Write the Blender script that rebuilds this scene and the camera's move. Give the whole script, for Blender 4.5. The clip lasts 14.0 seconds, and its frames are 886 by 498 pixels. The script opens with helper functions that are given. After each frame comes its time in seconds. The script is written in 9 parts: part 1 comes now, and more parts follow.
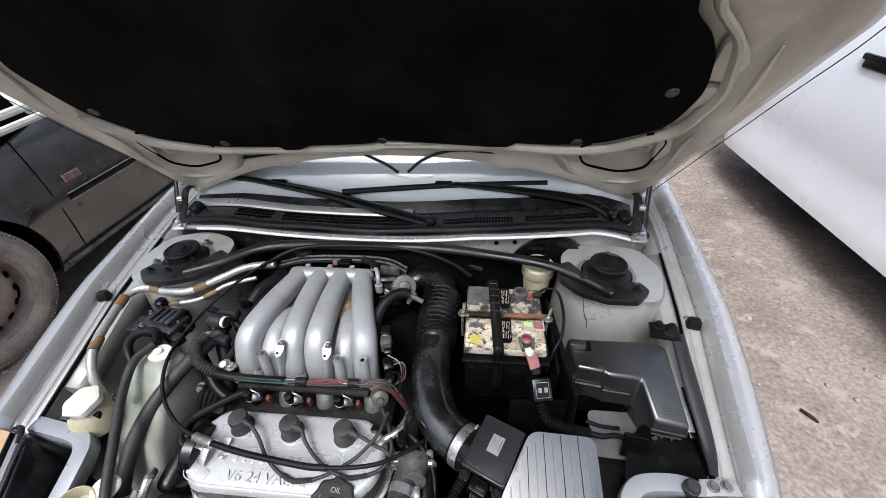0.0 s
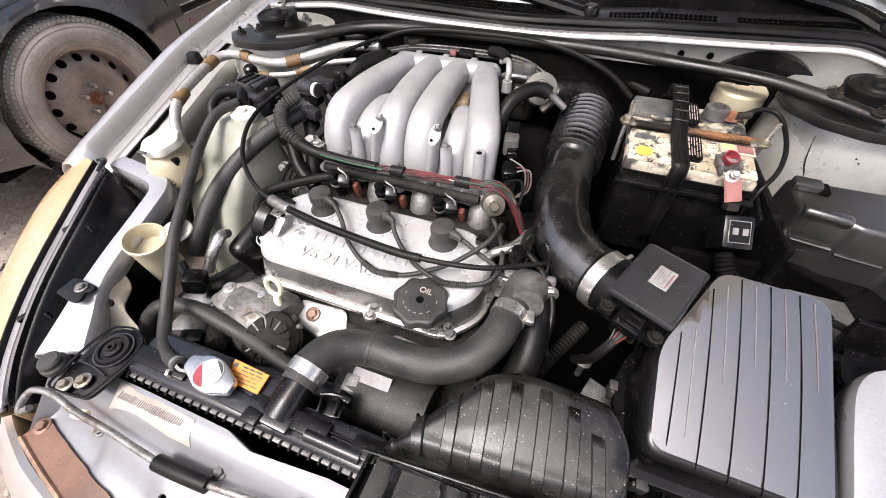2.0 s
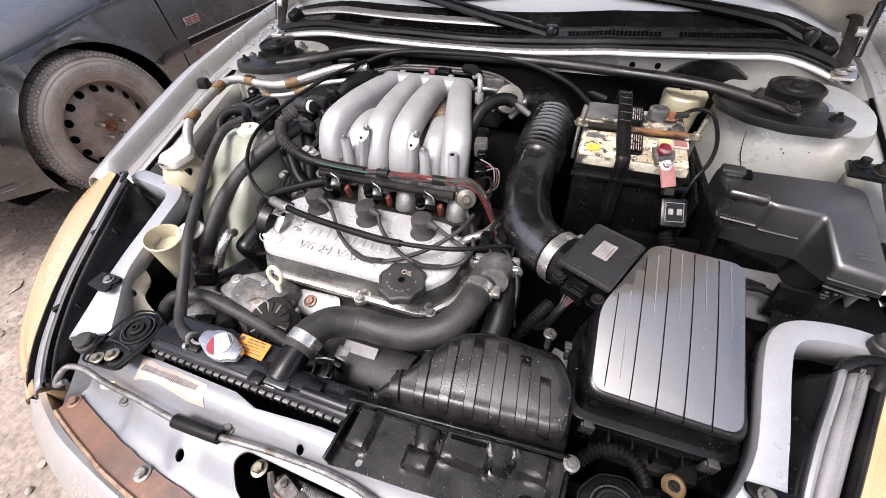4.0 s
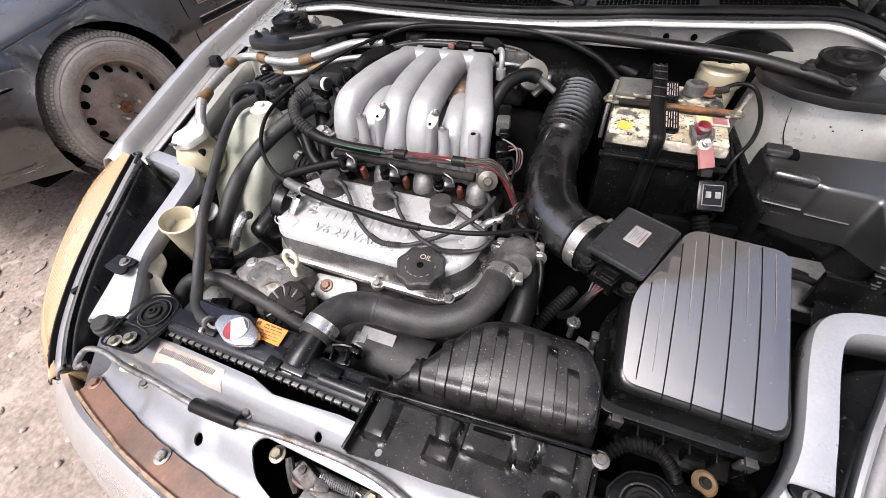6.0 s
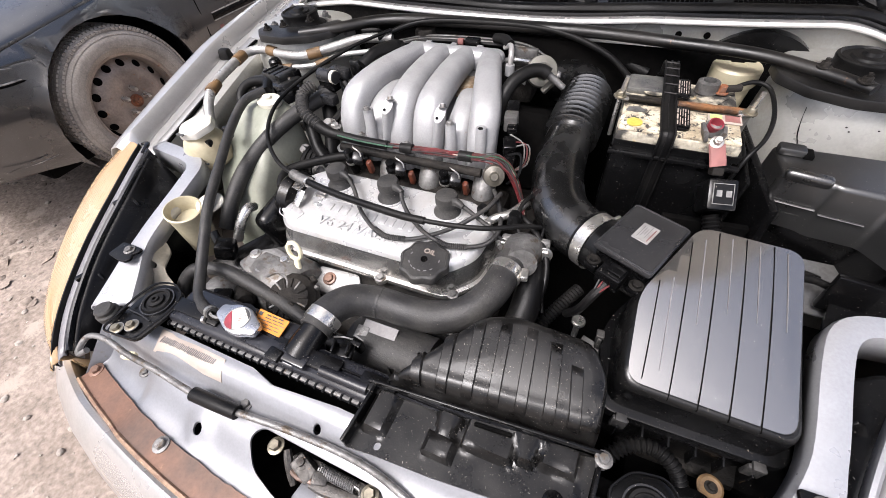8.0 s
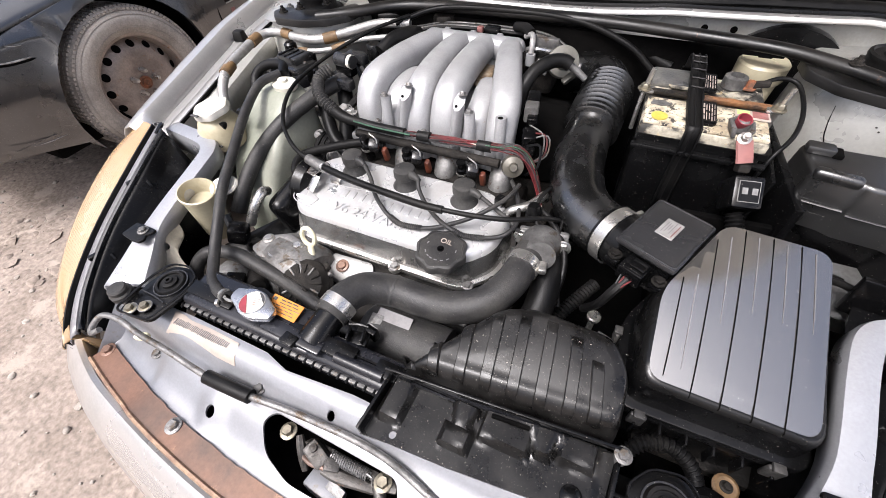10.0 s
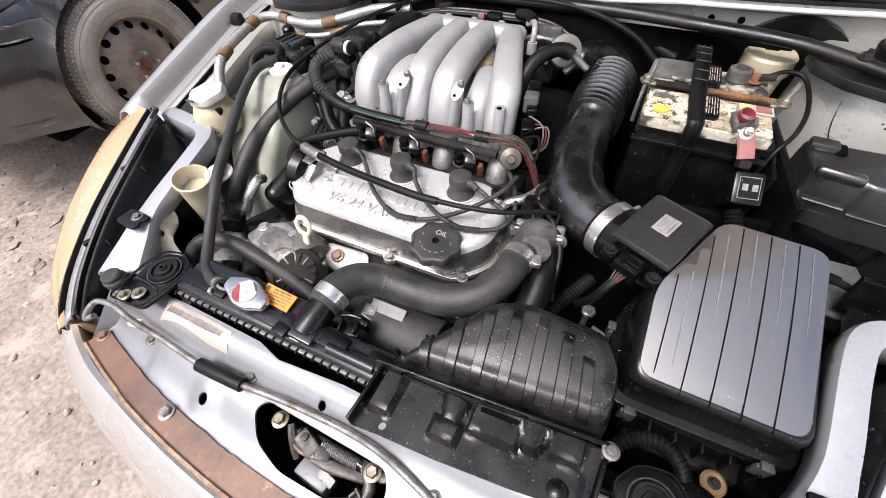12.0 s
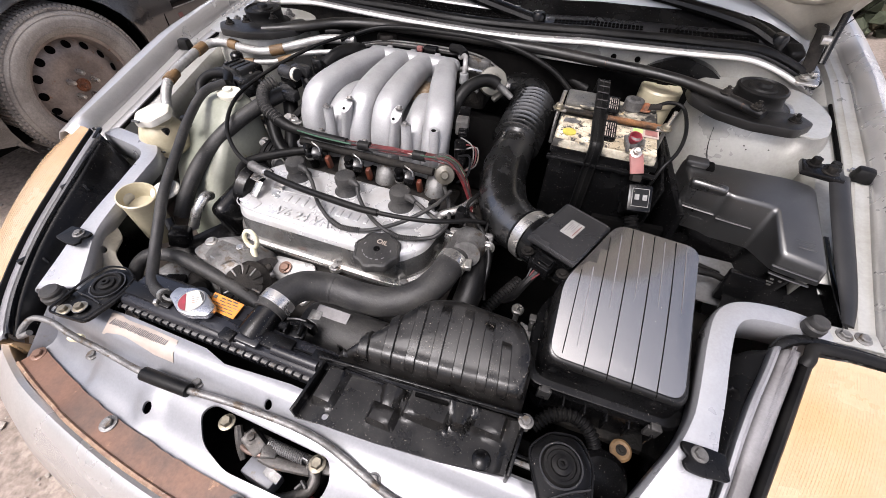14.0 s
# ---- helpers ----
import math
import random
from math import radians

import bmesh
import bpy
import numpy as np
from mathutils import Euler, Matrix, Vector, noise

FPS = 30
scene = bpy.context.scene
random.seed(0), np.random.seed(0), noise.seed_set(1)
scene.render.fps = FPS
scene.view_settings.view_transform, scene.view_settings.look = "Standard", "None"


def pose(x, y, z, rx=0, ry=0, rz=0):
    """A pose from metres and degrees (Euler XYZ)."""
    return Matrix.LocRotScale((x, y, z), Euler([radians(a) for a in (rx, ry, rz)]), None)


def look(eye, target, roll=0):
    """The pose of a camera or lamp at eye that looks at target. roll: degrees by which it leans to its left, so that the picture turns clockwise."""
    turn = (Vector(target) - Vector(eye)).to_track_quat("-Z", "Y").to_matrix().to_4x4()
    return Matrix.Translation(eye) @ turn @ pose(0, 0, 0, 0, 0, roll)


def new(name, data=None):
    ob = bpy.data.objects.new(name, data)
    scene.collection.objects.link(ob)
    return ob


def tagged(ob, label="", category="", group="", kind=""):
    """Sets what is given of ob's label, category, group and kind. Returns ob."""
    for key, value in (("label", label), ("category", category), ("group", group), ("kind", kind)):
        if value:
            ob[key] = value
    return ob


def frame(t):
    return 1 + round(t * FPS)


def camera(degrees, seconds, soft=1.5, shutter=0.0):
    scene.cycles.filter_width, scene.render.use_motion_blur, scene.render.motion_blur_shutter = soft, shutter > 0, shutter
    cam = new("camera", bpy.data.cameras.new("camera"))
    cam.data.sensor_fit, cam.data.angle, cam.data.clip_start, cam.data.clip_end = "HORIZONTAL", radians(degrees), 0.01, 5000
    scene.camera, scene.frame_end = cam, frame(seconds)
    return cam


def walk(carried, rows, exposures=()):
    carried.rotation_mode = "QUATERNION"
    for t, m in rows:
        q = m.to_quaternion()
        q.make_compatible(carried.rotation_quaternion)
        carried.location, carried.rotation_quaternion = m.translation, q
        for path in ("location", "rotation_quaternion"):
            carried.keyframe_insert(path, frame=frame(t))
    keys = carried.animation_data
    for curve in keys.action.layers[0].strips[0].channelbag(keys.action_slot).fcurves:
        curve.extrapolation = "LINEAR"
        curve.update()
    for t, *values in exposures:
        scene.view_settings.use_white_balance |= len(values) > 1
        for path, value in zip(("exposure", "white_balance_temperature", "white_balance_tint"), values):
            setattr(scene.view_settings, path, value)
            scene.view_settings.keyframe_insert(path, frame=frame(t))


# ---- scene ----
cam = camera(97.2, 14.0, soft=0.6)
PATH = [
    (0, (0.243, -0.019, 1.515), (0.052, 1.56, 0.303), -2.4),
    (0.2, (0.196, 0.03, 1.435), (0.007, 1.572, 0.176), -2.5),
    (0.5, (0.123, 0.051, 1.293), (-0.085, 1.53, -0.038), -1.9),
    (1, (0.081, 0.055, 1.199), (-0.187, 1.378, -0.277), -1.9),
    (1.5, (0.115, 0.013, 1.182), (-0.264, 1.225, -0.363), -2.4),
    (2, (0.144, -0.03, 1.205), (-0.36, 1.189, -0.298), -2.2),
    (2.5, (0.162, -0.063, 1.216), (-0.398, 1.187, -0.241), -2.1),
    (3, (0.194, -0.096, 1.226), (-0.372, 1.176, -0.21), -2.5),
    (3.2, (0.208, -0.102, 1.233), (-0.35, 1.176, -0.201), -3.1),
    (5.3, (0.218, -0.098, 1.215), (-0.329, 1.133, -0.264), -5.8),
    (5.5, (0.207, -0.094, 1.21), (-0.347, 1.122, -0.277), -6.1),
    (6, (0.197, -0.089, 1.216), (-0.386, 1.105, -0.279), -6.1),
    (6.5, (0.195, -0.096, 1.22), (-0.405, 1.096, -0.27), -5.7),
    (7, (0.199, -0.095, 1.214), (-0.405, 1.099, -0.273), -5.9),
    (9.5, (0.189, -0.09, 1.2), (-0.421, 1.081, -0.302), -4.7),
    (10, (0.177, -0.1, 1.197), (-0.431, 1.06, -0.315), -4.3),
    (10.5, (0.171, -0.099, 1.192), (-0.453, 1.032, -0.335), -4.2),
    (11, (0.171, -0.093, 1.189), (-0.454, 1.015, -0.354), -4.4),
    (11.5, (0.18, -0.094, 1.191), (-0.434, 1.011, -0.359), -4.2),
    (12, (0.184, -0.09, 1.196), (-0.416, 1.026, -0.352), -3.8),
    (12.5, (0.187, -0.089, 1.198), (-0.404, 1.051, -0.335), -3.3),
    (13, (0.192, -0.083, 1.211), (-0.376, 1.099, -0.299), -2.6),
    (13.5, (0.203, -0.09, 1.229), (-0.32, 1.14, -0.26), -1.3),
    (14, (0.237, -0.128, 1.226), (-0.205, 1.144, -0.253), 1.6),
]
walk(cam, [(t, look(eye, target, roll)) for t, eye, target, roll in PATH],
     [(0.0, 0.38, 5650, 5), (0.4, 0.88, 6050, 9), (1.0, 1.08, 6250, 11), (3.0, 1.01, 6100, 11), (6.5, 0.92, 6050, 10), (11.0, 0.94, 6000, 9), (12.5, 0.93, 6050, 10), (13.5, 0.93, 6050, 10), (14.0, 0.78, 6050, 11)])

# ---- world and light ----
SUN_UP, SUN_TURN = 60.0, 203.0
world = bpy.data.worlds.new("world")
scene.world = world
world.use_nodes = True
wn = world.node_tree.nodes
sky = wn.new("ShaderNodeTexSky")
sky.sky_type, sky.sun_disc = "NISHITA", False
sky.sun_elevation, sky.sun_rotation = radians(SUN_UP), radians(SUN_TURN)
sky.dust_density, sky.air_density, sky.ozone_density = 9.0, 0.6, 0.3
wn["Background"].inputs["Strength"].default_value = 0.15
world.node_tree.links.new(sky.outputs["Color"], wn["Background"].inputs["Color"])
sun = new("sun", bpy.data.lights.new("sun", "SUN"))
sun.data.energy, sun.data.angle, sun.data.color = 1.7, radians(20), (1.0, 0.955, 0.965)
aim = Vector((math.sin(radians(SUN_TURN)), math.cos(radians(SUN_TURN)), 0)) * math.cos(radians(SUN_UP))
aim.z = math.sin(radians(SUN_UP))
sun.matrix_world = look(aim * 20, (0, 0, 0))


# ---- materials ----
def surface(name, base, other=None, rough=0.5, metal=0.0, grain=60.0, patch=6.0, blend=(0.42, 0.62), bump=0.15, spread=0.12,
            coat=0.0, coat_rough=0.08, wear=None, wear_at=0.62, clear=0.0, bump_size=None, specular=0.5, dust=0.0, ior=1.5):
    """A surface with colour that varies at two scales, fine relief, uneven gloss, and optional stains of a third colour."""
    m = bpy.data.materials.new(name)
    m.use_nodes = True
    n, l = m.node_tree.nodes, m.node_tree.links
    b = n["Principled BSDF"]
    where = n.new("ShaderNodeNewGeometry")
    rnd = n.new("ShaderNodeObjectInfo")

    def cloud(scale, detail=5.0, rough_=0.6):
        t = n.new("ShaderNodeTexNoise")
        t.inputs["Scale"].default_value, t.inputs["Detail"].default_value, t.inputs["Roughness"].default_value = scale, detail, rough_
        l.new(where.outputs["Position"], t.inputs["Vector"])
        return t

    def ramp(src, a, z):
        r = n.new("ShaderNodeMapRange")
        r.inputs["From Min"].default_value, r.inputs["From Max"].default_value = a, z
        l.new(src, r.inputs["Value"])
        return r.outputs["Result"]

    def mix(fac, a, z):
        x = n.new("ShaderNodeMix")
        x.data_type = "RGBA"
        if fac is not None:
            l.new(fac, x.inputs[0])
        for slot, v in ((6, a), (7, z)):
            if isinstance(v, tuple):
                x.inputs[slot].default_value = (*v, 1)
            else:
                l.new(v, x.inputs[slot])
        return x.outputs[2]

    other = other or tuple(c * 0.75 for c in base)
    big, fine = cloud(patch), cloud(grain, 3.0)
    colour = mix(ramp(big.outputs["Fac"], *blend), base, other)
    shade = n.new("ShaderNodeHueSaturation")
    val = n.new("ShaderNodeMapRange")
    val.inputs["From Min"].default_value, val.inputs["From Max"].default_value = 0.3, 0.7
    val.inputs["To Min"].default_value, val.inputs["To Max"].default_value = 1 - spread, 1 + spread
    l.new(fine.outputs["Fac"], val.inputs["Value"])
    l.new(val.outputs["Result"], shade.inputs["Value"])
    l.new(colour, shade.inputs["Color"])
    colour = shade.outputs["Color"]
    if wear:
        spots = cloud(patch * 2.7, 8.0, 0.7)
        colour = mix(ramp(spots.outputs["Fac"], wear_at, wear_at + 0.06), colour, wear)
    if dust:
        specks = cloud(480.0, 2.0)
        colour = mix(ramp(specks.outputs["Fac"], 0.735 - dust * 0.1, 0.765), colour, (0.42, 0.38, 0.33))
    l.new(colour, b.inputs["Base Color"])
    gloss = n.new("ShaderNodeMapRange")
    gloss.inputs["From Min"].default_value, gloss.inputs["From Max"].default_value = 0.35, 0.65
    gloss.inputs["To Min"].default_value, gloss.inputs["To Max"].default_value = max(rough - 0.1, 0.02), min(rough + 0.12, 1)
    l.new(big.outputs["Fac"], gloss.inputs["Value"])
    l.new(gloss.outputs["Result"], b.inputs["Roughness"])
    b.inputs["Metallic"].default_value = metal
    b.inputs["Coat Weight"].default_value = coat
    b.inputs["Coat Roughness"].default_value = coat_rough
    b.inputs["Specular IOR Level"].default_value = specular
    b.inputs["IOR"].default_value = ior
    b.inputs["Coat IOR"].default_value = ior
    b.inputs["Transmission Weight"].default_value = clear
    if bump:
        rel = n.new("ShaderNodeBump")
        rel.inputs["Strength"].default_value, rel.inputs["Distance"].default_value = bump, 0.004
        tex = cloud(bump_size or grain * 2, 4.0)
        l.new(tex.outputs["Fac"], rel.inputs["Height"])
        l.new(rel.outputs["Normal"], b.inputs["Normal"])
    return m


PAINT = surface("silver_paint", (0.53, 0.522, 0.512), (0.45, 0.442, 0.43), 0.30, 0.62, 300, 7, bump=0.004, spread=0.05, coat=0.6, wear=(0.38, 0.355, 0.32), wear_at=0.67)
# The silver paint, bluer and darkened to hold down the front panel's glare.
PANEL = surface("panel_paint_dimmed", (0.27, 0.273, 0.287), (0.23, 0.232, 0.243), 0.36, 0.5, 300, 9, bump=0.006, spread=0.05, coat=0.4, wear=(0.22, 0.195, 0.17), wear_at=0.66)
# Same paint at a middle brightness, matching how the braces are lit.
BRACE = surface("brace_paint_dimmed", (0.37, 0.374, 0.39), (0.32, 0.323, 0.335), 0.34, 0.45, 300, 9, bump=0.008, spread=0.06, coat=0.4, wear=(0.28, 0.25, 0.21), wear_at=0.66)
PAINT_IN = surface("inner_paint", (0.40, 0.397, 0.375), (0.31, 0.303, 0.27), 0.36, 0.35, 200, 7, bump=0.04, spread=0.07, coat=0.3, wear=(0.30, 0.25, 0.17), wear_at=0.64)
PAINT_HOOD = surface("hood_inner_paint", (0.45, 0.42, 0.355), (0.35, 0.325, 0.265), 0.40, 0.15, 200, 5, bump=0.03, spread=0.06, coat=0.25)
RUST = surface("rusty_steel", (0.175, 0.098, 0.066), (0.085, 0.058, 0.046), 0.42, 0.15, 200, 9, bump=0.05, spread=0.12, wear=(0.30, 0.18, 0.11), wear_at=0.62)
CAST = surface("cast_aluminium", (0.36, 0.36, 0.365), (0.295, 0.295, 0.296), 0.46, 0.35, 400, 11, bump=0.14, spread=0.08, bump_size=900, wear=(0.25, 0.20, 0.14), wear_at=0.68)
COVER = surface("cover_paint", (0.60, 0.60, 0.60), (0.50, 0.49, 0.475), 0.28, 0.45, 300, 10, bump=0.02, spread=0.04, wear=(0.46, 0.40, 0.33), wear_at=0.67)
DULL = surface("dull_alloy", (0.21, 0.206, 0.20), (0.10, 0.097, 0.093), 0.5, 0.6, 150, 18, bump=0.35, spread=0.2, wear=(0.10, 0.08, 0.06), wear_at=0.56)
STEEL = surface("plated_steel", (0.62, 0.61, 0.58), (0.45, 0.43, 0.40), 0.3, 0.9, 200, 30, bump=0.08, spread=0.1)
PLASTIC = surface("black_plastic", (0.0028, 0.0028, 0.003), (0.005, 0.005, 0.0052), 0.22, 0, 300, 10, bump=0.08, spread=0.15, specular=0.27, dust=0.25)
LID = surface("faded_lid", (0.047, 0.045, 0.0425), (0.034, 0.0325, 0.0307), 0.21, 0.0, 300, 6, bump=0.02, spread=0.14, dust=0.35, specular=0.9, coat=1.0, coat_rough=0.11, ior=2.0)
# Lid plastic darkened and dulled for its edges, so no bright rim shows.
LIDRIM = surface("lid_edge_dimmed", (0.006, 0.0059, 0.0058), (0.0045, 0.0044, 0.0043), 0.36, 0.0, 300, 6, bump=0.03, spread=0.1, dust=0.3, specular=0.35)
PLASTIC_GREY = surface("faded_plastic", (0.022, 0.022, 0.023), (0.016, 0.016, 0.017), 0.26, 0, 300, 6, bump=0.06, spread=0.08, dust=0.35)
RUBBER = surface("rubber", (0.004, 0.004, 0.0042), (0.009, 0.0085, 0.008), 0.42, 0, 260, 14, bump=0.12, spread=0.2, specular=0.18)
HOSE = surface("hose_rubber", (0.022, 0.0215, 0.0215), (0.038, 0.0365, 0.034), 0.48, 0, 300, 22, bump=0.22, spread=0.28, dust=0.10, specular=0.35)
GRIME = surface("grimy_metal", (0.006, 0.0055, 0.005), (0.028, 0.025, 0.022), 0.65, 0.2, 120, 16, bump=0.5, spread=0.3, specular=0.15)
# Near-black standing in for deep shade in gaps; also colours dark seams and gaskets.
PIT = surface("recess_shade", (0.002, 0.002, 0.002), (0.004, 0.0037, 0.0035), 0.9, 0, 80, 8, bump=0.3, spread=0.3, specular=0.03)
CREAM = surface("yellowed_plastic", (0.44, 0.395, 0.275), (0.33, 0.29, 0.19), 0.42, 0, 150, 9, bump=0.05, spread=0.05, wear=(0.32, 0.24, 0.12), wear_at=0.70)
TANK = surface("tank_plastic", (0.30, 0.305, 0.25), (0.21, 0.22, 0.175), 0.38, 0, 150, 9, bump=0.05, spread=0.06, wear=(0.24, 0.21, 0.13), wear_at=0.62)
WHITE = surface("white_plastic", (0.66, 0.645, 0.585), (0.56, 0.54, 0.46), 0.4, 0, 150, 12, bump=0.04, spread=0.04)
LENS = surface("yellowed_lens", (0.40, 0.262, 0.132), (0.41, 0.305, 0.19), 0.2, 0, 300, 5, bump=0.03, spread=0.05, coat=0.6)
TRIM = surface("lamp_trim", (0.20, 0.195, 0.20), (0.13, 0.125, 0.125), 0.38, 0.2, 300, 10, bump=0.05, spread=0.1)
PAD = surface("hood_felt", (0.0026, 0.0023, 0.0022), (0.0095, 0.0083, 0.0078), 0.95, 0, 250, 2, bump=0.3, spread=0.25, specular=0.05)
DIRT = surface("dirt", (0.275, 0.230, 0.196), (0.20, 0.165, 0.138), 0.95, 0, 55, 2.2, bump=1.0, spread=0.32, bump_size=26, specular=0.1, wear=(0.34, 0.29, 0.245), wear_at=0.55)
STONE = surface("pebble", (0.35, 0.315, 0.275), (0.24, 0.21, 0.18), 0.9, 0, 120, 5, bump=0.3, spread=0.2, specular=0.2)
BLACKCAR = surface("black_car_paint", (0.017, 0.0172, 0.018), (0.030, 0.030, 0.0305), 0.30, 0, 200, 4, bump=0.01, spread=0.25, coat=1.0, coat_rough=0.06, dust=0.20, ior=1.7)
TYRE = surface("dusty_tyre", (0.33, 0.30, 0.262), (0.21, 0.188, 0.165), 0.85, 0, 150, 6, bump=0.3, spread=0.18)
WHEEL = surface("steel_wheel", (0.30, 0.255, 0.222), (0.20, 0.165, 0.142), 0.5, 0.35, 120, 9, bump=0.2, spread=0.15, wear=(0.24, 0.14, 0.08), wear_at=0.60)
ORANGE = surface("orange_label", (0.62, 0.25, 0.025), (0.54, 0.20, 0.022), 0.45, 0, 100, 20, bump=0.02, spread=0.06)
RED = surface("red_plastic", (0.27, 0.035, 0.05), (0.20, 0.03, 0.04), 0.4, 0, 100, 20, bump=0.03, spread=0.08)
PINK = surface("faded_red", (0.24, 0.105, 0.095), (0.15, 0.06, 0.054), 0.5, 0, 100, 25, bump=0.05, spread=0.1)
INK = surface("dark_ink", (0.03, 0.03, 0.03), (0.05, 0.05, 0.05), 0.5, 0, 100, 20, bump=0, spread=0.05)
LABEL = surface("pale_label", (0.38, 0.325, 0.28), (0.33, 0.28, 0.24), 0.5, 0, 100, 20, bump=0.02, spread=0.04)
SILVERTAPE = surface("foil_label", (0.44, 0.435, 0.42), (0.30, 0.29, 0.275), 0.35, 0.5, 100, 30, bump=0.04, spread=0.08)
TAPE = surface("brown_tape", (0.16, 0.095, 0.04), (0.09, 0.055, 0.025), 0.6, 0, 150, 40, bump=0.1, spread=0.15)
BATT = surface("dirty_battery_top", (0.035, 0.033, 0.03), (0.36, 0.33, 0.26), 0.6, 0, 140, 26, blend=(0.44, 0.54), bump=0.4, spread=0.25, wear=(0.50, 0.40, 0.24), wear_at=0.58)
BATTCREAM = surface("crusted_battery", (0.56, 0.50, 0.38), (0.30, 0.25, 0.17), 0.7, 0, 160, 30, bump=0.5, spread=0.2, wear=(0.03, 0.027, 0.024), wear_at=0.515)
WIRE_R = surface("red_wire", (0.11, 0.018, 0.020), (0.05, 0.014, 0.013), 0.5, 0, 100, 30, bump=0, spread=0.25)
WIRE_G = surface("green_wire", (0.03, 0.085, 0.05), (0.025, 0.06, 0.035), 0.5, 0, 100, 30, bump=0, spread=0.15)
YELLOW = surface("yellow_plastic", (0.46, 0.40, 0.07), (0.38, 0.32, 0.06), 0.4, 0, 100, 30, bump=0.05, spread=0.12)
VANPAINT = surface("white_vehicle_paint", (0.84, 0.84, 0.86), (0.80, 0.80, 0.82), 0.3, 0, 200, 2, bump=0.01, spread=0.02, coat=0.4)
HEDGE = surface("scrub", (0.035, 0.042, 0.022), (0.07, 0.06, 0.035), 0.9, 0, 20, 2, bump=0.5, spread=0.4)
WALL = surface("yard_wall", (0.42, 0.40, 0.37), (0.34, 0.32, 0.29), 0.9, 0, 20, 0.8, bump=0.4, spread=0.15)
BLOND = surface("dipstick_plastic", (0.68, 0.64, 0.46), (0.60, 0.55, 0.38), 0.45, 0, 100, 25, bump=0.03, spread=0.05)
AMBER = surface("injector_orange", (0.15, 0.038, 0.018), (0.09, 0.028, 0.015), 0.5, 0, 100, 30, bump=0.03, spread=0.1)
HUBRUST = surface("bright_rust", (0.24, 0.085, 0.035), (0.10, 0.05, 0.03), 0.7, 0, 120, 40, bump=0.3, spread=0.25)
GLASS = bpy.data.materials.new("windscreen_glass")
GLASS.use_nodes = True
gb = GLASS.node_tree.nodes["Principled BSDF"]
# Pale, half-opaque base puts the bright sky reflection into the glass colour.
gb.inputs["Base Color"].default_value = (0.66, 0.70, 0.72, 1)
gb.inputs["Roughness"].default_value = 0.06
gb.inputs["Transmission Weight"].default_value = 0.35
gb.inputs["IOR"].default_value = 1.5
gb.inputs["Coat Weight"].default_value = 1.0


# ---- mesh tools ----
def merge(bm, extra):
    me = bpy.data.meshes.new("tmp")
    extra.to_mesh(me)
    extra.free()
    bm.from_mesh(me)
    bpy.data.meshes.remove(me)
    return bm


def moved(bm, m):
    bmesh.ops.transform(bm, matrix=m, verts=bm.verts)
    return bm


def box(size, at=(0, 0, 0), turn=(0, 0, 0), bev=0.003, seg=2, top=(1, 1), shift=(0, 0)):
    """A bevelled box centred on at; top scales and shift moves its upper face."""
    bm = bmesh.new()
    bmesh.ops.create_cube(bm, size=1.0)
    for v in bm.verts:
        up = v.co.z > 0
        v.co = Vector((v.co.x * size[0] * (top[0] if up else 1) + (shift[0] if up else 0),
                       v.co.y * size[1] * (top[1] if up else 1) + (shift[1] if up else 0), v.co.z * size[2]))
    if bev:
        bmesh.ops.bevel(bm, geom=bm.edges[:], offset=min(bev, min(size) * 0.45), segments=seg, profile=0.5, affect="EDGES")
    return moved(bm, pose(*at, *turn))


def lathe(profile, at=(0, 0, 0), turn=(0, 0, 0), seg=24, squash=1.0, wave=None):
    """A turned shape from (radius, height) pairs; wave(angle) scales the radius."""
    bm = bmesh.new()
    rings = []
    for r, z in profile:
        if r < 1e-5:
            rings.append([bm.verts.new((0, 0, z))])
        else:
            rings.append([bm.verts.new((r * (wave(a) if wave else 1) * math.cos(a), squash * r * (wave(a) if wave else 1) * math.sin(a), z))
                          for a in (2 * math.pi * i / seg for i in range(seg))])
    for a, b in zip(rings, rings[1:]):
        for i in range(seg):
            j = (i + 1) % seg
            if len(a) == 1 and len(b) > 1:
                bm.faces.new((a[0], b[i], b[j]))
            elif len(b) == 1 and len(a) > 1:
                bm.faces.new((a[i], a[j], b[0]))
            elif len(a) > 1:
                bm.faces.new((a[i], a[j], b[j], b[i]))
    for r in (rings[0], rings[-1]):
        if len(r) > 2:
            bm.faces.new(r)
    bmesh.ops.recalc_face_normals(bm, faces=bm.faces)
    return moved(bm, pose(*at, *turn))


def glide(pts, n=6):
    """Points on a smooth curve through pts (any length of tuples)."""
    p = [np.array(q, float) for q in pts]
    if len(p) == 2:
        return [p[0] + (p[1] - p[0]) * i / n for i in range(n + 1)]
    p = [2 * p[0] - p[1], *p, 2 * p[-1] - p[-2]]
    out = []
    for a, b, c, d in zip(p, p[1:], p[2:], p[3:]):
        for i in range(n):
            t = i / n
            out.append(0.5 * (2 * b + (c - a) * t + (2 * a - 5 * b + 4 * c - d) * t * t + (3 * b - a - 3 * c + d) * t ** 3))
    return out + [p[-2]]


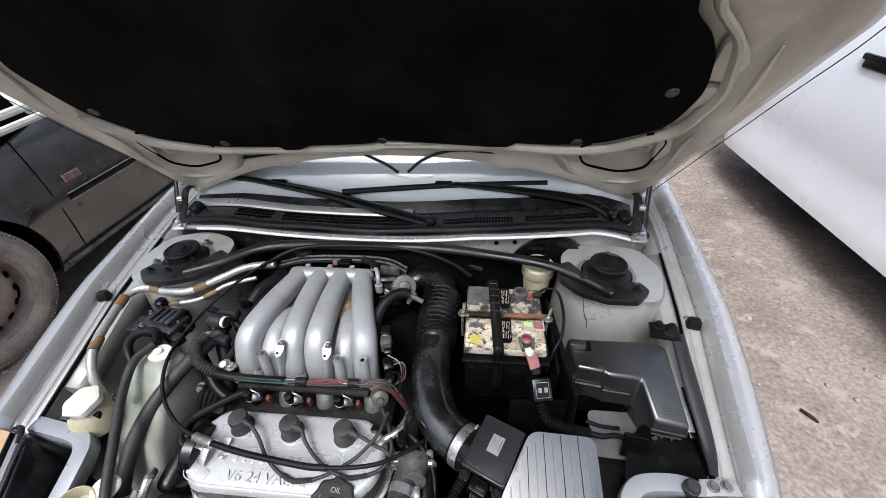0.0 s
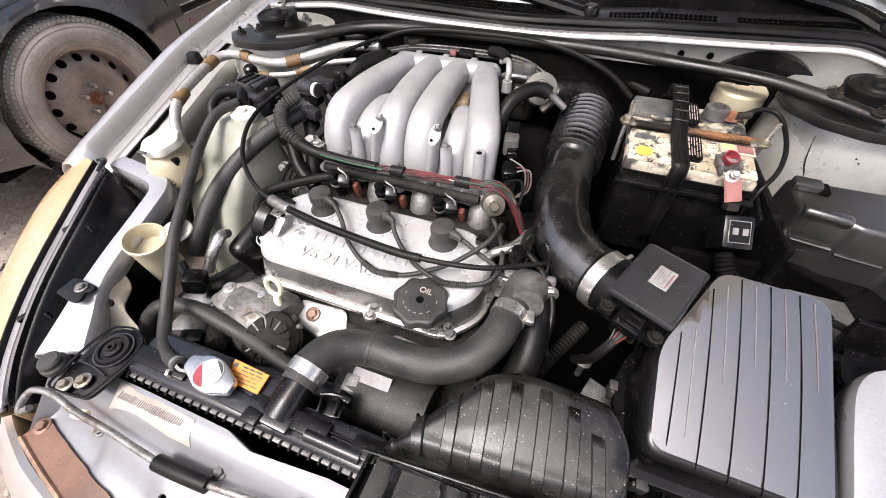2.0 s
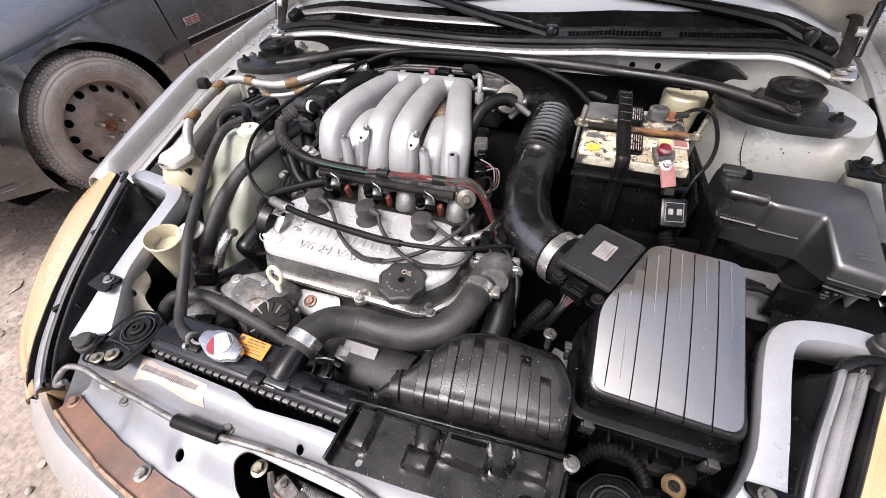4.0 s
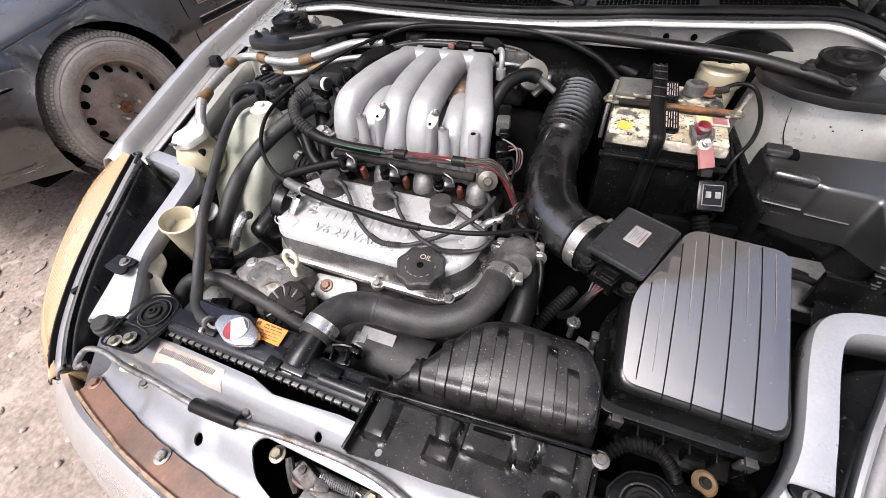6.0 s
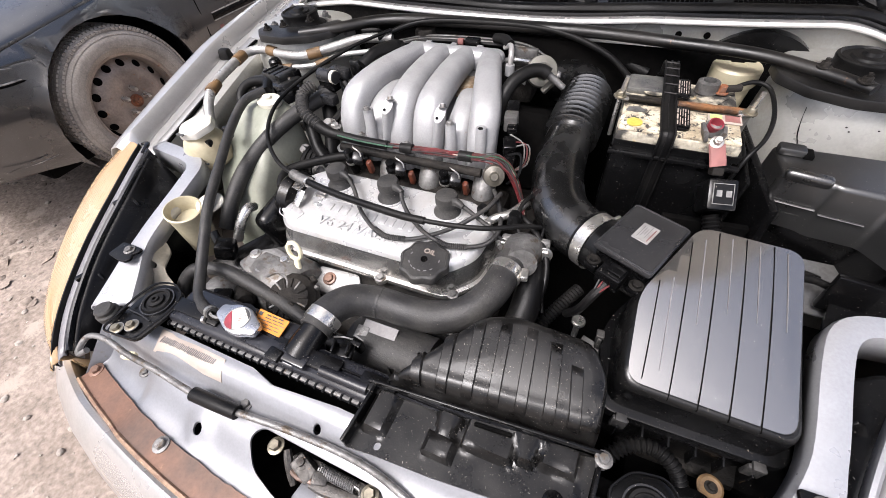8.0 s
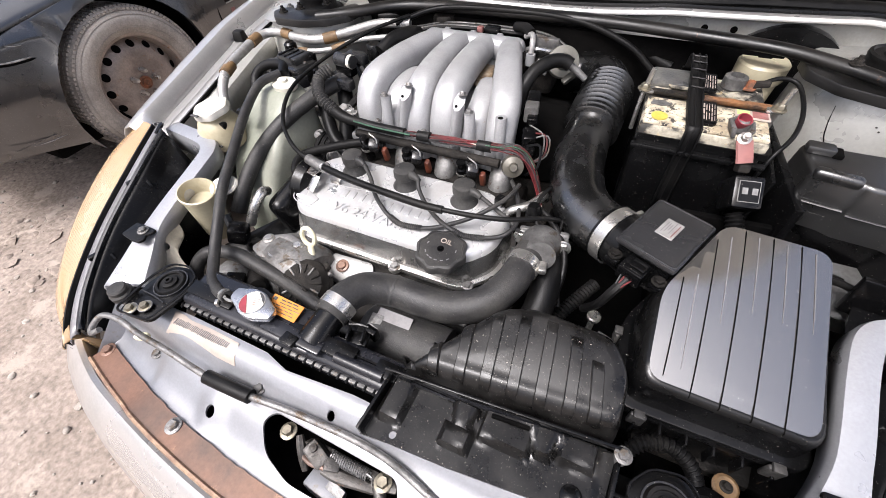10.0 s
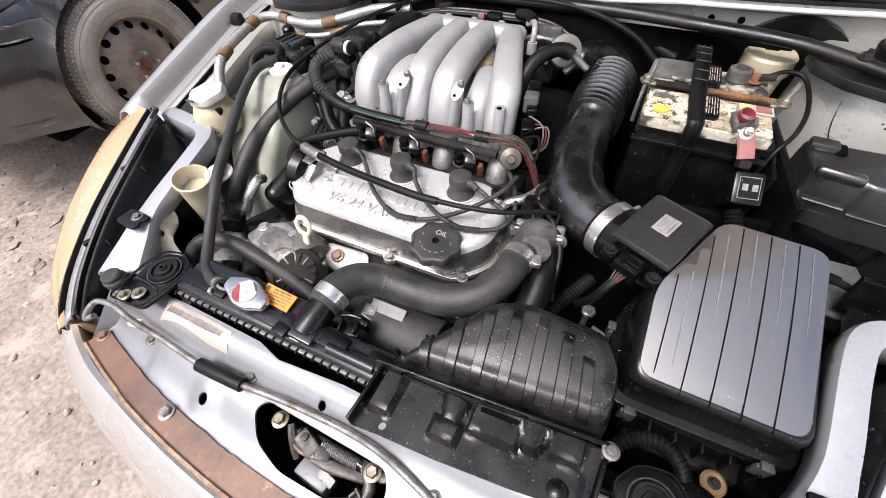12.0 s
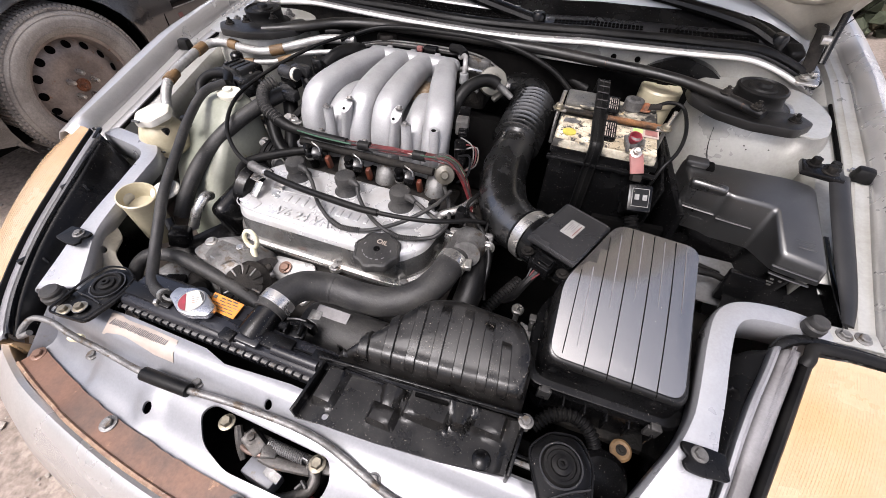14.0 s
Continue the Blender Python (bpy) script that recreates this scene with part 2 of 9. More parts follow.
def tube(pts, r, seg=10, n=6, ribs=None, flat=1.0, bm=None, square=1.0):
    """A round hose through pts; r is one radius or one a point; ribs=(pitch, depth) makes it corrugated; flat squashes it in height; square below 1 makes it boxier."""
    radii = r if isinstance(r, (list, tuple)) else [r] * len(pts)
    line = glide([(*p, q) for p, q in zip(pts, radii)], n)
    if ribs:
        dist = [0.0]
        for a, b in zip(line, line[1:]):
            dist.append(dist[-1] + float(np.linalg.norm((b - a)[:3])))
        steps = np.arange(0, dist[-1], ribs[0] / 6)
        line = [np.array([np.interp(s, dist, [q[k] for q in line]) for k in range(4)]) for s in steps]
        for s, q in zip(steps, line):
            q[3] += ribs[1] * math.cos(2 * math.pi * s / ribs[0])
    bm = bm or bmesh.new()
    co = [Vector(q[:3]) for q in line]
    side, rings = None, []

    def bent(v):
        return math.copysign(abs(v) ** square, v)

    for i, c in enumerate(co):
        d = (co[min(i + 1, len(co) - 1)] - co[max(i - 1, 0)]).normalized()
        ref = side if side is not None else (Vector((0, 0, 1)) if abs(d.z) < 0.9 else Vector((1, 0, 0))).cross(d)
        side = (ref - d * ref.dot(d)).normalized()
        up = d.cross(side)
        rings.append([bm.verts.new(c + float(line[i][3]) * (side * bent(math.cos(a)) + up * flat * bent(math.sin(a)))) for a in (2 * math.pi * k / seg for k in range(seg))])
    for a, b in zip(rings, rings[1:]):
        for i in range(seg):
            j = (i + 1) % seg
            bm.faces.new((a[i], b[i], b[j], a[j]))
    bm.faces.new(rings[0])
    bm.faces.new(rings[-1][::-1])
    return bm


def rounded(poly, r, n=4):
    """A polygon with its corners rounded."""
    out, k = [], len(poly)
    for i in range(k):
        a, b, c = (Vector(poly[j % k]) for j in (i - 1, i, i + 1))
        u, v = (a - b), (c - b)
        d = min(r, u.length * 0.45, v.length * 0.45)
        p, q = b + u.normalized() * d, b + v.normalized() * d
        out += [tuple((1 - t) ** 2 * p + 2 * t * (1 - t) * b + t * t * q) for t in (j / n for j in range(n + 1))]
    return out


def plate(outline, thick, height=0.0, holes=(), grid=0.0, lip=0.0):
    """A sheet cut to an outline in x, y with holes; height is a number or a function of x and y for its upper side."""
    from mathutils import geometry
    pts, edges = [], []
    for loop in (outline, *holes):
        k = len(pts)
        pts += [Vector(p[:2]) for p in loop]
        edges += [(k + i, k + (i + 1) % len(loop)) for i in range(len(loop))]
    if grid:
        xs, ys = [p[0] for p in outline], [p[1] for p in outline]
        for i in range(1, int((max(xs) - min(xs)) / grid) + 1):
            for j in range(1, int((max(ys) - min(ys)) / grid) + 1):
                pts.append(Vector((min(xs) + i * grid + 1e-4 * j, min(ys) + j * grid)))
    vs, _, fs, *_ = geometry.delaunay_2d_cdt(pts, edges, [], 1, 1e-6)
    h = height if callable(height) else (lambda x, y: height)
    def inside(p, loop):
        hit = False
        for (x0, y0), (x1, y1) in zip(loop, [*loop[1:], loop[0]]):
            if (y0 > p[1]) != (y1 > p[1]) and p[0] < (x1 - x0) * (p[1] - y0) / (y1 - y0) + x0:
                hit = not hit
        return hit

    keep = []
    for f in fs:
        c = (sum(vs[i].x for i in f) / len(f), sum(vs[i].y for i in f) / len(f))
        if inside(c, [p[:2] for p in outline]) and not any(inside(c, q) for q in holes):
            keep.append(f)
    fs = keep
    used = sorted({i for f in fs for i in f})
    bm = bmesh.new()
    hi = {i: bm.verts.new((vs[i].x, vs[i].y, h(vs[i].x, vs[i].y))) for i in used}
    lo = {i: bm.verts.new((vs[i].x, vs[i].y, h(vs[i].x, vs[i].y) - thick)) for i in used}
    count = {}
    for f in fs:
        bm.faces.new([hi[i] for i in f])
        bm.faces.new([lo[i] for i in reversed(f)])
        for a, b in zip(f, [*f[1:], f[0]]):
            count[(a, b)] = count.get((a, b), 0) + 1
    rim = [(a, b) for a, b in count if (b, a) not in count]
    for a, b in rim:
        bm.faces.new((hi[b], hi[a], lo[a], lo[b]))
    bmesh.ops.recalc_face_normals(bm, faces=bm.faces)
    if lip:
        edge = [e for a, b in rim for e in hi[a].link_edges if e.other_vert(hi[a]) is hi[b]]
        bmesh.ops.bevel(bm, geom=edge, offset=lip, segments=2, profile=0.5, affect="EDGES")
    return bm


def skin(rows, closed=False, caps=False):
    """A surface through rows of points."""
    bm = bmesh.new()
    vs = [[bm.verts.new(p) for p in row] for row in rows]
    for a, b in zip(vs, vs[1:]):
        for i in range(len(a) if closed else len(a) - 1):
            j = (i + 1) % len(a)
            bm.faces.new((a[i], a[j], b[j], b[i]))
    if caps:
        bm.faces.new(vs[0])
        bm.faces.new(vs[-1][::-1])
    bmesh.ops.recalc_face_normals(bm, faces=bm.faces)
    return bm


def letters(body, size, m, deep=0.001):
    """Raised writing as a mesh, centred on m."""
    cu = bpy.data.curves.new("text", "FONT")
    cu.body, cu.size, cu.extrude, cu.align_x, cu.align_y = body, size, deep, "CENTER", "CENTER"
    ob = bpy.data.objects.new("text", cu)
    me = bpy.data.meshes.new_from_object(ob)
    bm = bmesh.new()
    bm.from_mesh(me)
    bpy.data.objects.remove(ob)
    bpy.data.meshes.remove(me)
    bpy.data.curves.remove(cu)
    return moved(bm, m)


def bolt(at, r=0.006, turn=(0, 0, 0), h=0.006):
    bm = lathe([(0, 0), (r * 1.5, 0), (r * 1.5, r * 0.25), (r * 1.4, r * 0.3), (0, r * 0.3)], seg=16)
    merge(bm, lathe([(0, 0), (r, 0), (r, h * 0.85), (r * 0.85, h), (0, h)], seg=6))
    return moved(bm, pose(*at, *turn))


def thing(name, at, label, category, group="", kind=""):
    ob = new(name)
    ob.empty_display_size = 0.05
    ob.location = at
    return tagged(ob, label, category, group, kind)


def origin(ob):
    p = Vector()
    while ob:
        p += ob.location
        ob = ob.parent
    return p


def part(name, bm, material, parent=None, label="", smooth=38, solid=0.0, **tags):
    """One mesh object, given in world coordinates, under a thing or a part (or top-level)."""
    if parent:
        bmesh.ops.translate(bm, vec=-origin(parent), verts=bm.verts)
    me = bpy.data.meshes.new(name)
    bm.to_mesh(me)
    bm.free()
    me.materials.append(material)
    me.shade_smooth()
    me.set_sharp_from_angle(angle=radians(smooth))
    ob = new(name, me)
    ob.parent = parent
    if solid:
        mod = ob.modifiers.new("thickness", "SOLIDIFY")
        mod.thickness, mod.offset = solid, -1
    return tagged(ob, label, **tags)


def mirror(bm):
    for v in bm.verts:
        v.co.x = -v.co.x
    bmesh.ops.reverse_faces(bm, faces=bm.faces)
    return bm


# ---- ground ----
def ground():
    bm = bmesh.new()
    ticks = [-400, -120, -40, -15, -8, *np.linspace(-5, 5, 81), 8, 15, 40, 120, 400]
    vs = [[bm.verts.new((x, y, (0.018 * noise.noise((x * 2.1, y * 2.1, 0)) + 0.010 * noise.noise((x * 7, y * 7, 3))) if max(abs(x), abs(y)) < 5.1 else 0))
           for x in ticks] for y in ticks]
    for a, b in zip(vs, vs[1:]):
        for i in range(len(a) - 1):
            bm.faces.new((a[i], a[i + 1], b[i + 1], b[i]))
    part("ground", bm, DIRT, label="dry pale trodden dirt yard with small stones", category="ground", kind="structure")
    rng = random.Random(4)
    bm = bmesh.new()
    for _ in range(2600):
        if rng.random() < 0.6:
            x, y = rng.uniform(-3.0, -0.75), rng.uniform(-1.3, 1.6)
        else:
            x, y = rng.uniform(0.9, 2.6), rng.uniform(0, 3.6)
        r = 0.003 + 0.013 * rng.random() ** 4
        one = bmesh.new()
        bmesh.ops.create_icosphere(one, subdivisions=1, radius=r)
        for v in one.verts:
            v.co *= rng.uniform(0.75, 1.2)
            v.co.z *= 0.6
        z = 0.018 * noise.noise((x * 2.1, y * 2.1, 0)) + 0.010 * noise.noise((x * 7, y * 7, 3))
        merge(bm, moved(one, pose(x, y, z + r * 0.2, 0, 0, rng.uniform(0, 360))))
    part("pebbles", bm, STONE, label="small pale stones scattered over the dirt", category="stones", kind="stuff", smooth=60)

    bm = bmesh.new()
    for _ in range(1700):
        x, y = rng.uniform(-2.6, -0.8), rng.uniform(-1.3, 1.2)
        if noise.noise((x * 1.6, y * 1.6, 9)) < -0.12:
            continue
        one = bmesh.new()
        bmesh.ops.create_icosphere(one, subdivisions=1, radius=1.0)
        r = 0.010 + 0.026 * rng.random() ** 3
        for v in one.verts:
            v.co *= rng.uniform(0.7, 1.25)
            v.co = Vector((v.co.x * r * rng.uniform(0.9, 1.5), v.co.y * r, v.co.z * r * 0.32))
        z = 0.018 * noise.noise((x * 2.1, y * 2.1, 0)) + 0.010 * noise.noise((x * 7, y * 7, 3))
        merge(bm, moved(one, pose(x, y, z, rng.uniform(-8, 8), rng.uniform(-8, 8), rng.uniform(0, 360))))
    part("clods", bm, DIRT, label="low crusted clods of pale trodden dirt", category="dirt clods", kind="stuff", smooth=60)


ground()


# ---- the silver car's body ----
def fender_top(y):
    return float(np.interp(y, [0.2, 0.30, 0.63, 0.95, 1.3, 1.6], [0.775, 0.80, 0.862, 0.897, 0.925, 0.94]))


def gutter_x(y):
    return float(np.interp(y, [0.2, 0.28, 0.44, 0.68, 0.95, 1.3, 1.6], [0.645, 0.655, 0.675, 0.708, 0.735, 0.75, 0.75]))


def crest_x(y):
    return float(np.interp(y, [0.2, 0.28, 0.5, 0.67, 0.83, 1.15, 1.6], [0.70, 0.725, 0.765, 0.785, 0.795, 0.815, 0.82]))


body = thing("car", (0, 0.5, 0), "silver saloon car with its hood propped open, front trim removed", "car")


def fender(side):
    rows, gutter = [], []
    for y in np.linspace(0.27, 1.6, 28):
        g, c, t = gutter_x(y), crest_x(y), fender_top(y)
        channel = [(g - 0.004, t - 0.25), (g - 0.002, t - 0.05), (g + 0.004, t - 0.037), (g + 0.012, t - 0.0355), (g + 0.015, t - 0.0325), (g + 0.026, t - 0.0345), (g + 0.034, t - 0.031)]
        sec = [(g + 0.034, t - 0.031), (g + 0.038, t - 0.022), (g + 0.046, t - 0.006),
               (g + 0.054, t), (c - 0.008, t - 0.001), (c + 0.012, t - 0.008), (c + 0.030, t - 0.026), (c + 0.045, t - 0.06), (c + 0.055, t - 0.12),
               (c + 0.058, t - 0.25), (c + 0.06, 0.42), (c + 0.045, 0.24)]
        rows.append([(x, y, z) for x, z in sec])
        gutter.append([(x, y, z) for x, z in channel])
    outer, trough = skin(rows), skin(gutter)
    if side < 0:
        mirror(outer), mirror(trough)
    part("fender", outer, PAINT, body, solid=0.002)
    return part("rain_gutter", trough, PAINT_IN if side > 0 else PAINT, body, "stained rain gutter", solid=0.002)
def strut_tower(side):
    prof = [(0.140, 0.45), (0.138, 0.62), (0.134, 0.76), (0.127, 0.835), (0.116, 0.862), (0.10, 0.868), (0.072, 0.868), (0.068, 0.86)]
    bm = lathe(prof, (side * 0.576, 0.765, 0), seg=40, squash=0.98)
    tower = part("strut_tower", bm, PAINT_IN, body)
    part("inner_wing", moved(skin([[(gutter_x(y) - 0.002, y, fender_top(y) - 0.045), (gutter_x(y) - 0.02, y, fender_top(y) - 0.10), (gutter_x(y) - 0.05, y, 0.66), (gutter_x(y) - 0.10, y, 0.45)]
                                  for y in np.linspace(0.40, 1.0, 12)]), Matrix.Diagonal((side, 1, 1, 1))), PAINT_IN, body, solid=0.002)
    part("wing_seam", tube([(side * (gutter_x(y) - 0.001), y, fender_top(y) - 0.040) for y in np.linspace(0.30, 0.86, 9)], 0.0035, 6, 3), PIT, body)
    part("wing_flange", skin([[(side * (gutter_x(y) - d), y, fender_top(y) - h) for d, h in ((0.004, 0.044), (0.012, 0.043), (0.034, 0.047), (0.042, 0.060), (0.044, 0.09))] for y in np.linspace(0.40, 0.86, 9)]), PAINT_IN, body, solid=0.002)
    top = part("tower_flange", plate(rounded([(side * a + side * 0.552, b + 0.765) for a, b in ((-0.108, -0.080), (0.10, -0.125), (0.135, -0.02), (0.11, 0.08), (-0.02, 0.10), (-0.10, 0.06))], 0.04), 0.0025, 0.8715), PAINT_IN, body)
    return tower


def strut_mount(side):
    at = (side * 0.551, 0.738, 0.872)
    t = thing("strut_mount", at, "black rubber strut mount bolted on the strut tower", "strut mount", "strut mounts")
    part("rubber_cap", lathe([(0, 0.0), (0.056, 0.0), (0.057, 0.005), (0.047, 0.008), (0.0435, 0.012), (0.0420, 0.028), (0.0435, 0.031), (0.0430, 0.035), (0.039, 0.037), (0.036, 0.0335), (0.025, 0.0335), (0.023, 0.037), (0.013, 0.038), (0.011, 0.043), (0, 0.044)], at, seg=40), RUBBER, t)
    part("washer_plate", lathe([(0.059, 0.0), (0.068, 0.0), (0.069, 0.003), (0.060, 0.004), (0.059, 0.0)], at, seg=32), STEEL, t)
    for a in (75, 200, 320):
        p = (at[0] + 0.072 * math.cos(radians(a)), at[1] + 0.072 * math.sin(radians(a)), at[2])
        part("nut", merge(bolt(p, 0.009, h=0.012), lathe([(0, 0.011), (0.004, 0.011), (0.004, 0.016), (0, 0.017)], p, seg=8)), DULL, t)
    return t


for s in (-1, 1):
    fender(s)
    strut_tower(s)
    strut_mount(s)
    fb = (s * 0.722, 0.622, fender_top(0.622) - 0.034)
    b = thing("hood_stop", fb, "black rubber hood rest block screwed in the fender gutter", "rubber stop", "hood stops")
    part("block", box((0.030, 0.026, 0.024), (fb[0], fb[1], fb[2] + 0.011), (0, 0, -s * 12), 0.005, top=(0.8, 0.75)), RUBBER, b)
    part("screw", bolt((fb[0] - s * 0.004, fb[1] + 0.024, fb[2]), 0.005), STEEL, b)


tower_seam = [(0.4915, 0.6775, 0.846), (0.4930, 0.6685, 0.825), (0.4980, 0.6625, 0.804), (0.5040, 0.6565, 0.790), (0.507, 0.6530, 0.770)]
part("sealant_crack", tube(tower_seam, [0.0005, 0.0007, 0.0009, 0.0008, 0.0006], 6, 4), PIT, body)
for x, y, z, w in ((0.544, 0.6455, 0.836, 0.004), (0.549, 0.6430, 0.831, 0.003), (0.582, 0.6425, 0.838, 0.003)):
    part("paint_chip", box((w, 0.0012, 0.0022), (x, y, z), (0, 25, 8), 0.0004, seg=1), GRIME, body)
for s in (-1, 1):
    for wy in (0.80, 3.40):
        w = part("wheel", lathe([(0.0, 0.06), (0.12, 0.06), (0.19, 0.07), (0.20, 0.08), (0.20, -0.08), (0.0, -0.08)], (s * 0.72, wy, 0.31), (0, 90 * s, 0), seg=32), DULL, body)
        part("tyre", lathe([(0.20, -0.09), (0.25, -0.10), (0.30, -0.09), (0.31, -0.05), (0.31, 0.05), (0.30, 0.09), (0.25, 0.10), (0.20, 0.09), (0.20, -0.09)], (s * 0.72, wy, 0.31), (0, 90 * s, 0), seg=40), RUBBER, w)


def nose_y(x):
    return -0.152 + 0.27 * x * x


def shelf_z(x, y):
    """The height of the front cross panel."""
    k = min(max((y - nose_y(x) - 0.04) / 0.06, 0), 1)
    back = min(max((y + 0.035) / 0.03, 0), 1)
    k, back = k * k * (3 - 2 * k), back * back * (3 - 2 * back)
    dimple = 0.006 * math.exp(-(((x + 0.204) / 0.022) ** 2 + ((y + 0.078) / 0.022) ** 2) ** 2)
    step = 0.005 * min(max((abs(x) - 0.328) / 0.008, 0), 1) * (1 - back)
    bead = 0.004 * math.exp(-((y + 0.030 + 0.02 * x) / 0.006) ** 2)
    return 0.660 + 0.030 * k + 0.028 * back - 0.02 * max(abs(x) - 0.3, 0) / 0.2 + dimple - step + bead


def ring_hole(x, y, r, n=14):
    return [(x + r * math.cos(2 * math.pi * i / n), y + r * math.sin(2 * math.pi * i / n)) for i in range(n)]


front = [(x, nose_y(x) + 0.004) for x in np.linspace(-0.47, 0.47, 25)]
back = [(0.47, 0.0), (0.40, 0.012), (0.1, 0.006), (-0.02, 0.008), (-0.12, 0.0), (-0.16, 0.010), (-0.30, 0.012), (-0.40, 0.012), (-0.47, 0.0)]
latch_hole = rounded([(-0.112, -0.044), (-0.122, -0.060), (-0.104, -0.088), (-0.060, -0.1035), (0.04, -0.103), (0.074, -0.090), (0.080, -0.068), (0.068, -0.048)], 0.012)
cross = part("front_cross_panel", plate(front + back, 0.004, shelf_z, [latch_hole, ring_hole(-0.204, -0.078, 0.0075), ring_hole(-0.038, -0.022, 0.0055), ring_hole(0.245, -0.055, 0.005)], grid=0.009), PANEL, body)
for x, y in ((-0.352, -0.046), (-0.150, -0.030), (0.13, -0.05)):
    part("panel_bolt", bolt((x, y, shelf_z(x, y)), 0.006), DULL, cross)
part("edge_flange", skin([[(x, y, shelf_z(x, y)), (x, y + 0.002, shelf_z(x, y) - 0.035)] for x, y in back]), PANEL, cross, solid=0.002)
strip = [(x, nose_y(x) - 0.004) for x in np.linspace(-0.475, 0.475, 33)] + [(x, nose_y(x) + 0.0345 + 0.0012 * noise.noise((x * 25, 0, 2)) + 0.0012 * noise.noise((x * 90, 0, 5))) for x in np.linspace(0.46, -0.46, 90)]
rs = part("bumper_retainer_strip", plate(strip, 0.002, lambda x, y: shelf_z(x, y) + 0.004, grid=0.02), RUST, body, "rust-covered steel strip along the front edge")
part("rolled_edge", tube([(x, nose_y(x) - 0.001, shelf_z(x, nose_y(x)) + 0.005) for x in np.linspace(-0.472, 0.472, 30)], 0.0032, 6, 2), surface("pale_rust", (0.30, 0.20, 0.13), (0.17, 0.10, 0.07), 0.55, 0.1, 200, 30, bump=0.1, spread=0.2, wear=(0.42, 0.36, 0.29), wear_at=0.6), rs, "lighter rolled edge")
for x in (-0.456, -0.243, -0.02, 0.22, 0.45):
    y = nose_y(x) + 0.024
    part("bolt", bolt((x, y, shelf_z(x, y) + 0.004), 0.0075, h=0.007), DULL if abs(x) < 0.4 else RUST, rs)

# bumper skin round the nose
plan = glide([(0.76, 0.30), (0.735, 0.16), (0.66, 0.02), (0.57, -0.055), (0.47, -0.094), (0.35, -0.121), (0.18, -0.144), (0.0, -0.154)], 5)
plan = [tuple(p) for p in plan]
plan = plan + [(-x, y) for x, y in plan[-2::-1]]
rows = []
for i, (x, y) in enumerate(plan):
    a, b = Vector(plan[max(i - 1, 0)]), Vector(plan[min(i + 1, len(plan) - 1)])
    d = (b - a).normalized()
    nx, ny = d.y, -d.x
    if nx * x + ny * (y - 0.4) < 0:
        nx, ny = -nx, -ny
    z0 = 0.648 - 0.03 * min(max(abs(x) - 0.42, 0) / 0.2, 1)
    rows.append([(x + nx * o, y + ny * o, z) for o, z in ((-0.002, z0 - 0.03), (0.003, z0), (0.010, z0 + 0.004), (0.020, z0 - 0.002), (0.050, z0 - 0.04), (0.075, z0 - 0.11), (0.085, z0 - 0.2), (0.075, 0.30), (0.04, 0.20))])
part("bumper_skin", skin(rows), PAINT, body, solid=0.003)

# Beige paint darkened to keep the gusset from overexposing.
GUSSET = surface("dimmed_beige", (0.27, 0.245, 0.19), (0.20, 0.18, 0.14), 0.5, 0, 200, 10, bump=0.05, spread=0.1)
# Added black box below the cross panel keeps its holes dark.
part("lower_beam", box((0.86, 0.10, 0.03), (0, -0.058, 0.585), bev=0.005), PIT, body)
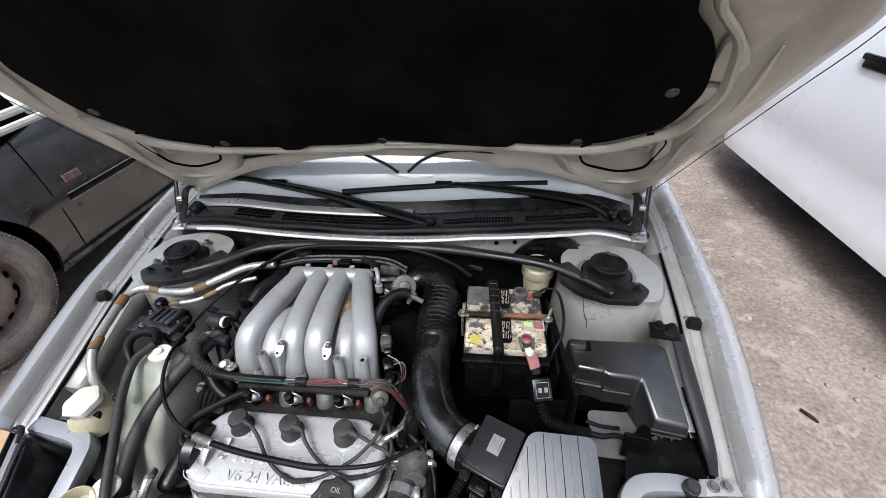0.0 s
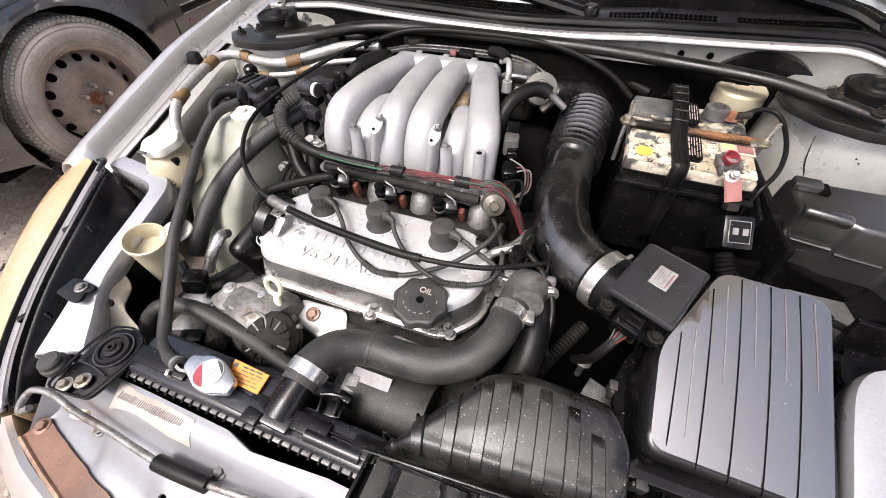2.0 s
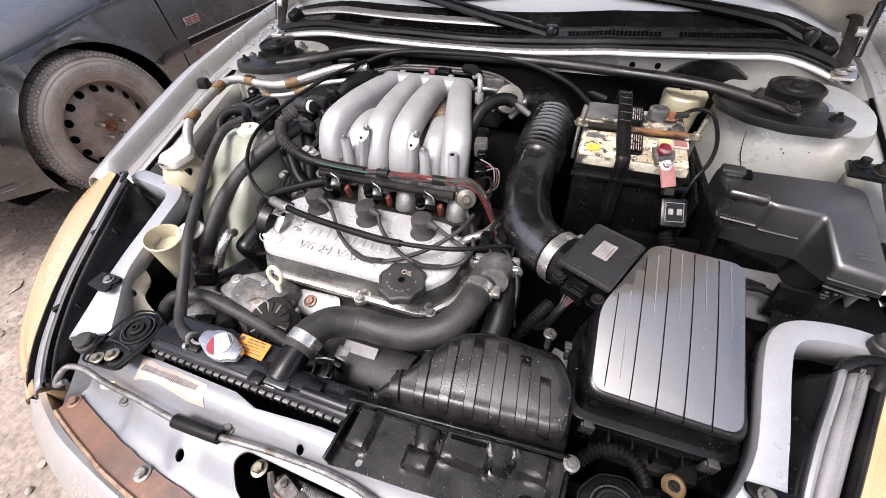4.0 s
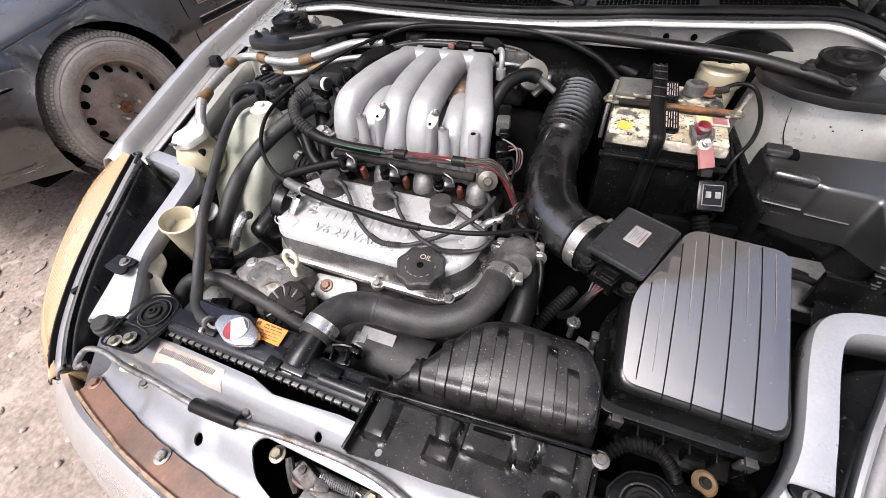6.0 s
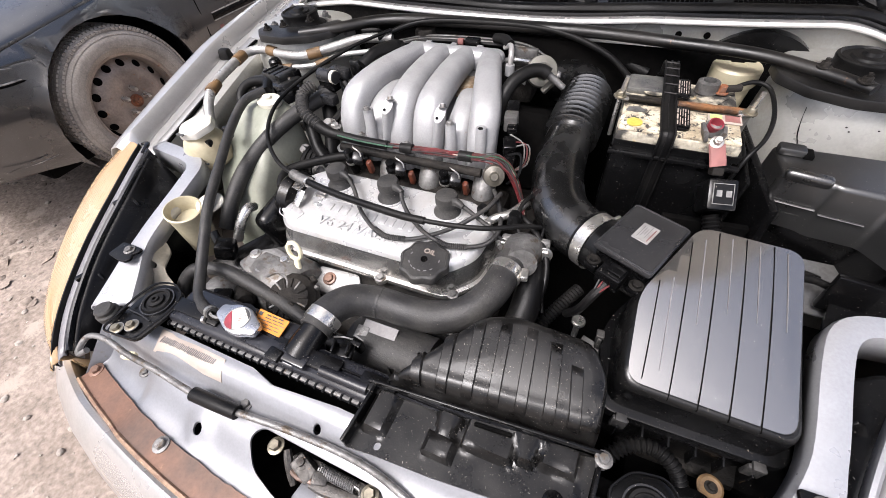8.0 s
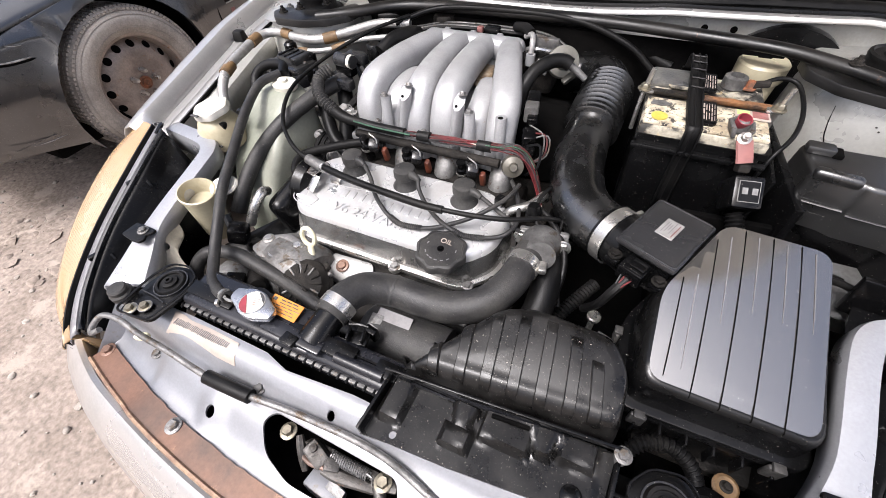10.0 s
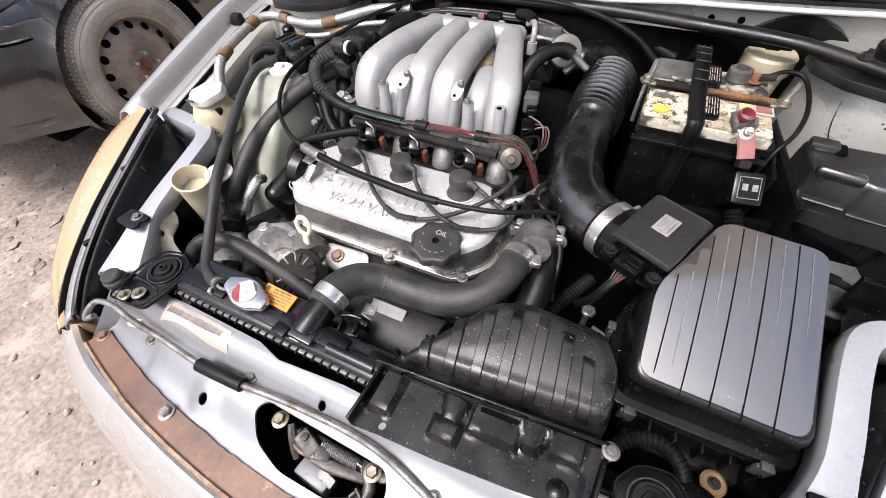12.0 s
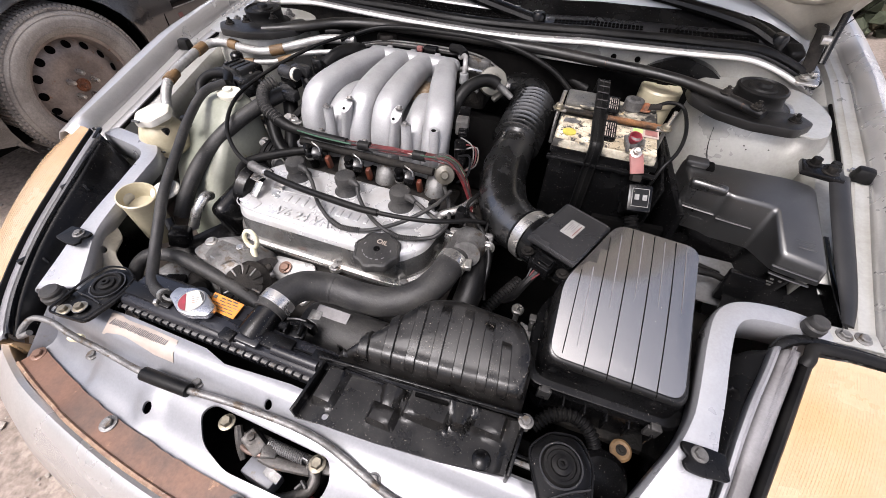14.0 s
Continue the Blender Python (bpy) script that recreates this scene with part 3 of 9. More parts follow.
# side braces behind the headlights, with their openings
for s in (-1, 1):
    arm = [(0.645, 0.314, 0.785), (0.60, 0.307, 0.788), (0.535, 0.297, 0.787)] if s < 0 else [(0.655, 0.282, 0.770), (0.628, 0.292, 0.782), (0.590, 0.301, 0.787), (0.535, 0.297, 0.787)]
    mid = glide([*arm, (0.507, 0.278, 0.785), (0.494, 0.235, 0.780), (0.484, 0.15, 0.763), (0.472, 0.095, 0.752), (0.457, 0.052, 0.740), (0.440, 0.006, 0.728)], 4)
    rows = []
    for i, p in enumerate(mid):
        a, b = mid[max(i - 1, 0)], mid[min(i + 1, len(mid) - 1)]
        d = Vector((b - a)[:3]).normalized()
        o = d.cross(Vector((0, 0, 1))).normalized()
        w = 0.0165 + 0.024 * max(0.0, (i / len(mid) - 0.68) / 0.32) ** 1.1
        c = Vector(p)
        rows.append([tuple(c + o * w * k + Vector((0, 0, dz))) for k, dz in ((-1.02, -0.045), (-1.0, -0.008), (-0.85, -0.001), (0, 0.0015), (0.85, -0.001), (1.0, -0.008), (1.02, -0.03))])
    bm = skin(rows)
    if s < 0:
        mirror(bm)
    part("lamp_brace", bm, BRACE, body, solid=0.0025)
    bm = plate(rounded([(0.425, 0.035), (0.450, 0.065), (0.468, 0.11), (0.468, 0.14), (0.450, 0.128), (0.432, 0.092), (0.398, 0.080), (0.385, 0.045)], 0.010), 0.003, lambda x, y: 0.742 - 0.045 * min(max((0.470 - x) / 0.05, 0), 1) + 0.006 * math.cos((y - 0.10) * 90), [ring_hole(0.448, 0.092, 0.005)], grid=0.006)
    if s < 0:
        part("brace_gusset", mirror(bm), GUSSET, body)
    else:
        bm.free()
    clip = (s * 0.468, 0.088, 0.758)
    c = thing("lamp_bracket", clip, "black steel lamp bracket bolted over the silver brace", "bracket", "lamp brackets")
    part("tab", moved(plate(rounded([(-0.018, 0.010), (0.010, 0.011), (0.028, 0.010), (0.030, -0.018), (0.002, -0.022), (-0.014, -0.021), (-0.018, -0.012), (-0.011, -0.005), (-0.018, 0.001)], 0.004), 0.004, 0.002, lip=0.001), pose(*clip) @ Matrix.Diagonal((s, 1, 1, 1))), PLASTIC, c)
    part("screw", bolt((clip[0], clip[1], clip[2] + 0.002), 0.006), DULL, c)
    stop = (s * 0.418, -0.006, 0.718) if s < 0 else (0.603, 0.291, 0.775)
    t = thing("bump_stop", stop, "round black rubber bump stop", "rubber stop", "bump stops")
    part("foot", lathe([(0, 0), (0.010, 0), (0.010, 0.014), (0, 0.014)], stop, seg=14), STEEL, t)
    r = 0.82 if s < 0 else 0.68
    part("knob", lathe([(0, 0.010), (0.017 * r, 0.010), (0.0195 * r, 0.014), (0.0195 * r, 0.022), (0.0165 * r, 0.0245), (0.0165 * r, 0.030), (0.014 * r, 0.0325), (0, 0.0335)], stop, seg=20), HOSE, t)

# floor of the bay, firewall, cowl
# Floor and legs take the near-black, so the bay's depth is shaded by colour.
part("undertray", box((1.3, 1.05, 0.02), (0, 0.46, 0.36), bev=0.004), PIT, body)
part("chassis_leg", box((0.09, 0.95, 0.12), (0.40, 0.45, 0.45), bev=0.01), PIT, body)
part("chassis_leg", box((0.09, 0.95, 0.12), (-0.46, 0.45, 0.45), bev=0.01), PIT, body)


def cowl_y(x):
    return 0.825 + 0.16 * (abs(x) / 0.72) ** 2.2 * 0.55


def cowl_z(x):
    if x < 0:
        return 0.912 - 0.045 * (max(abs(x) - 0.45, 0) / 0.27) ** 1.5
    return 0.912 + 0.011 * min(x / 0.22, 1.0) ** 1.5 - 0.062 * (max(x - 0.535, 0) / 0.165) ** 1.4


xs = np.linspace(-0.70, 0.70, 41)
rows = [[(x, cowl_y(x) + 0.004, cowl_z(x) - 0.014), (x, cowl_y(x) + 0.010, cowl_z(x) - 0.022), (x, cowl_y(x) + 0.006, cowl_z(x) - 0.055), (x, cowl_y(x) - 0.012, 0.80), (x, cowl_y(x) + 0.06, 0.40)] for x in xs]
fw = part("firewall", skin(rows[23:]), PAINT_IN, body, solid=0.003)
# Left part of the same firewall in a much darker colour.
part("firewall", skin(rows[:24]), GRIME, body, "dark left part of the firewall", solid=0.003)
# Near-black board across the gap ahead of the firewall.
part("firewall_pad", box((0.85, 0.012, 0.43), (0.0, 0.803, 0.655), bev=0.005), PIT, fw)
part("cowl_lip", skin([[(x, cowl_y(x) - 0.011, cowl_z(x) - 0.020), (x, cowl_y(x) - 0.013, cowl_z(x) - 0.012), (x, cowl_y(x) - 0.006, cowl_z(x) - 0.008), (x, cowl_y(x) + 0.02, cowl_z(x) - 0.006)] for x in xs]), PAINT, body, solid=0.002)
# White tube paints the bright highlight along the cowl lip.
part("lip_edge", tube([(x, cowl_y(x) - 0.013, cowl_z(x) - 0.013) for x in np.linspace(-0.60, 0.66, 30)], 0.0042, 8, 3), surface("lip_highlight_white", (0.80, 0.79, 0.77), (0.66, 0.64, 0.60), 0.4, 0, 150, 10, bump=0.03, spread=0.05), body)
for x in (0.285, 0.335):
    part("drain_hole", lathe([(0, 0), (0.006, 0), (0.006, 0.002), (0, 0.002)], (x, cowl_y(x) + 0.0035, cowl_z(x) - 0.040), (83, 0, 0), seg=14), PIT, fw)
seal = thing("hood_seal", (0, 0.83, 0.91), "black rubber weather seal along the cowl edge", "seal")
part("strip", tube([(x, cowl_y(x) + 0.012 + 0.003 * math.sin(x * 21), cowl_z(x) + 0.003) for x in np.linspace(-0.705, 0.705, 30)], 0.0125, 10, 3, flat=0.8), RUBBER, seal)
part("inner_lip", tube([(x, cowl_y(x) + 0.001, cowl_z(x) - 0.004) for x in np.linspace(-0.70, 0.70, 30)], 0.0045, 8, 3), PLASTIC, seal)
cowl = thing("cowl_grille", (0, 0.9, 0.90), "black plastic cowl panel with rows of air slots", "cowl panel")
part("panel", skin([[(x, cowl_y(x) + 0.018, cowl_z(x) + 0.002), (x, cowl_y(x) + 0.03, cowl_z(x) + 0.006), (x, cowl_y(x) + 0.075, cowl_z(x) + 0.012), (x, cowl_y(x) + 0.10, cowl_z(x) + 0.006)] for x in xs]), PLASTIC_GREY, cowl, solid=0.003)
# Slots are near-black blocks on the uncut panel, their shade given by colour.
slot = box((0.0062, 0.0055, 0.003), bev=0)
slot_mesh = bpy.data.meshes.new("air_slot")
slot.to_mesh(slot_mesh)
slot.free()
slot_mesh.materials.append(PIT)
for x in np.arange(-0.48, 0.56, 0.0082):
    if 0.06 < x < 0.14 or -0.36 < x < -0.33 or 0.33 < x < 0.36:
        continue
    for row in range(3 if x < 0 else 2):
        one = new("air_slot", slot_mesh)
        one.parent = cowl
        one.location = Vector((x, cowl_y(x) + 0.036 + row * 0.0115, cowl_z(x) + 0.0085 + row * 0.0017)) - origin(cowl)

# windscreen, roof front and dashboard
wrows = []
for k in np.linspace(0, 1, 7):
    wrows.append([(x * (1 - 0.12 * k), cowl_y(x) + 0.095 + 0.80 * k - 0.06 * k * (1 - k), cowl_z(x) + 0.004 + 0.50 * k + 0.05 * math.sin(math.pi * k) - 0.03 * (x / 0.7) ** 2 * k) for x in np.linspace(-0.70, 0.70, 21)])
ws = part("windscreen", skin(wrows), GLASS, body, "large raked glass windscreen", solid=0.004)
part("lower_band", skin([[(x, cowl_y(x) + 0.064 + 0.03 * max(0, -x - 0.3), cowl_z(x) + 0.015), (x, cowl_y(x) + 0.074 + 0.04 * max(0, -x - 0.3), cowl_z(x) + 0.020), (x, cowl_y(x) + 0.092 + 0.05 * max(0, -x - 0.3), cowl_z(x) + 0.022), (x, cowl_y(x) + 0.100 + 0.05 * max(0, -x - 0.3), cowl_z(x) + 0.014)] for x in np.linspace(-0.70, 0.05, 24)]), PAINT, body, "silver band below the glass", solid=0.002)
part("dark_glass_edge", skin([[(x * (1 - 0.12 * k), cowl_y(x) + 0.093 + 0.80 * k - 0.06 * k * (1 - k), cowl_z(x) + 0.0075 + 0.50 * k + 0.05 * math.sin(math.pi * k) - 0.03 * (x / 0.7) ** 2 * k) for x in np.linspace(-0.68, 0.68, 31)] for k in (0.0, 0.018, 0.036)]), PLASTIC, ws, "black edge band of the glass")
part("dashboard", box((1.3, 0.5, 0.05), (0, 1.42, 0.88), (12, 0, 0), 0.02), PIT, body)
part("roof", skin([[(x * w, y, z - 0.10 * abs(x) ** 3) for x in np.linspace(-1, 1, 11)] for y, w, z in ((1.72, 0.56, 1.425), (2.1, 0.60, 1.46), (2.6, 0.60, 1.46), (3.05, 0.56, 1.42))]), PAINT, body, solid=0.02)
for s in (-1, 1):
    part("windscreen_pillar", tube([(s * 0.735, 1.14, 0.955), (s * 0.69, 1.38, 1.16), (s * 0.63, 1.75, 1.38)], 0.028, 10), PAINT, body)
    bm = skin([[(s * (0.86 - t), y, z) for t, z in ((0.05, 0.24), (0.0, 0.40), (0.0, 0.62), (0.02, 0.78), (0.06, 0.90), (0.10, 0.94))] for y in np.linspace(1.58, 4.25, 14)])
    part("rear_side", bm, PAINT, body, solid=0.02)
    part("side_glass", skin([[(s * 0.74, y, 0.94), (s * 0.66, y, 1.22), (s * 0.59, y, 1.37)] for y in np.linspace(1.75, 3.2, 6)]), GLASS, body, solid=0.004)
    part("rear_pillar", tube([(s * 0.57, 3.0, 1.38), (s * 0.66, 3.3, 1.16), (s * 0.72, 3.6, 0.95)], 0.035, 10), PAINT, body)
    part("door_gap", box((0.004, 0.005, 0.55), (s * 0.861, 2.62, 0.62), bev=0), PIT, body)


part("rear_glass", skin([[(x * 0.56, 3.05, 1.40), (x * 0.64, 3.35, 1.16), (x * 0.68, 3.62, 0.95)] for x in np.linspace(-1, 1, 7)]), GLASS, body, solid=0.004)
part("boot_lid", skin([[(x * 0.78, y, z - 0.04 * abs(x) ** 3) for x in np.linspace(-1, 1, 9)] for y, z in ((3.58, 0.955), (3.9, 0.965), (4.2, 0.94), (4.27, 0.80), (4.28, 0.45), (4.22, 0.26))]), PAINT, body, solid=0.02)


def wiper(name, pts, blade, label):
    t = thing("wiper", pts[0], label, "wiper", "wipers")
    part("pivot", lathe([(0, -0.01), (0.016, -0.01), (0.016, 0.012), (0.012, 0.018), (0, 0.019)], pts[0], seg=16), PLASTIC, t)
    part("arm", tube(pts, [0.016, 0.018, 0.014, 0.009][:len(pts)], 10, 5, flat=0.7), PLASTIC, t)
    a, b = Vector(blade[0]), Vector(blade[1])
    part("blade", tube([tuple(a), tuple(a.lerp(b, 0.5) + Vector((0, 0, 0.006))), tuple(b)], 0.0085, 8, 6), RUBBER, t)
    m = a.lerp(b, 0.5)
    part("joint", box((0.05, 0.018, 0.016), (m.x, m.y, m.z + 0.010), (30, 0, 0), 0.004), PLASTIC, t)
    return t


wiper("a", [(0.104, 0.866, 0.924), (-0.03, 0.900, 0.940), (-0.20, 0.940, 0.963), (-0.48, 1.005, 0.978)], [(-0.60, 1.035, 0.974), (-0.14, 0.948, 0.953)], "black wiper arm lying low across the windscreen")
wiper("b", [(0.595, 0.925, 0.926), (0.527, 0.965, 0.945), (0.36, 0.970, 0.970), (0.163, 0.975, 0.986)], [(-0.163, 0.955, 0.966), (0.427, 1.01, 0.976)], "black wiper arm with a straight blade on the windscreen")


# ---- hood ----
HOOD_UP = math.atan2(0.79, 0.61)


def on_hood(u, s, off=0.0):
    """A point on the hood's underside: u across, s up from the hinge line, off out of the underside."""
    y, z = 1.04 - s * math.cos(HOOD_UP), 0.95 + s * math.sin(HOOD_UP)
    bow = 0.035 * (1 - (u / 0.75) ** 2)
    off -= bow
    return (u, y - off * math.sin(HOOD_UP), z - off * math.cos(HOOD_UP))


def hood_rear(u):
    return 0.122 - 0.42 * abs(u) ** 2.0


def hood_half(s):
    return float(np.interp(s, [-0.1, 0.0, 0.3, 0.6, 0.85, 1.0, 1.12], [0.735, 0.740, 0.775, 0.81, 0.78, 0.68, 0.50]))


hood = thing("hood", (0, 1.04, 0.95), "propped-open car hood with beige-painted underside", "hood")
rows = []
for k in np.linspace(0, 1, 30):
    row = []
    for e in np.linspace(-1, 1, 45):
        u0 = e * 0.74
        s = hood_rear(u0) * (1 - k) + k * (1.10 - 0.10 * e * e)
        row.append(on_hood(e * hood_half(s), s, -0.030))
    rows.append(row)
part("outer_skin", skin(rows), PAINT, hood, solid=0.002)
rows = []
for k in np.linspace(0, 1, 60):
    row = []
    for e in np.linspace(-1, 1, 91):
        u0 = e * 0.74
        s = hood_rear(u0) * (1 - k) + k * (1.10 - 0.10 * e * e)
        u = e * hood_half(s) * 0.994
        edge = min((1 - abs(e)) * 0.74, (s - hood_rear(u0)) + 0.0, (1.1 - s))
        ridge = math.exp(-((edge - 0.055) / 0.035) ** 2) * 0.034
        ridge += math.exp(-((abs(u) - 0.30 - 0.25 * (s - 0.15)) / 0.03) ** 2) * 0.010 * (1 if 0.05 < s - hood_rear(u0) < 0.2 else 0)
        well = math.exp(-(((abs(u) - 0.60) / 0.07) ** 4 + ((s - 0.20) / 0.07) ** 4)) * -0.026
        wob = 0.010 * math.sin(s * 19 + 1.0) * math.exp(-((edge - 0.10) / 0.04) ** 2)
        row.append(on_hood(u, s, ridge + well + wob - (0.022 if edge < 0.012 else 0)))
    rows.append(row)
part("inner_frame", skin(rows), PAINT_HOOD, hood, solid=0.001)
pad_line = [(-0.66, 0.55), (-0.655, 0.40), (-0.585, 0.275), (-0.46, 0.225), (-0.25, 0.215), (-0.06, 0.215), (0.0, 0.235), (0.30, 0.238), (0.42, 0.228), (0.52, 0.25), (0.625, 0.335), (0.64, 0.45), (0.60, 0.56), (0.53, 0.62), (0.52, 0.75), (0.45, 0.92), (0.2, 0.98), (-0.2, 0.98), (-0.45, 0.92), (-0.54, 0.72)]
bm = plate(rounded(pad_line, 0.04), 0.012, lambda u, s: 0.012 * noise.noise((u * 3, s * 3, 0)) + (0.010 if (abs(u + 0.22 - 0.3 * (s - 0.3)) < 0.03 or abs(u - 0.25 + 0.5 * (s - 0.3)) < 0.03) else 0), grid=0.02)
for v in bm.verts:
    v.co = Vector(on_hood(v.co.x, v.co.y, 0.026 + v.co.z))
bmesh.ops.recalc_face_normals(bm, faces=bm.faces)
pad = part("insulation_pad", bm, PAD, hood, "black felt insulation pad")
for u, s in ((0.57, 0.47), (-0.6, 0.42), (0.0, 0.27), (0.45, 0.29), (-0.4, 0.27)):
    part("clip", lathe([(0, 0), (0.012, 0), (0.011, 0.002), (0, 0.003)], on_hood(u, s, 0.045), (180 - 52, 0, 0), seg=16, squash=1), PLASTIC_GREY, pad)
for u, s, w, h in ((0.60, 0.225, 0.075, 0.035), (-0.60, 0.20, 0.06, 0.03)):
    m = Matrix.Translation(on_hood(u, s, 0.013)) @ Matrix.Rotation(-HOOD_UP, 4, "X")
    sticker = part("sticker", moved(box((w, h, 0.001), bev=0), m), LABEL, hood, "pale printed sticker")
    for k in range(4):
        part("print_line", moved(box((w * (0.8 - 0.1 * (k % 2)), 0.002, 0.0012), (0, h * (0.3 - 0.2 * k), -0.0006), bev=0), m), TRIM, sticker)
for u, s, w in ((0.30, 0.155, 0.03), (0.15, 0.175, 0.02), (-0.28, 0.155, 0.02)):
    part("slot", lathe([(0, 0), (w * 0.5, 0), (w * 0.5, 0.001), (0, 0.001)], on_hood(u, s, 0.016), (180 - 52, 0, 0), seg=18, squash=0.6), PIT, hood)
bead = [on_hood(u, s, 0.020) for u, s in rounded([(p[0] * 1.05, 0.5 + (p[1] - 0.5) * 1.09) for p in pad_line[1:15]], 0.03)]
part("stamped_bead", tube(bead, 0.013, 8, 1, flat=0.6), PAINT_HOOD, hood)
for s in (-1, 1):
    ring = rounded([(s * 0.47, 0.225), (s * 0.50, 0.135), (s * 0.60, 0.105), (s * 0.655, 0.135), (s * 0.655, 0.27), (s * 0.62, 0.30)], 0.03)
    part("stamped_window", tube([on_hood(u, v, 0.016) for u, v in ring], 0.0032, 6, 1), PIT, hood)
    part("stamped_rib", tube([on_hood(s * u, v, 0.012) for u, v in ((0.36, 0.22), (0.43, 0.17), (0.47, 0.10), (0.56, 0.055), (0.66, 0.065), (0.70, 0.15), (0.695, 0.30), (0.72, 0.42), (0.70, 0.55))], [0.004, 0.016, 0.020, 0.020, 0.020, 0.020, 0.016, 0.022, 0.003], 12, 6, flat=0.55), PAINT_HOOD, hood)
    for island in (((0.620, 0.468), (0.618, 0.520), (0.612, 0.556), (0.628, 0.566), (0.658, 0.543), (0.675, 0.514), (0.671, 0.486), (0.660, 0.468)), ((0.620, 0.410), (0.626, 0.455), (0.664, 0.452), (0.672, 0.423), (0.658, 0.397), (0.638, 0.385)), ((0.640, 0.240), (0.628, 0.305), (0.637, 0.324), (0.664, 0.277), (0.682, 0.220), (0.667, 0.175), (0.652, 0.185))):
        bm = plate(rounded([(s * u, v) for u, v in island], 0.010), 0.012, 0.0, lip=0.005)
        for v in bm.verts:
            v.co = Vector(on_hood(v.co.x, v.co.y, 0.018 + v.co.z))
        bmesh.ops.recalc_face_normals(bm, faces=bm.faces)
        part("stamped_panel", bm, PAINT_HOOD, hood)
    part("edge_seam", tube([on_hood(s * (hood_half(v) - 0.018), v, 0.0205) for v in (0.0, 0.15, 0.3, 0.45, 0.6, 0.75)], 0.0009, 6, 4), GRIME, hood)
part("stamped_rail", box((0.30, 0.035, 0.012), on_hood(0.14, 0.205, 0.020), (-52, 0, 0), 0.005), PAINT_HOOD, hood)
for s in (-1, 1):
    hinge = part("hinge", tube([(s * 0.668, 0.905, 0.885), (s * 0.670, 0.935, 0.918), (s * 0.676, 0.985, 0.952), on_hood(s * 0.685, -0.02, 0.014), on_hood(s * 0.690, 0.06, 0.020)], [0.012, 0.013, 0.011, 0.012, 0.008], 10, 5, flat=0.35), GRIME, hood, "dark steel hinge")
    part("bracket", plate(rounded([(s * a, b) for a, b in ((0.648, 0.872), (0.690, 0.872), (0.694, 0.915), (0.684, 0.945), (0.664, 0.945), (0.650, 0.915))], 0.008), 0.004, lambda x, y: 0.876 + 0.30 * (y - 0.872), lip=0.001), STEEL, hinge)
    part("link", tube([(s * 0.690, 0.925, 0.900), (s * 0.694, 0.955, 0.945), (s * 0.700, 0.985, 0.985)], 0.007, 8, 4, flat=0.4), PLASTIC, hinge)
    part("pivot", lathe([(0, -0.008), (0.010, -0.008), (0.010, 0.008), (0, 0.008)], (s * 0.680, 0.950, 0.935), (0, 90, 0), seg=16), STEEL, hinge)
    part("boot", box((0.035, 0.040, 0.030), (s * 0.640, 0.948, 0.905), (20, 0, s * 20), 0.010, seg=3), RUBBER, hinge)
    for x, y in ((0.664, 0.886), (0.680, 0.900)):
        part("bolt", bolt((s * x, y, 0.877 + 0.30 * (y - 0.872)), 0.007), STEEL, hinge)
hose = thing("washer_hose", on_hood(0, 0.2, 0.02), "thin black washer hose hanging off the hood edge", "hose")
part("branch", tube([on_hood(-0.44, 0.14, 0.014), on_hood(-0.2, 0.19, 0.02), on_hood(-0.10, 0.17, 0.02), (-0.02, 0.92, 1.075), (0.02, 0.915, 1.05)], 0.004, 6), RUBBER, hose)
part("branch", tube([on_hood(0.30, 0.165, 0.014), on_hood(0.16, 0.18, 0.02), (0.09, 0.925, 1.085), (0.045, 0.915, 1.052)], 0.004, 6), RUBBER, hose)


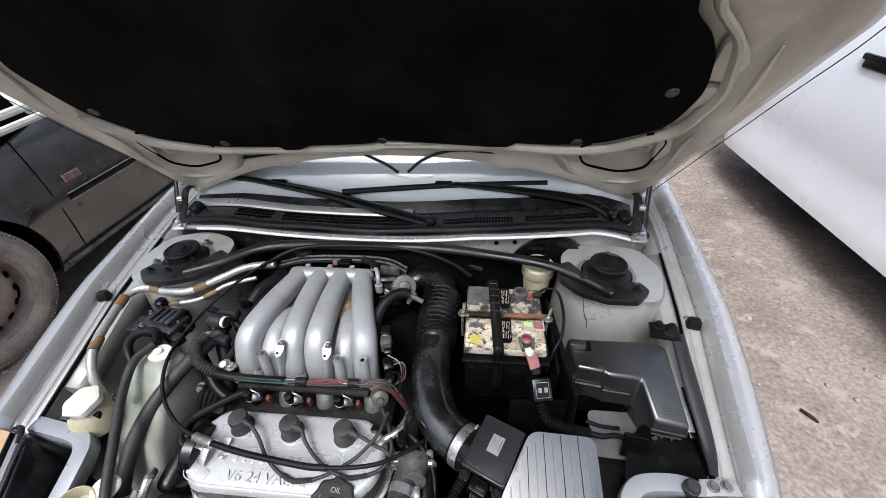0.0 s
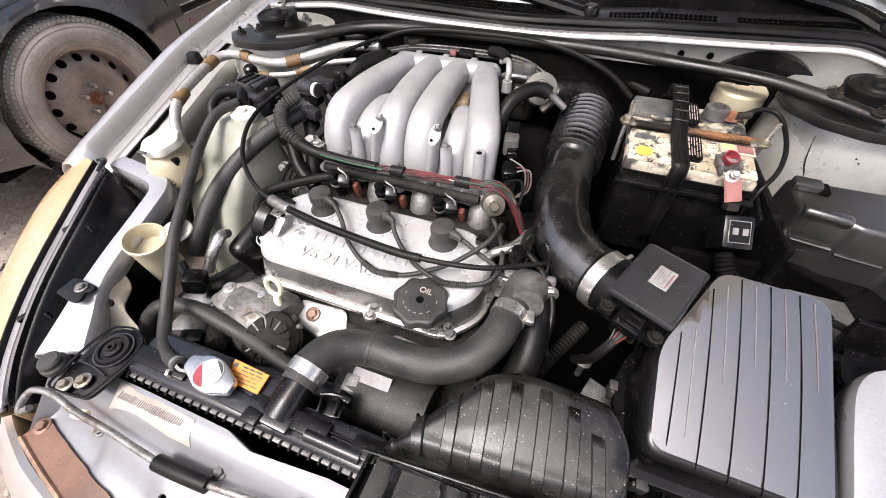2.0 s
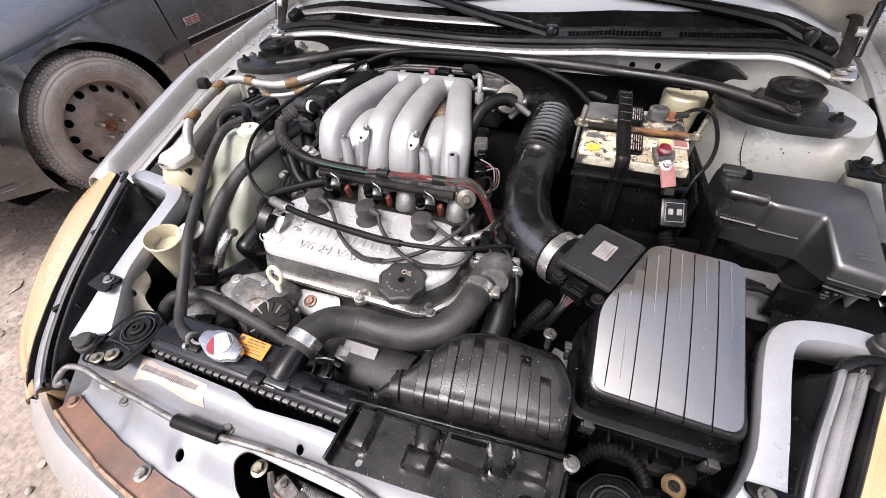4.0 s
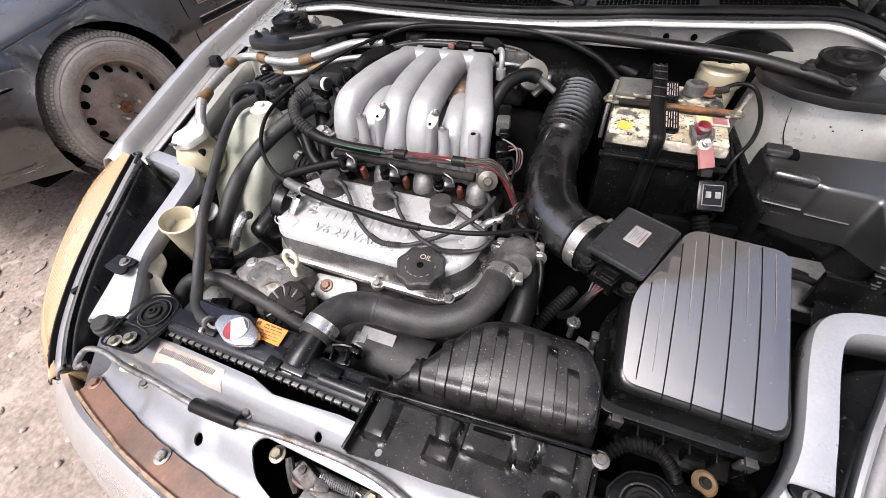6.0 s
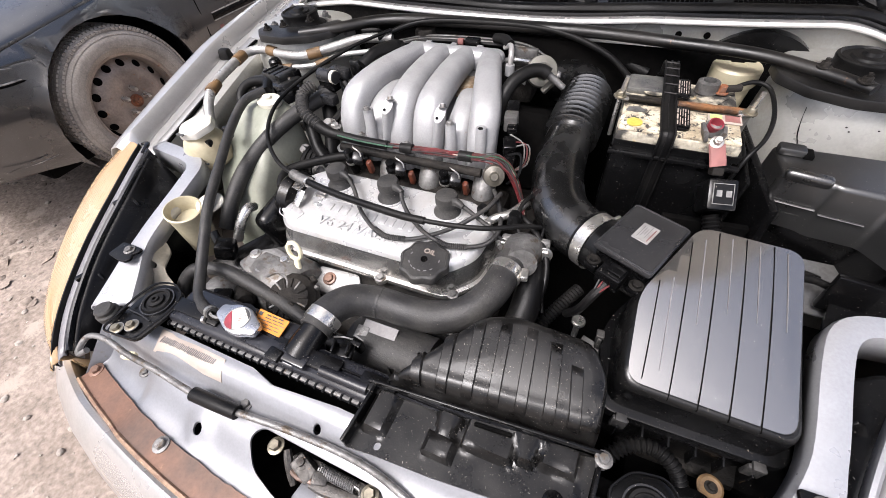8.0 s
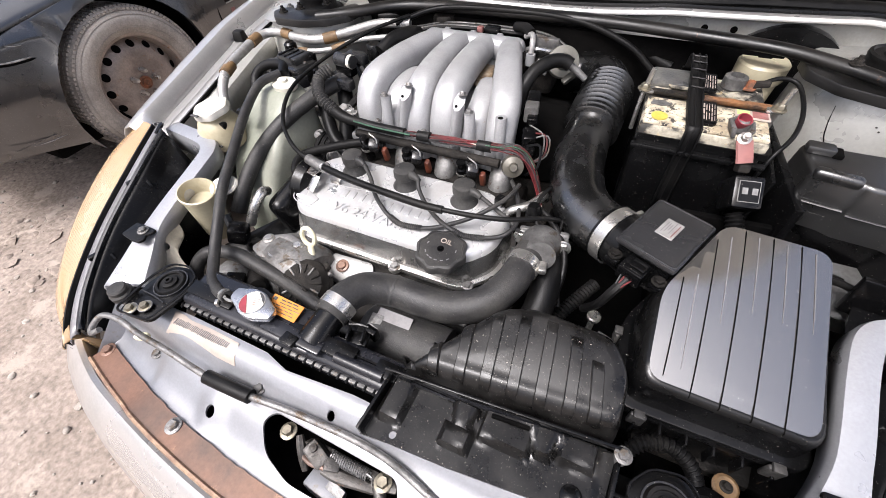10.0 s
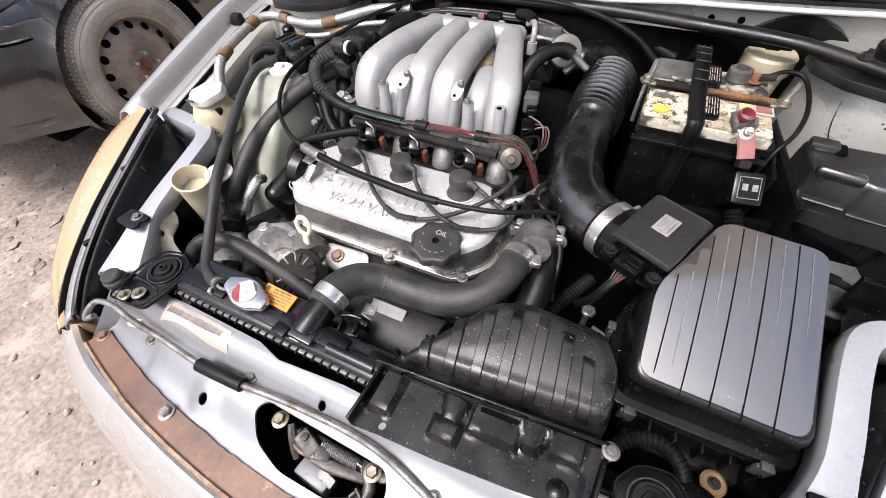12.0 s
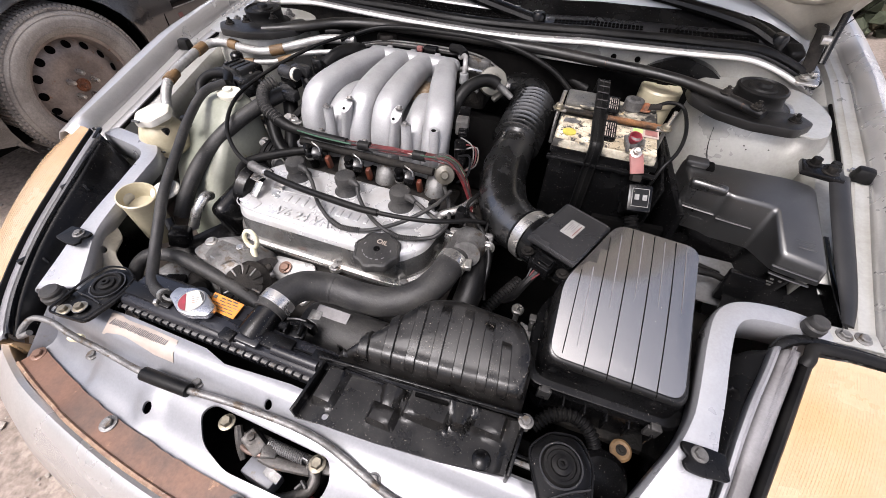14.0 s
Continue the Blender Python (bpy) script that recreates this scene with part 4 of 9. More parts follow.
# ---- headlights ----
GLOSS_TRIM = surface("polished_black_trim", (0.02, 0.021, 0.024), (0.035, 0.036, 0.04), 0.15, 0.1, 200, 20, bump=0.02, spread=0.15, specular=0.9)
def headlight(side, label):
    t = thing("headlight", (side * 0.60, 0.1, 0.60), label, "headlight", "headlights")
    if side < 0:
        inner = glide([(0.602, 0.276, 0.800), (0.578, 0.20, 0.780), (0.552, 0.085, 0.740), (0.520, 0.0, 0.707), (0.488, -0.055, 0.683)], 6)
        outer = glide([(0.700, 0.292, 0.795), (0.708, 0.20, 0.765), (0.675, 0.075, 0.720), (0.600, -0.030, 0.685), (0.500, -0.085, 0.668)], 6)
        inset, wide = 0.052, 1.0
    else:
        inner = glide([(0.602, 0.252, 0.782), (0.585, 0.20, 0.768), (0.560, 0.12, 0.744), (0.532, 0.035, 0.716), (0.499, -0.035, 0.690)], 6)
        outer = glide([(0.704, 0.258, 0.784), (0.708, 0.20, 0.765), (0.675, 0.075, 0.720), (0.600, -0.030, 0.685), (0.525, -0.078, 0.670)], 6)
        inset, wide = 0.0, 1.25
    edge = [Vector(a) for a in inner]
    inner = [a.lerp(Vector(b), inset / (Vector(b) - a).length) for a, b in zip(edge, outer)]
    edge = [a.lerp(Vector(b), (inset - 0.026 * wide) / (Vector(b) - a).length) for a, b in zip(edge, outer)]
    rows, trim, dark, gasket, bead = [], [], [], [], []
    up = Vector((0, 0, 1))
    for a, b, e in zip(inner, outer, edge):
        a, b = Vector(a), Vector(b)
        o = Vector((b.x - a.x, b.y - a.y, 0)).normalized()
        o = (o + Vector((0.3, -0.75, 0))).normalized()
        rows.append([a + up * -0.004, a, a.lerp(b, 0.35) + up * 0.004, a.lerp(b, 0.75) + up * 0.001, b, b + o * 0.014 + up * -0.012, b + o * 0.028 + up * -0.04, b + o * 0.036 + up * -0.085, b + o * 0.03 + up * -0.14])
        n = (e - a).normalized()
        flat = Vector((n.x, n.y, 0)).normalized()
        gasket.append([a + n * d * wide + up * h for d, h in ((-0.001, -0.003), (0.000, 0.004), (0.002, 0.0065), (0.005, 0.0065), (0.0075, 0.003), (0.010, -0.008))])
        trim.append([a + n * d * wide + up * h for d, h in ((0.010, -0.008), (0.0115, -0.001), (0.014, 0.0025), (0.020, 0.0035), (0.026, 0.002), (0.030, -0.003))])
        bead.append([a + n * d * wide + up * h for d, h in ((0.029, -0.005), (0.031, 0.003), (0.034, 0.005), (0.037, 0.003), (0.039, -0.006))])
        dark.append([e + flat * d + up * h for d, h in ((0.010 * wide, -0.004), (0.014 * wide, -0.010), (0.026 * wide, -0.020), (0.030 * wide, -0.030), (0.048 * wide, -0.052), (0.052 * wide, -0.060), (0.070, -0.17))])
    rows.insert(0, [p + Vector((0, 0.004, -0.008)) for p in rows[0]])
    for name, rr, mat, lab, solid in (("lens", rows, LENS, "yellowed ribbed plastic lens", 0.003), ("trim_strip", trim, TRIM, "grey ribbed trim strip", 0.002), ("gasket", gasket, RUBBER, "", 0.001), ("bead", bead, PANEL if side > 0 else GLOSS_TRIM, "polished trim bead", 0.001), ("housing", dark, PLASTIC, "black plastic housing", 0.003)):
        bm = skin(rr)
        if side < 0:
            mirror(bm)
        part(name, bm, mat, t, lab, solid=solid)
    # rubber edge over the upper end, with the torn end of the housing behind it
    a, b = Vector(inner[0]), Vector(outer[0])
    if side > 0:
        q = Vector(inner[2])
        cap = [q + (edge[2] - q).normalized() * 0.008, a + (edge[0] - a).normalized() * 0.008 + Vector((0, -0.006, 0.002)), a + Vector((-0.002, 0.008, 0.004)), a.lerp(b, 0.15) + Vector((0, 0.012, 0.004)), a.lerp(b, 0.6) + Vector((0, 0.012, 0.003)), b + Vector((0.004, 0.008, -0.002))]
        part("end_gasket", tube([tuple(p) for p in cap], 0.0078, 10, 5, flat=0.8), RUBBER, t)
        shelf = [edge[0] + Vector((-0.010, 0.000, -0.008)), edge[0] + Vector((0.006, 0.016, -0.002)), a + Vector((0.004, 0.024, 0.000)), b + Vector((0, 0.022, -0.006))]
        part("housing_end", tube([tuple(p) for p in shelf], [0.006, 0.008, 0.007, 0.005], 8, 5, flat=0.7), PLASTIC, t)
    else:
        cap = [edge[1] + Vector((0, 0, 0.003)), edge[0] + Vector((0.004, 0.006, 0.002)), a + Vector((-0.006, 0.012, 0.000)), a + Vector((0.010, 0.012, -0.004))]
        part("housing_end", tube([(-p.x, p.y, p.z) for p in cap], [0.003, 0.005, 0.005, 0.004], 8, 5, flat=0.7), PLASTIC, t)
    for f in (0.30, 0.62):
        k = int(f * (len(edge) - 1))
        p = edge[k] + Vector((-0.022 * wide, 0, -0.020))
        part("housing_rib", box((0.030, 0.004, 0.012), (side * p.x, p.y, p.z), (0, side * 35, side * 20), 0.001), PLASTIC, t)
        if side < 0:
            part("housing_lug", box((0.010, 0.014, 0.008), (side * (p.x + 0.014), p.y - 0.02, p.z + 0.014), (0, 0, side * 20), 0.002), PLASTIC, t)
    bm = bmesh.new()
    for i in range(130):
        f = (i + 0.5) / 130 * (len(inner) - 1)
        k = int(f)
        a = Vector(inner[k]).lerp(Vector(inner[k + 1]), f - k)
        merge(bm, box((0.005, 0.0009, 0.0005), (side * (a.x - 0.0195 * wide), a.y + 0.003, a.z + 0.0058), bev=0))
    part("trim_ribs", bm, TRIM, t, kind="stuff")
    for j in range(34 if side > 0 else 12):
        w = 0.06 + 0.90 * j / (34 if side > 0 else 12)
        bm = tube([(side * p.x, p.y, p.z) for p in (Vector(a).lerp(Vector(b), w) + Vector((0, 0, 0.0040 - 0.004 * abs(w - 0.35))) for a, b in zip(inner[1:-1:4], outer[1:-1:4]))], 0.00010, 4, 3)
        part("flute", bm, LENS, t)
headlight(-1, "headlight with yellowed lens beside a grey trim strip")
headlight(1, "headlight with amber yellowed ribbed lens and grey trim")


# ---- radiator ----
rad = thing("radiator", (0, 0.05, 0.40), "radiator with black plastic top tank and crimped metal edge", "radiator")
part("top_tank", merge(box((0.235, 0.062, 0.05), (-0.2125, 0.053, 0.712), bev=0.008, seg=3), box((0.36, 0.043, 0.048), (0.075, 0.0435, 0.711), bev=0.008, seg=3)), surface("tank_black", (0.009, 0.0095, 0.012), (0.014, 0.0145, 0.018), 0.26, 0, 200, 12, bump=0.05, spread=0.1, dust=0.25), rad)
# Core in near-black, the colour standing in for shade.
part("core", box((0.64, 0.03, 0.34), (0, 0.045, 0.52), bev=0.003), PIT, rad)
part("crimp_rail", box((0.66, 0.0055, 0.006), (0, 0.0205, 0.7225), bev=0.001), DULL, rad, "dull crimped alloy edge")
part("crimp_shadow_rail", box((0.66, 0.004, 0.006), (0, 0.0275, 0.7225), bev=0.001), PLASTIC, rad)
for i in range(46):
    part("crimp_tab", box((0.0030, 0.0085, 0.0045), (-0.325 + i * 0.0132, 0.0190, 0.7250), bev=0.0008, seg=1), PLASTIC, rad)
for x in (-0.285, -0.12, -0.06, 0.02):
    part("rib", box((0.05 if x > -0.2 else 0.09, 0.022, 0.006), (x, 0.045, 0.739), bev=0.002), PLASTIC, rad)
part("filler_neck", lathe([(0, 0), (0.020, 0), (0.020, 0.012), (0.024, 0.014), (0.024, 0.018), (0, 0.018)], (-0.208, 0.055, 0.733), seg=20), PLASTIC, rad)
part("overflow_spout", tube([(-0.225, 0.052, 0.743), (-0.245, 0.045, 0.745), (-0.256, 0.047, 0.748)], 0.005, 8), PLASTIC, rad)
CAP = pose(-0.203, 0.051, 0.7485, 0, 0, -6) @ Matrix.Diagonal((0.86, 0.86, 1, 1))
capd = plate(rounded([(-0.046, 0.010), (-0.032, 0.015), (-0.018, 0.023), (0.006, 0.0245), (0.026, 0.016), (0.044, 0.010), (0.046, -0.010), (0.032, -0.015), (0.018, -0.023), (-0.006, -0.0245), (-0.026, -0.016), (-0.044, -0.010)], 0.008, 4), 0.008, 0.0085, lip=0.003)
cap = part("radiator_cap", moved(capd, CAP), surface("zinc_cap", (0.46, 0.48, 0.52), (0.38, 0.395, 0.42), 0.26, 0.85, 200, 30, bump=0.04, spread=0.06), rad, "bright metal pressure cap with red and white label")
part("cap_rim", moved(lathe([(0.0202, 0.008), (0.0215, 0.008), (0.0215, 0.0096), (0.0202, 0.0096), (0.0202, 0.008)], seg=36), CAP), STEEL, cap)
part("cap_label", moved(lathe([(0, 0.0085), (0.0202, 0.0085), (0.0202, 0.0092), (0, 0.0093)], seg=36), CAP), WHITE, cap)
part("red_field", moved(plate([(0.0198 * math.cos(a), 0.0198 * math.sin(a)) for a in np.linspace(math.pi * 0.90, math.pi * 1.62, 16)], 0.0005, 0.0098), CAP), RED, cap)
part("dark_field", moved(plate([(0.0198 * math.cos(a), 0.0198 * math.sin(a)) for a in np.linspace(0.35, 1.75, 12)], 0.0005, 0.0098), CAP), INK, cap)
for k in range(4):
    part("print_line", moved(box((0.016 - 0.003 * k, 0.0008, 0.0004), (0.002 + 0.0016 * k, 0.0080 - 0.0032 * k, 0.0097), (0, 0, 14), bev=0), CAP), PINK if k > 1 else TRIM, cap)
lab = part("warning_label", box((0.055, 0.025, 0.0015), (-0.166, 0.0665, 0.7435), (8, 0, -3), bev=0.0005, seg=1), ORANGE, rad, "orange warning label with dark print")
rng = random.Random(5)
for k in range(5):
    x = -0.186 + (0.010 if k < 2 else 0.0)
    while x < -0.146:
        w = rng.uniform(0.004, 0.010)
        part("print_mark", box((w, 0.0013 if k else 0.0018, 0.0005), (x + w / 2, 0.0750 - 0.0043 * k, 0.7461 - 0.00062 * k), (8, 0, -3), bev=0), INK if k < 2 else RUST, lab)
        x += w + 0.002
part("hazard_mark", box((0.006, 0.005, 0.0005), (-0.1865, 0.0740, 0.7460), (8, 0, -3), bev=0), INK, lab)
part("tank_ledge", box((0.10, 0.020, 0.010), (-0.130, 0.038, 0.7385), (0, 0, -2), 0.003), bpy.data.materials["tank_black"], rad)
part("tank_clip", box((0.022, 0.016, 0.008), (-0.128, 0.030, 0.743), (0, 0, -6), 0.002), PLASTIC, rad)
part("tank_ridge", tube([(-0.06, 0.036, 0.737), (0.01, 0.036, 0.737)], 0.0075, 10, 3), bpy.data.materials["tank_black"], rad)
part("hose_neck", tube([(-0.105, 0.045, 0.728), (-0.102, 0.062, 0.735), (-0.098, 0.085, 0.742)], [0.024, 0.022, 0.020], 16), PLASTIC, rad)
clip_ = part("bleed_clip", box((0.030, 0.020, 0.008), (-0.052, 0.072, 0.728), (0, 0, 12), 0.002), PLASTIC, rad)
for dx in (-0.010, 0.010):
    part("clip_prong", box((0.0035, 0.018, 0.014), (-0.052 + dx, 0.072 + 0.2 * dx, 0.736), (0, 0, 12), 0.001), PLASTIC, clip_)
part("clip_bar", tube([(-0.066, 0.080, 0.744), (-0.052, 0.084, 0.746), (-0.040, 0.086, 0.744)], 0.0025, 8, 3), PLASTIC, clip_)
part("tank_seam", tube([(-0.10, 0.0475, 0.7375), (0.05, 0.0475, 0.7365), (0.24, 0.0475, 0.7365)], 0.0018, 6, 2), PLASTIC, rad)


def bush_plate(at, turn, side):
    t = thing("radiator_mount", at, "black bracket plate with round rubber grommet and bolts", "mounting bracket", "radiator mounts")
    m = pose(*at, 0, 0, turn) @ Matrix.Diagonal((0.8, 0.8, 0.9, 1))
    outline = [(-0.040, -0.086), (0.036, -0.074), (0.044, -0.01), (0.038, 0.03), (0.0, 0.043), (-0.038, 0.03), (-0.046, -0.01)] if side < 0 else [(-0.048, -0.075), (0.005, -0.080), (0.044, -0.01), (0.040, 0.03), (0.0, 0.045), (-0.040, 0.03), (-0.044, -0.01)]
    part("plate", moved(plate(rounded(outline, 0.014), 0.005, 0.0, lip=0.0015), m), PLASTIC, t)
    part("raised_edge", moved(tube([(x, y, 0.006) for x, y in rounded(outline, 0.014)] + [(*rounded(outline, 0.014)[0], 0.006)], 0.0020, 6, 1), m), PLASTIC, t)
    part("cross_rib", moved(tube([(-0.032, -0.036, 0.0055), (0.0, -0.034, 0.0055), (0.030, -0.036, 0.0055)], 0.0016, 6, 3), m), PLASTIC_GREY, t)
    part("grommet", moved(lathe([(0, 0), (0.028, 0), (0.028, 0.004), (0.025, 0.008), (0.021, 0.008), (0.020, 0.005), (0.015, 0.005), (0.014, 0.009), (0.008, 0.010), (0.007, 0.013), (0.0035, 0.013), (0.0035, 0.006), (0, 0.006)], seg=32), m), RUBBER, t)
    part("rim", moved(lathe([(0.0285, 0.0), (0.031, 0.0), (0.031, 0.0045), (0.0285, 0.0045), (0.0285, 0.0)], seg=32), m), PLASTIC_GREY, t)
    for x, y in ((0.006, -0.056), (-0.014, -0.072)) if side < 0 else ((-0.012, -0.058), (-0.036, -0.058)):
        part("washer", moved(lathe([(0, 0.005), (0.0125, 0.005), (0.0125, 0.0066), (0, 0.0068)], (x, y, 0), seg=18), m), DULL, t)
        part("bolt", moved(bolt((x, y, 0.005), 0.0075, h=0.008), m), BOLT, t)


BOLT = surface("passivated_bolt", (0.30, 0.275, 0.21), (0.19, 0.17, 0.13), 0.38, 0.8, 100, 40, bump=0.1, spread=0.15)
bush_plate((-0.360, 0.036, 0.736), -4, -1)
bush_plate((0.330, 0.030, 0.736), 30, 1)

tag = thing("support_label", (-0.21, 0.0, 0.719), "long pale parts label with bar print on the cross panel", "label")
part("paper", plate([(-0.334, -0.021), (-0.336, 0.009), (-0.205, 0.005), (-0.196, -0.021)], 0.0008, lambda x, y: shelf_z(x, y) + 0.0016, grid=0.008), LABEL, tag)
rng = random.Random(2)
for k in range(34):
    x = -0.320 + k * 0.0031
    part("print_bar", box((0.0008 + 0.0008 * rng.random(), 0.007 + 0.003 * rng.random(), 0.0006), (x, -0.004, shelf_z(x, -0.004) + 0.002), bev=0), TRIM, tag)

rod = thing("hood_prop_rod", (-0.3, -0.04, 0.70), "grey hood prop rod lying in its clip with black foam grip", "prop rod")


def over(x, y, up):
    return (x, y, shelf_z(x, y) + up)


part("rod", tube([(-0.436, -0.058, 0.700), (-0.450, -0.066, 0.694), (-0.456, -0.056, 0.698), (-0.448, -0.040, 0.706), (-0.414, -0.035, 0.708), (-0.364, -0.040, 0.706), (-0.30, -0.042, 0.706), over(-0.218, -0.047, 0.016), over(-0.15, -0.044, 0.014), over(-0.06, -0.036, 0.012), over(0.05, -0.036, 0.010), over(0.18, -0.062, 0.008), over(0.28, -0.045, 0.006)], 0.0045, 10, 6), DULL, rod)
part("grip", tube([over(-0.222, -0.047, 0.016), over(-0.185, -0.046, 0.016), over(-0.148, -0.044, 0.014)], 0.0095, 14, 6), RUBBER, rod)
part("clip", box((0.02, 0.012, 0.010), (-0.362, -0.040, 0.702), (0, 0, 15), 0.003), BLOND, rod)

latch = thing("hood_latch", (-0.03, -0.07, 0.62), "grimy steel hood latch with coil spring inside the opening", "latch")
# Near-black block paints the dark depth of the latch opening.
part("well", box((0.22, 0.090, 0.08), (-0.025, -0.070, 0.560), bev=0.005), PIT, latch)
MECH = surface("oily_latch_steel", (0.085, 0.080, 0.074), (0.035, 0.031, 0.027), 0.42, 0.5, 200, 30, bump=0.25, spread=0.25, wear=(0.16, 0.10, 0.06), wear_at=0.62)
part("back_plate", plate(rounded([(-0.082, -0.062), (-0.070, -0.046), (0.060, -0.046), (0.066, -0.058), (0.030, -0.066), (-0.040, -0.070)], 0.005), 0.004, lambda x, y: 0.643 + 0.2 * (y + 0.06), lip=0.001), MECH, latch)
guide = part("striker_guide", box((0.050, 0.024, 0.030), (-0.024, -0.088, 0.628), (-6, 0, -7), 0.003), PANEL, latch, "silver painted striker guide")
part("guide_slot", box((0.020, 0.004, 0.008), (-0.020, -0.0735, 0.645), (0, 0, -7), 0.001), PIT, guide)
part("pivot", lathe([(0, 0), (0.009, 0), (0.009, 0.004), (0.005, 0.005), (0.005, 0.009), (0, 0.010)], (-0.052, -0.058, 0.658), seg=18), MECH, latch)
part("rusty_rod", tube([(-0.070, -0.068, 0.652), (-0.050, -0.073, 0.653), (-0.030, -0.070, 0.652)], 0.0035, 8, 4), RUST, latch)
part("pawl", merge(merge(box((0.034, 0.022, 0.020), (-0.048, -0.060, 0.652), (12, 15, -22), 0.004), box((0.020, 0.016, 0.016), (-0.024, -0.064, 0.650), (0, 20, 18), 0.003)), box((0.016, 0.020, 0.010), (-0.064, -0.066, 0.646), (20, 0, 35), 0.003)), MECH, latch)
part("pawl_hook", tube([(-0.078, -0.052, 0.664), (-0.072, -0.060, 0.660), (-0.064, -0.072, 0.648), (-0.056, -0.082, 0.640)], [0.005, 0.006, 0.006, 0.004], 8), MECH, latch)
bm = bmesh.new()
tube([(-0.030 + 0.055 * k / 150, -0.0545 + 0.0068 * math.cos(k * 0.75), 0.650 + 0.0068 * math.sin(k * 0.75)) for k in range(151)], 0.0013, 5, 1, bm=bm)
part("spring", bm, DULL, latch, "dull coil spring")
part("spring_hook", tube([(0.024, -0.0545, 0.656), (0.032, -0.056, 0.656), (0.034, -0.062, 0.648)], 0.0016, 6), STEEL, latch)
part("lever", tube([(-0.034, -0.072, 0.646), (-0.010, -0.071, 0.648), (0.020, -0.067, 0.648), (0.046, -0.064, 0.646)], [0.006, 0.008, 0.007, 0.005], 8, 5, flat=0.5), MECH, latch)
part("guide_wing", box((0.026, 0.012, 0.003), (-0.006, -0.084, 0.645), (14, 0, -12), 0.001), DULL, latch)
part("release_cable", tube([(0.040, -0.060, 0.652), (0.050, -0.070, 0.648), (0.044, -0.086, 0.640), (0.020, -0.100, 0.630), (-0.005, -0.108, 0.615)], [0.006, 0.008, 0.008, 0.007, 0.007], 10), MECH, latch)
part("cable_clip", merge(box((0.012, 0.003, 0.010), (0.042, -0.080, 0.652), (10, 0, -30), 0.001), box((0.003, 0.010, 0.010), (0.036, -0.084, 0.650), (10, 0, -30), 0.001)), DULL, latch)
part("red_tab", box((0.024, 0.014, 0.010), (0.052, -0.092, 0.622), bev=0.003), RED, latch)
for p in ((-0.0925, -0.0545, 0.668), (0.050, -0.0555, 0.668)):
    part("bolt", bolt(p, 0.0075, h=0.009), BOLT, latch)
# ---- air intake duct over the radiator ----
from mathutils.bvhtree import BVHTree
DUSTY = surface("dusty_duct_plastic", (0.0034, 0.0032, 0.0030), (0.008, 0.0074, 0.0068), 0.33, 0, 300, 30, bump=0.07, spread=0.4, dust=0.6, specular=0.45)
duct = thing("air_intake_duct", (0.15, 0.05, 0.72), "dusty black ribbed plastic air intake duct over the radiator", "air duct")


def ridge(v, centre, half, h):
    return h * max(0.0, 1 - (abs(v - centre) / half) ** 4)


def flange_z(x, y):
    def ramp(v, a, b):
        return min(max((v - a) / (b - a), 0), 1)
    yy = y - 0.06 * (x - 0.10)
    z = 0.736
    z += 0.012 * ramp(yy, 0.012, 0.017) * ramp(x, 0.138, 0.142) * (1 - ramp(x, 0.192, 0.197))
    z += 0.012 * ramp(yy, 0.020, 0.025) * ramp(x, 0.219, 0.224) * (1 - ramp(x, 0.258, 0.262))
    z += 0.013 * ramp(yy, -0.006, -0.003) * (1 - ramp(yy, 0.014, 0.022)) * ramp(x, 0.099, 0.104) * (1 - ramp(x, 0.131, 0.136))
    z += 0.010 * ramp(yy, -0.004, 0.002) * ramp(x, 0.024, 0.028) * (1 - ramp(x, 0.050, 0.057))
    for c in (0.118, 0.207):
        z += ridge(x, c, 0.010 + 0.3 * max(yy - 0.02, 0), 0.013) * ramp(yy, 0.016, 0.022)
    z += 0.006 * ramp(x, 0.262, 0.266)
    return z


part("flange", plate([(0.018, -0.030), (0.05, -0.026), (0.12, -0.022), (0.20, -0.014), (0.272, -0.004), (0.278, 0.060), (0.20, 0.053), (0.10, 0.044), (0.022, 0.040), (0.014, 0.0)], 0.004, flange_z, [ring_hole(0.052, -0.016, 0.0045)], grid=0.0035), DUSTY, duct)
part("side_fin", box((0.004, 0.07, 0.026), (0.020, 0.006, 0.742), (0, 0, -4), 0.001), PLASTIC, duct)
part("side_fin", box((0.004, 0.065, 0.034), (0.278, 0.028, 0.735), (0, 0, -4), 0.001), PLASTIC, duct)
part("screw_clip", merge(box((0.010, 0.012, 0.020), (0.281, 0.056, 0.748), (0, 0, 10), 0.002), bolt((0.281, 0.056, 0.757), 0.006)), DULL, duct, "plated screw clip")
part("slot", box((0.042, 0.004, 0.007), (0.168, 0.044, 0.7505), (0, 0, 4), 0.001), PIT, duct)
part("rear_rail", box((0.268, 0.004, 0.009), (0.147, 0.0515, 0.7555), (0, 0, 4.3), 0.0015), PLASTIC, duct)


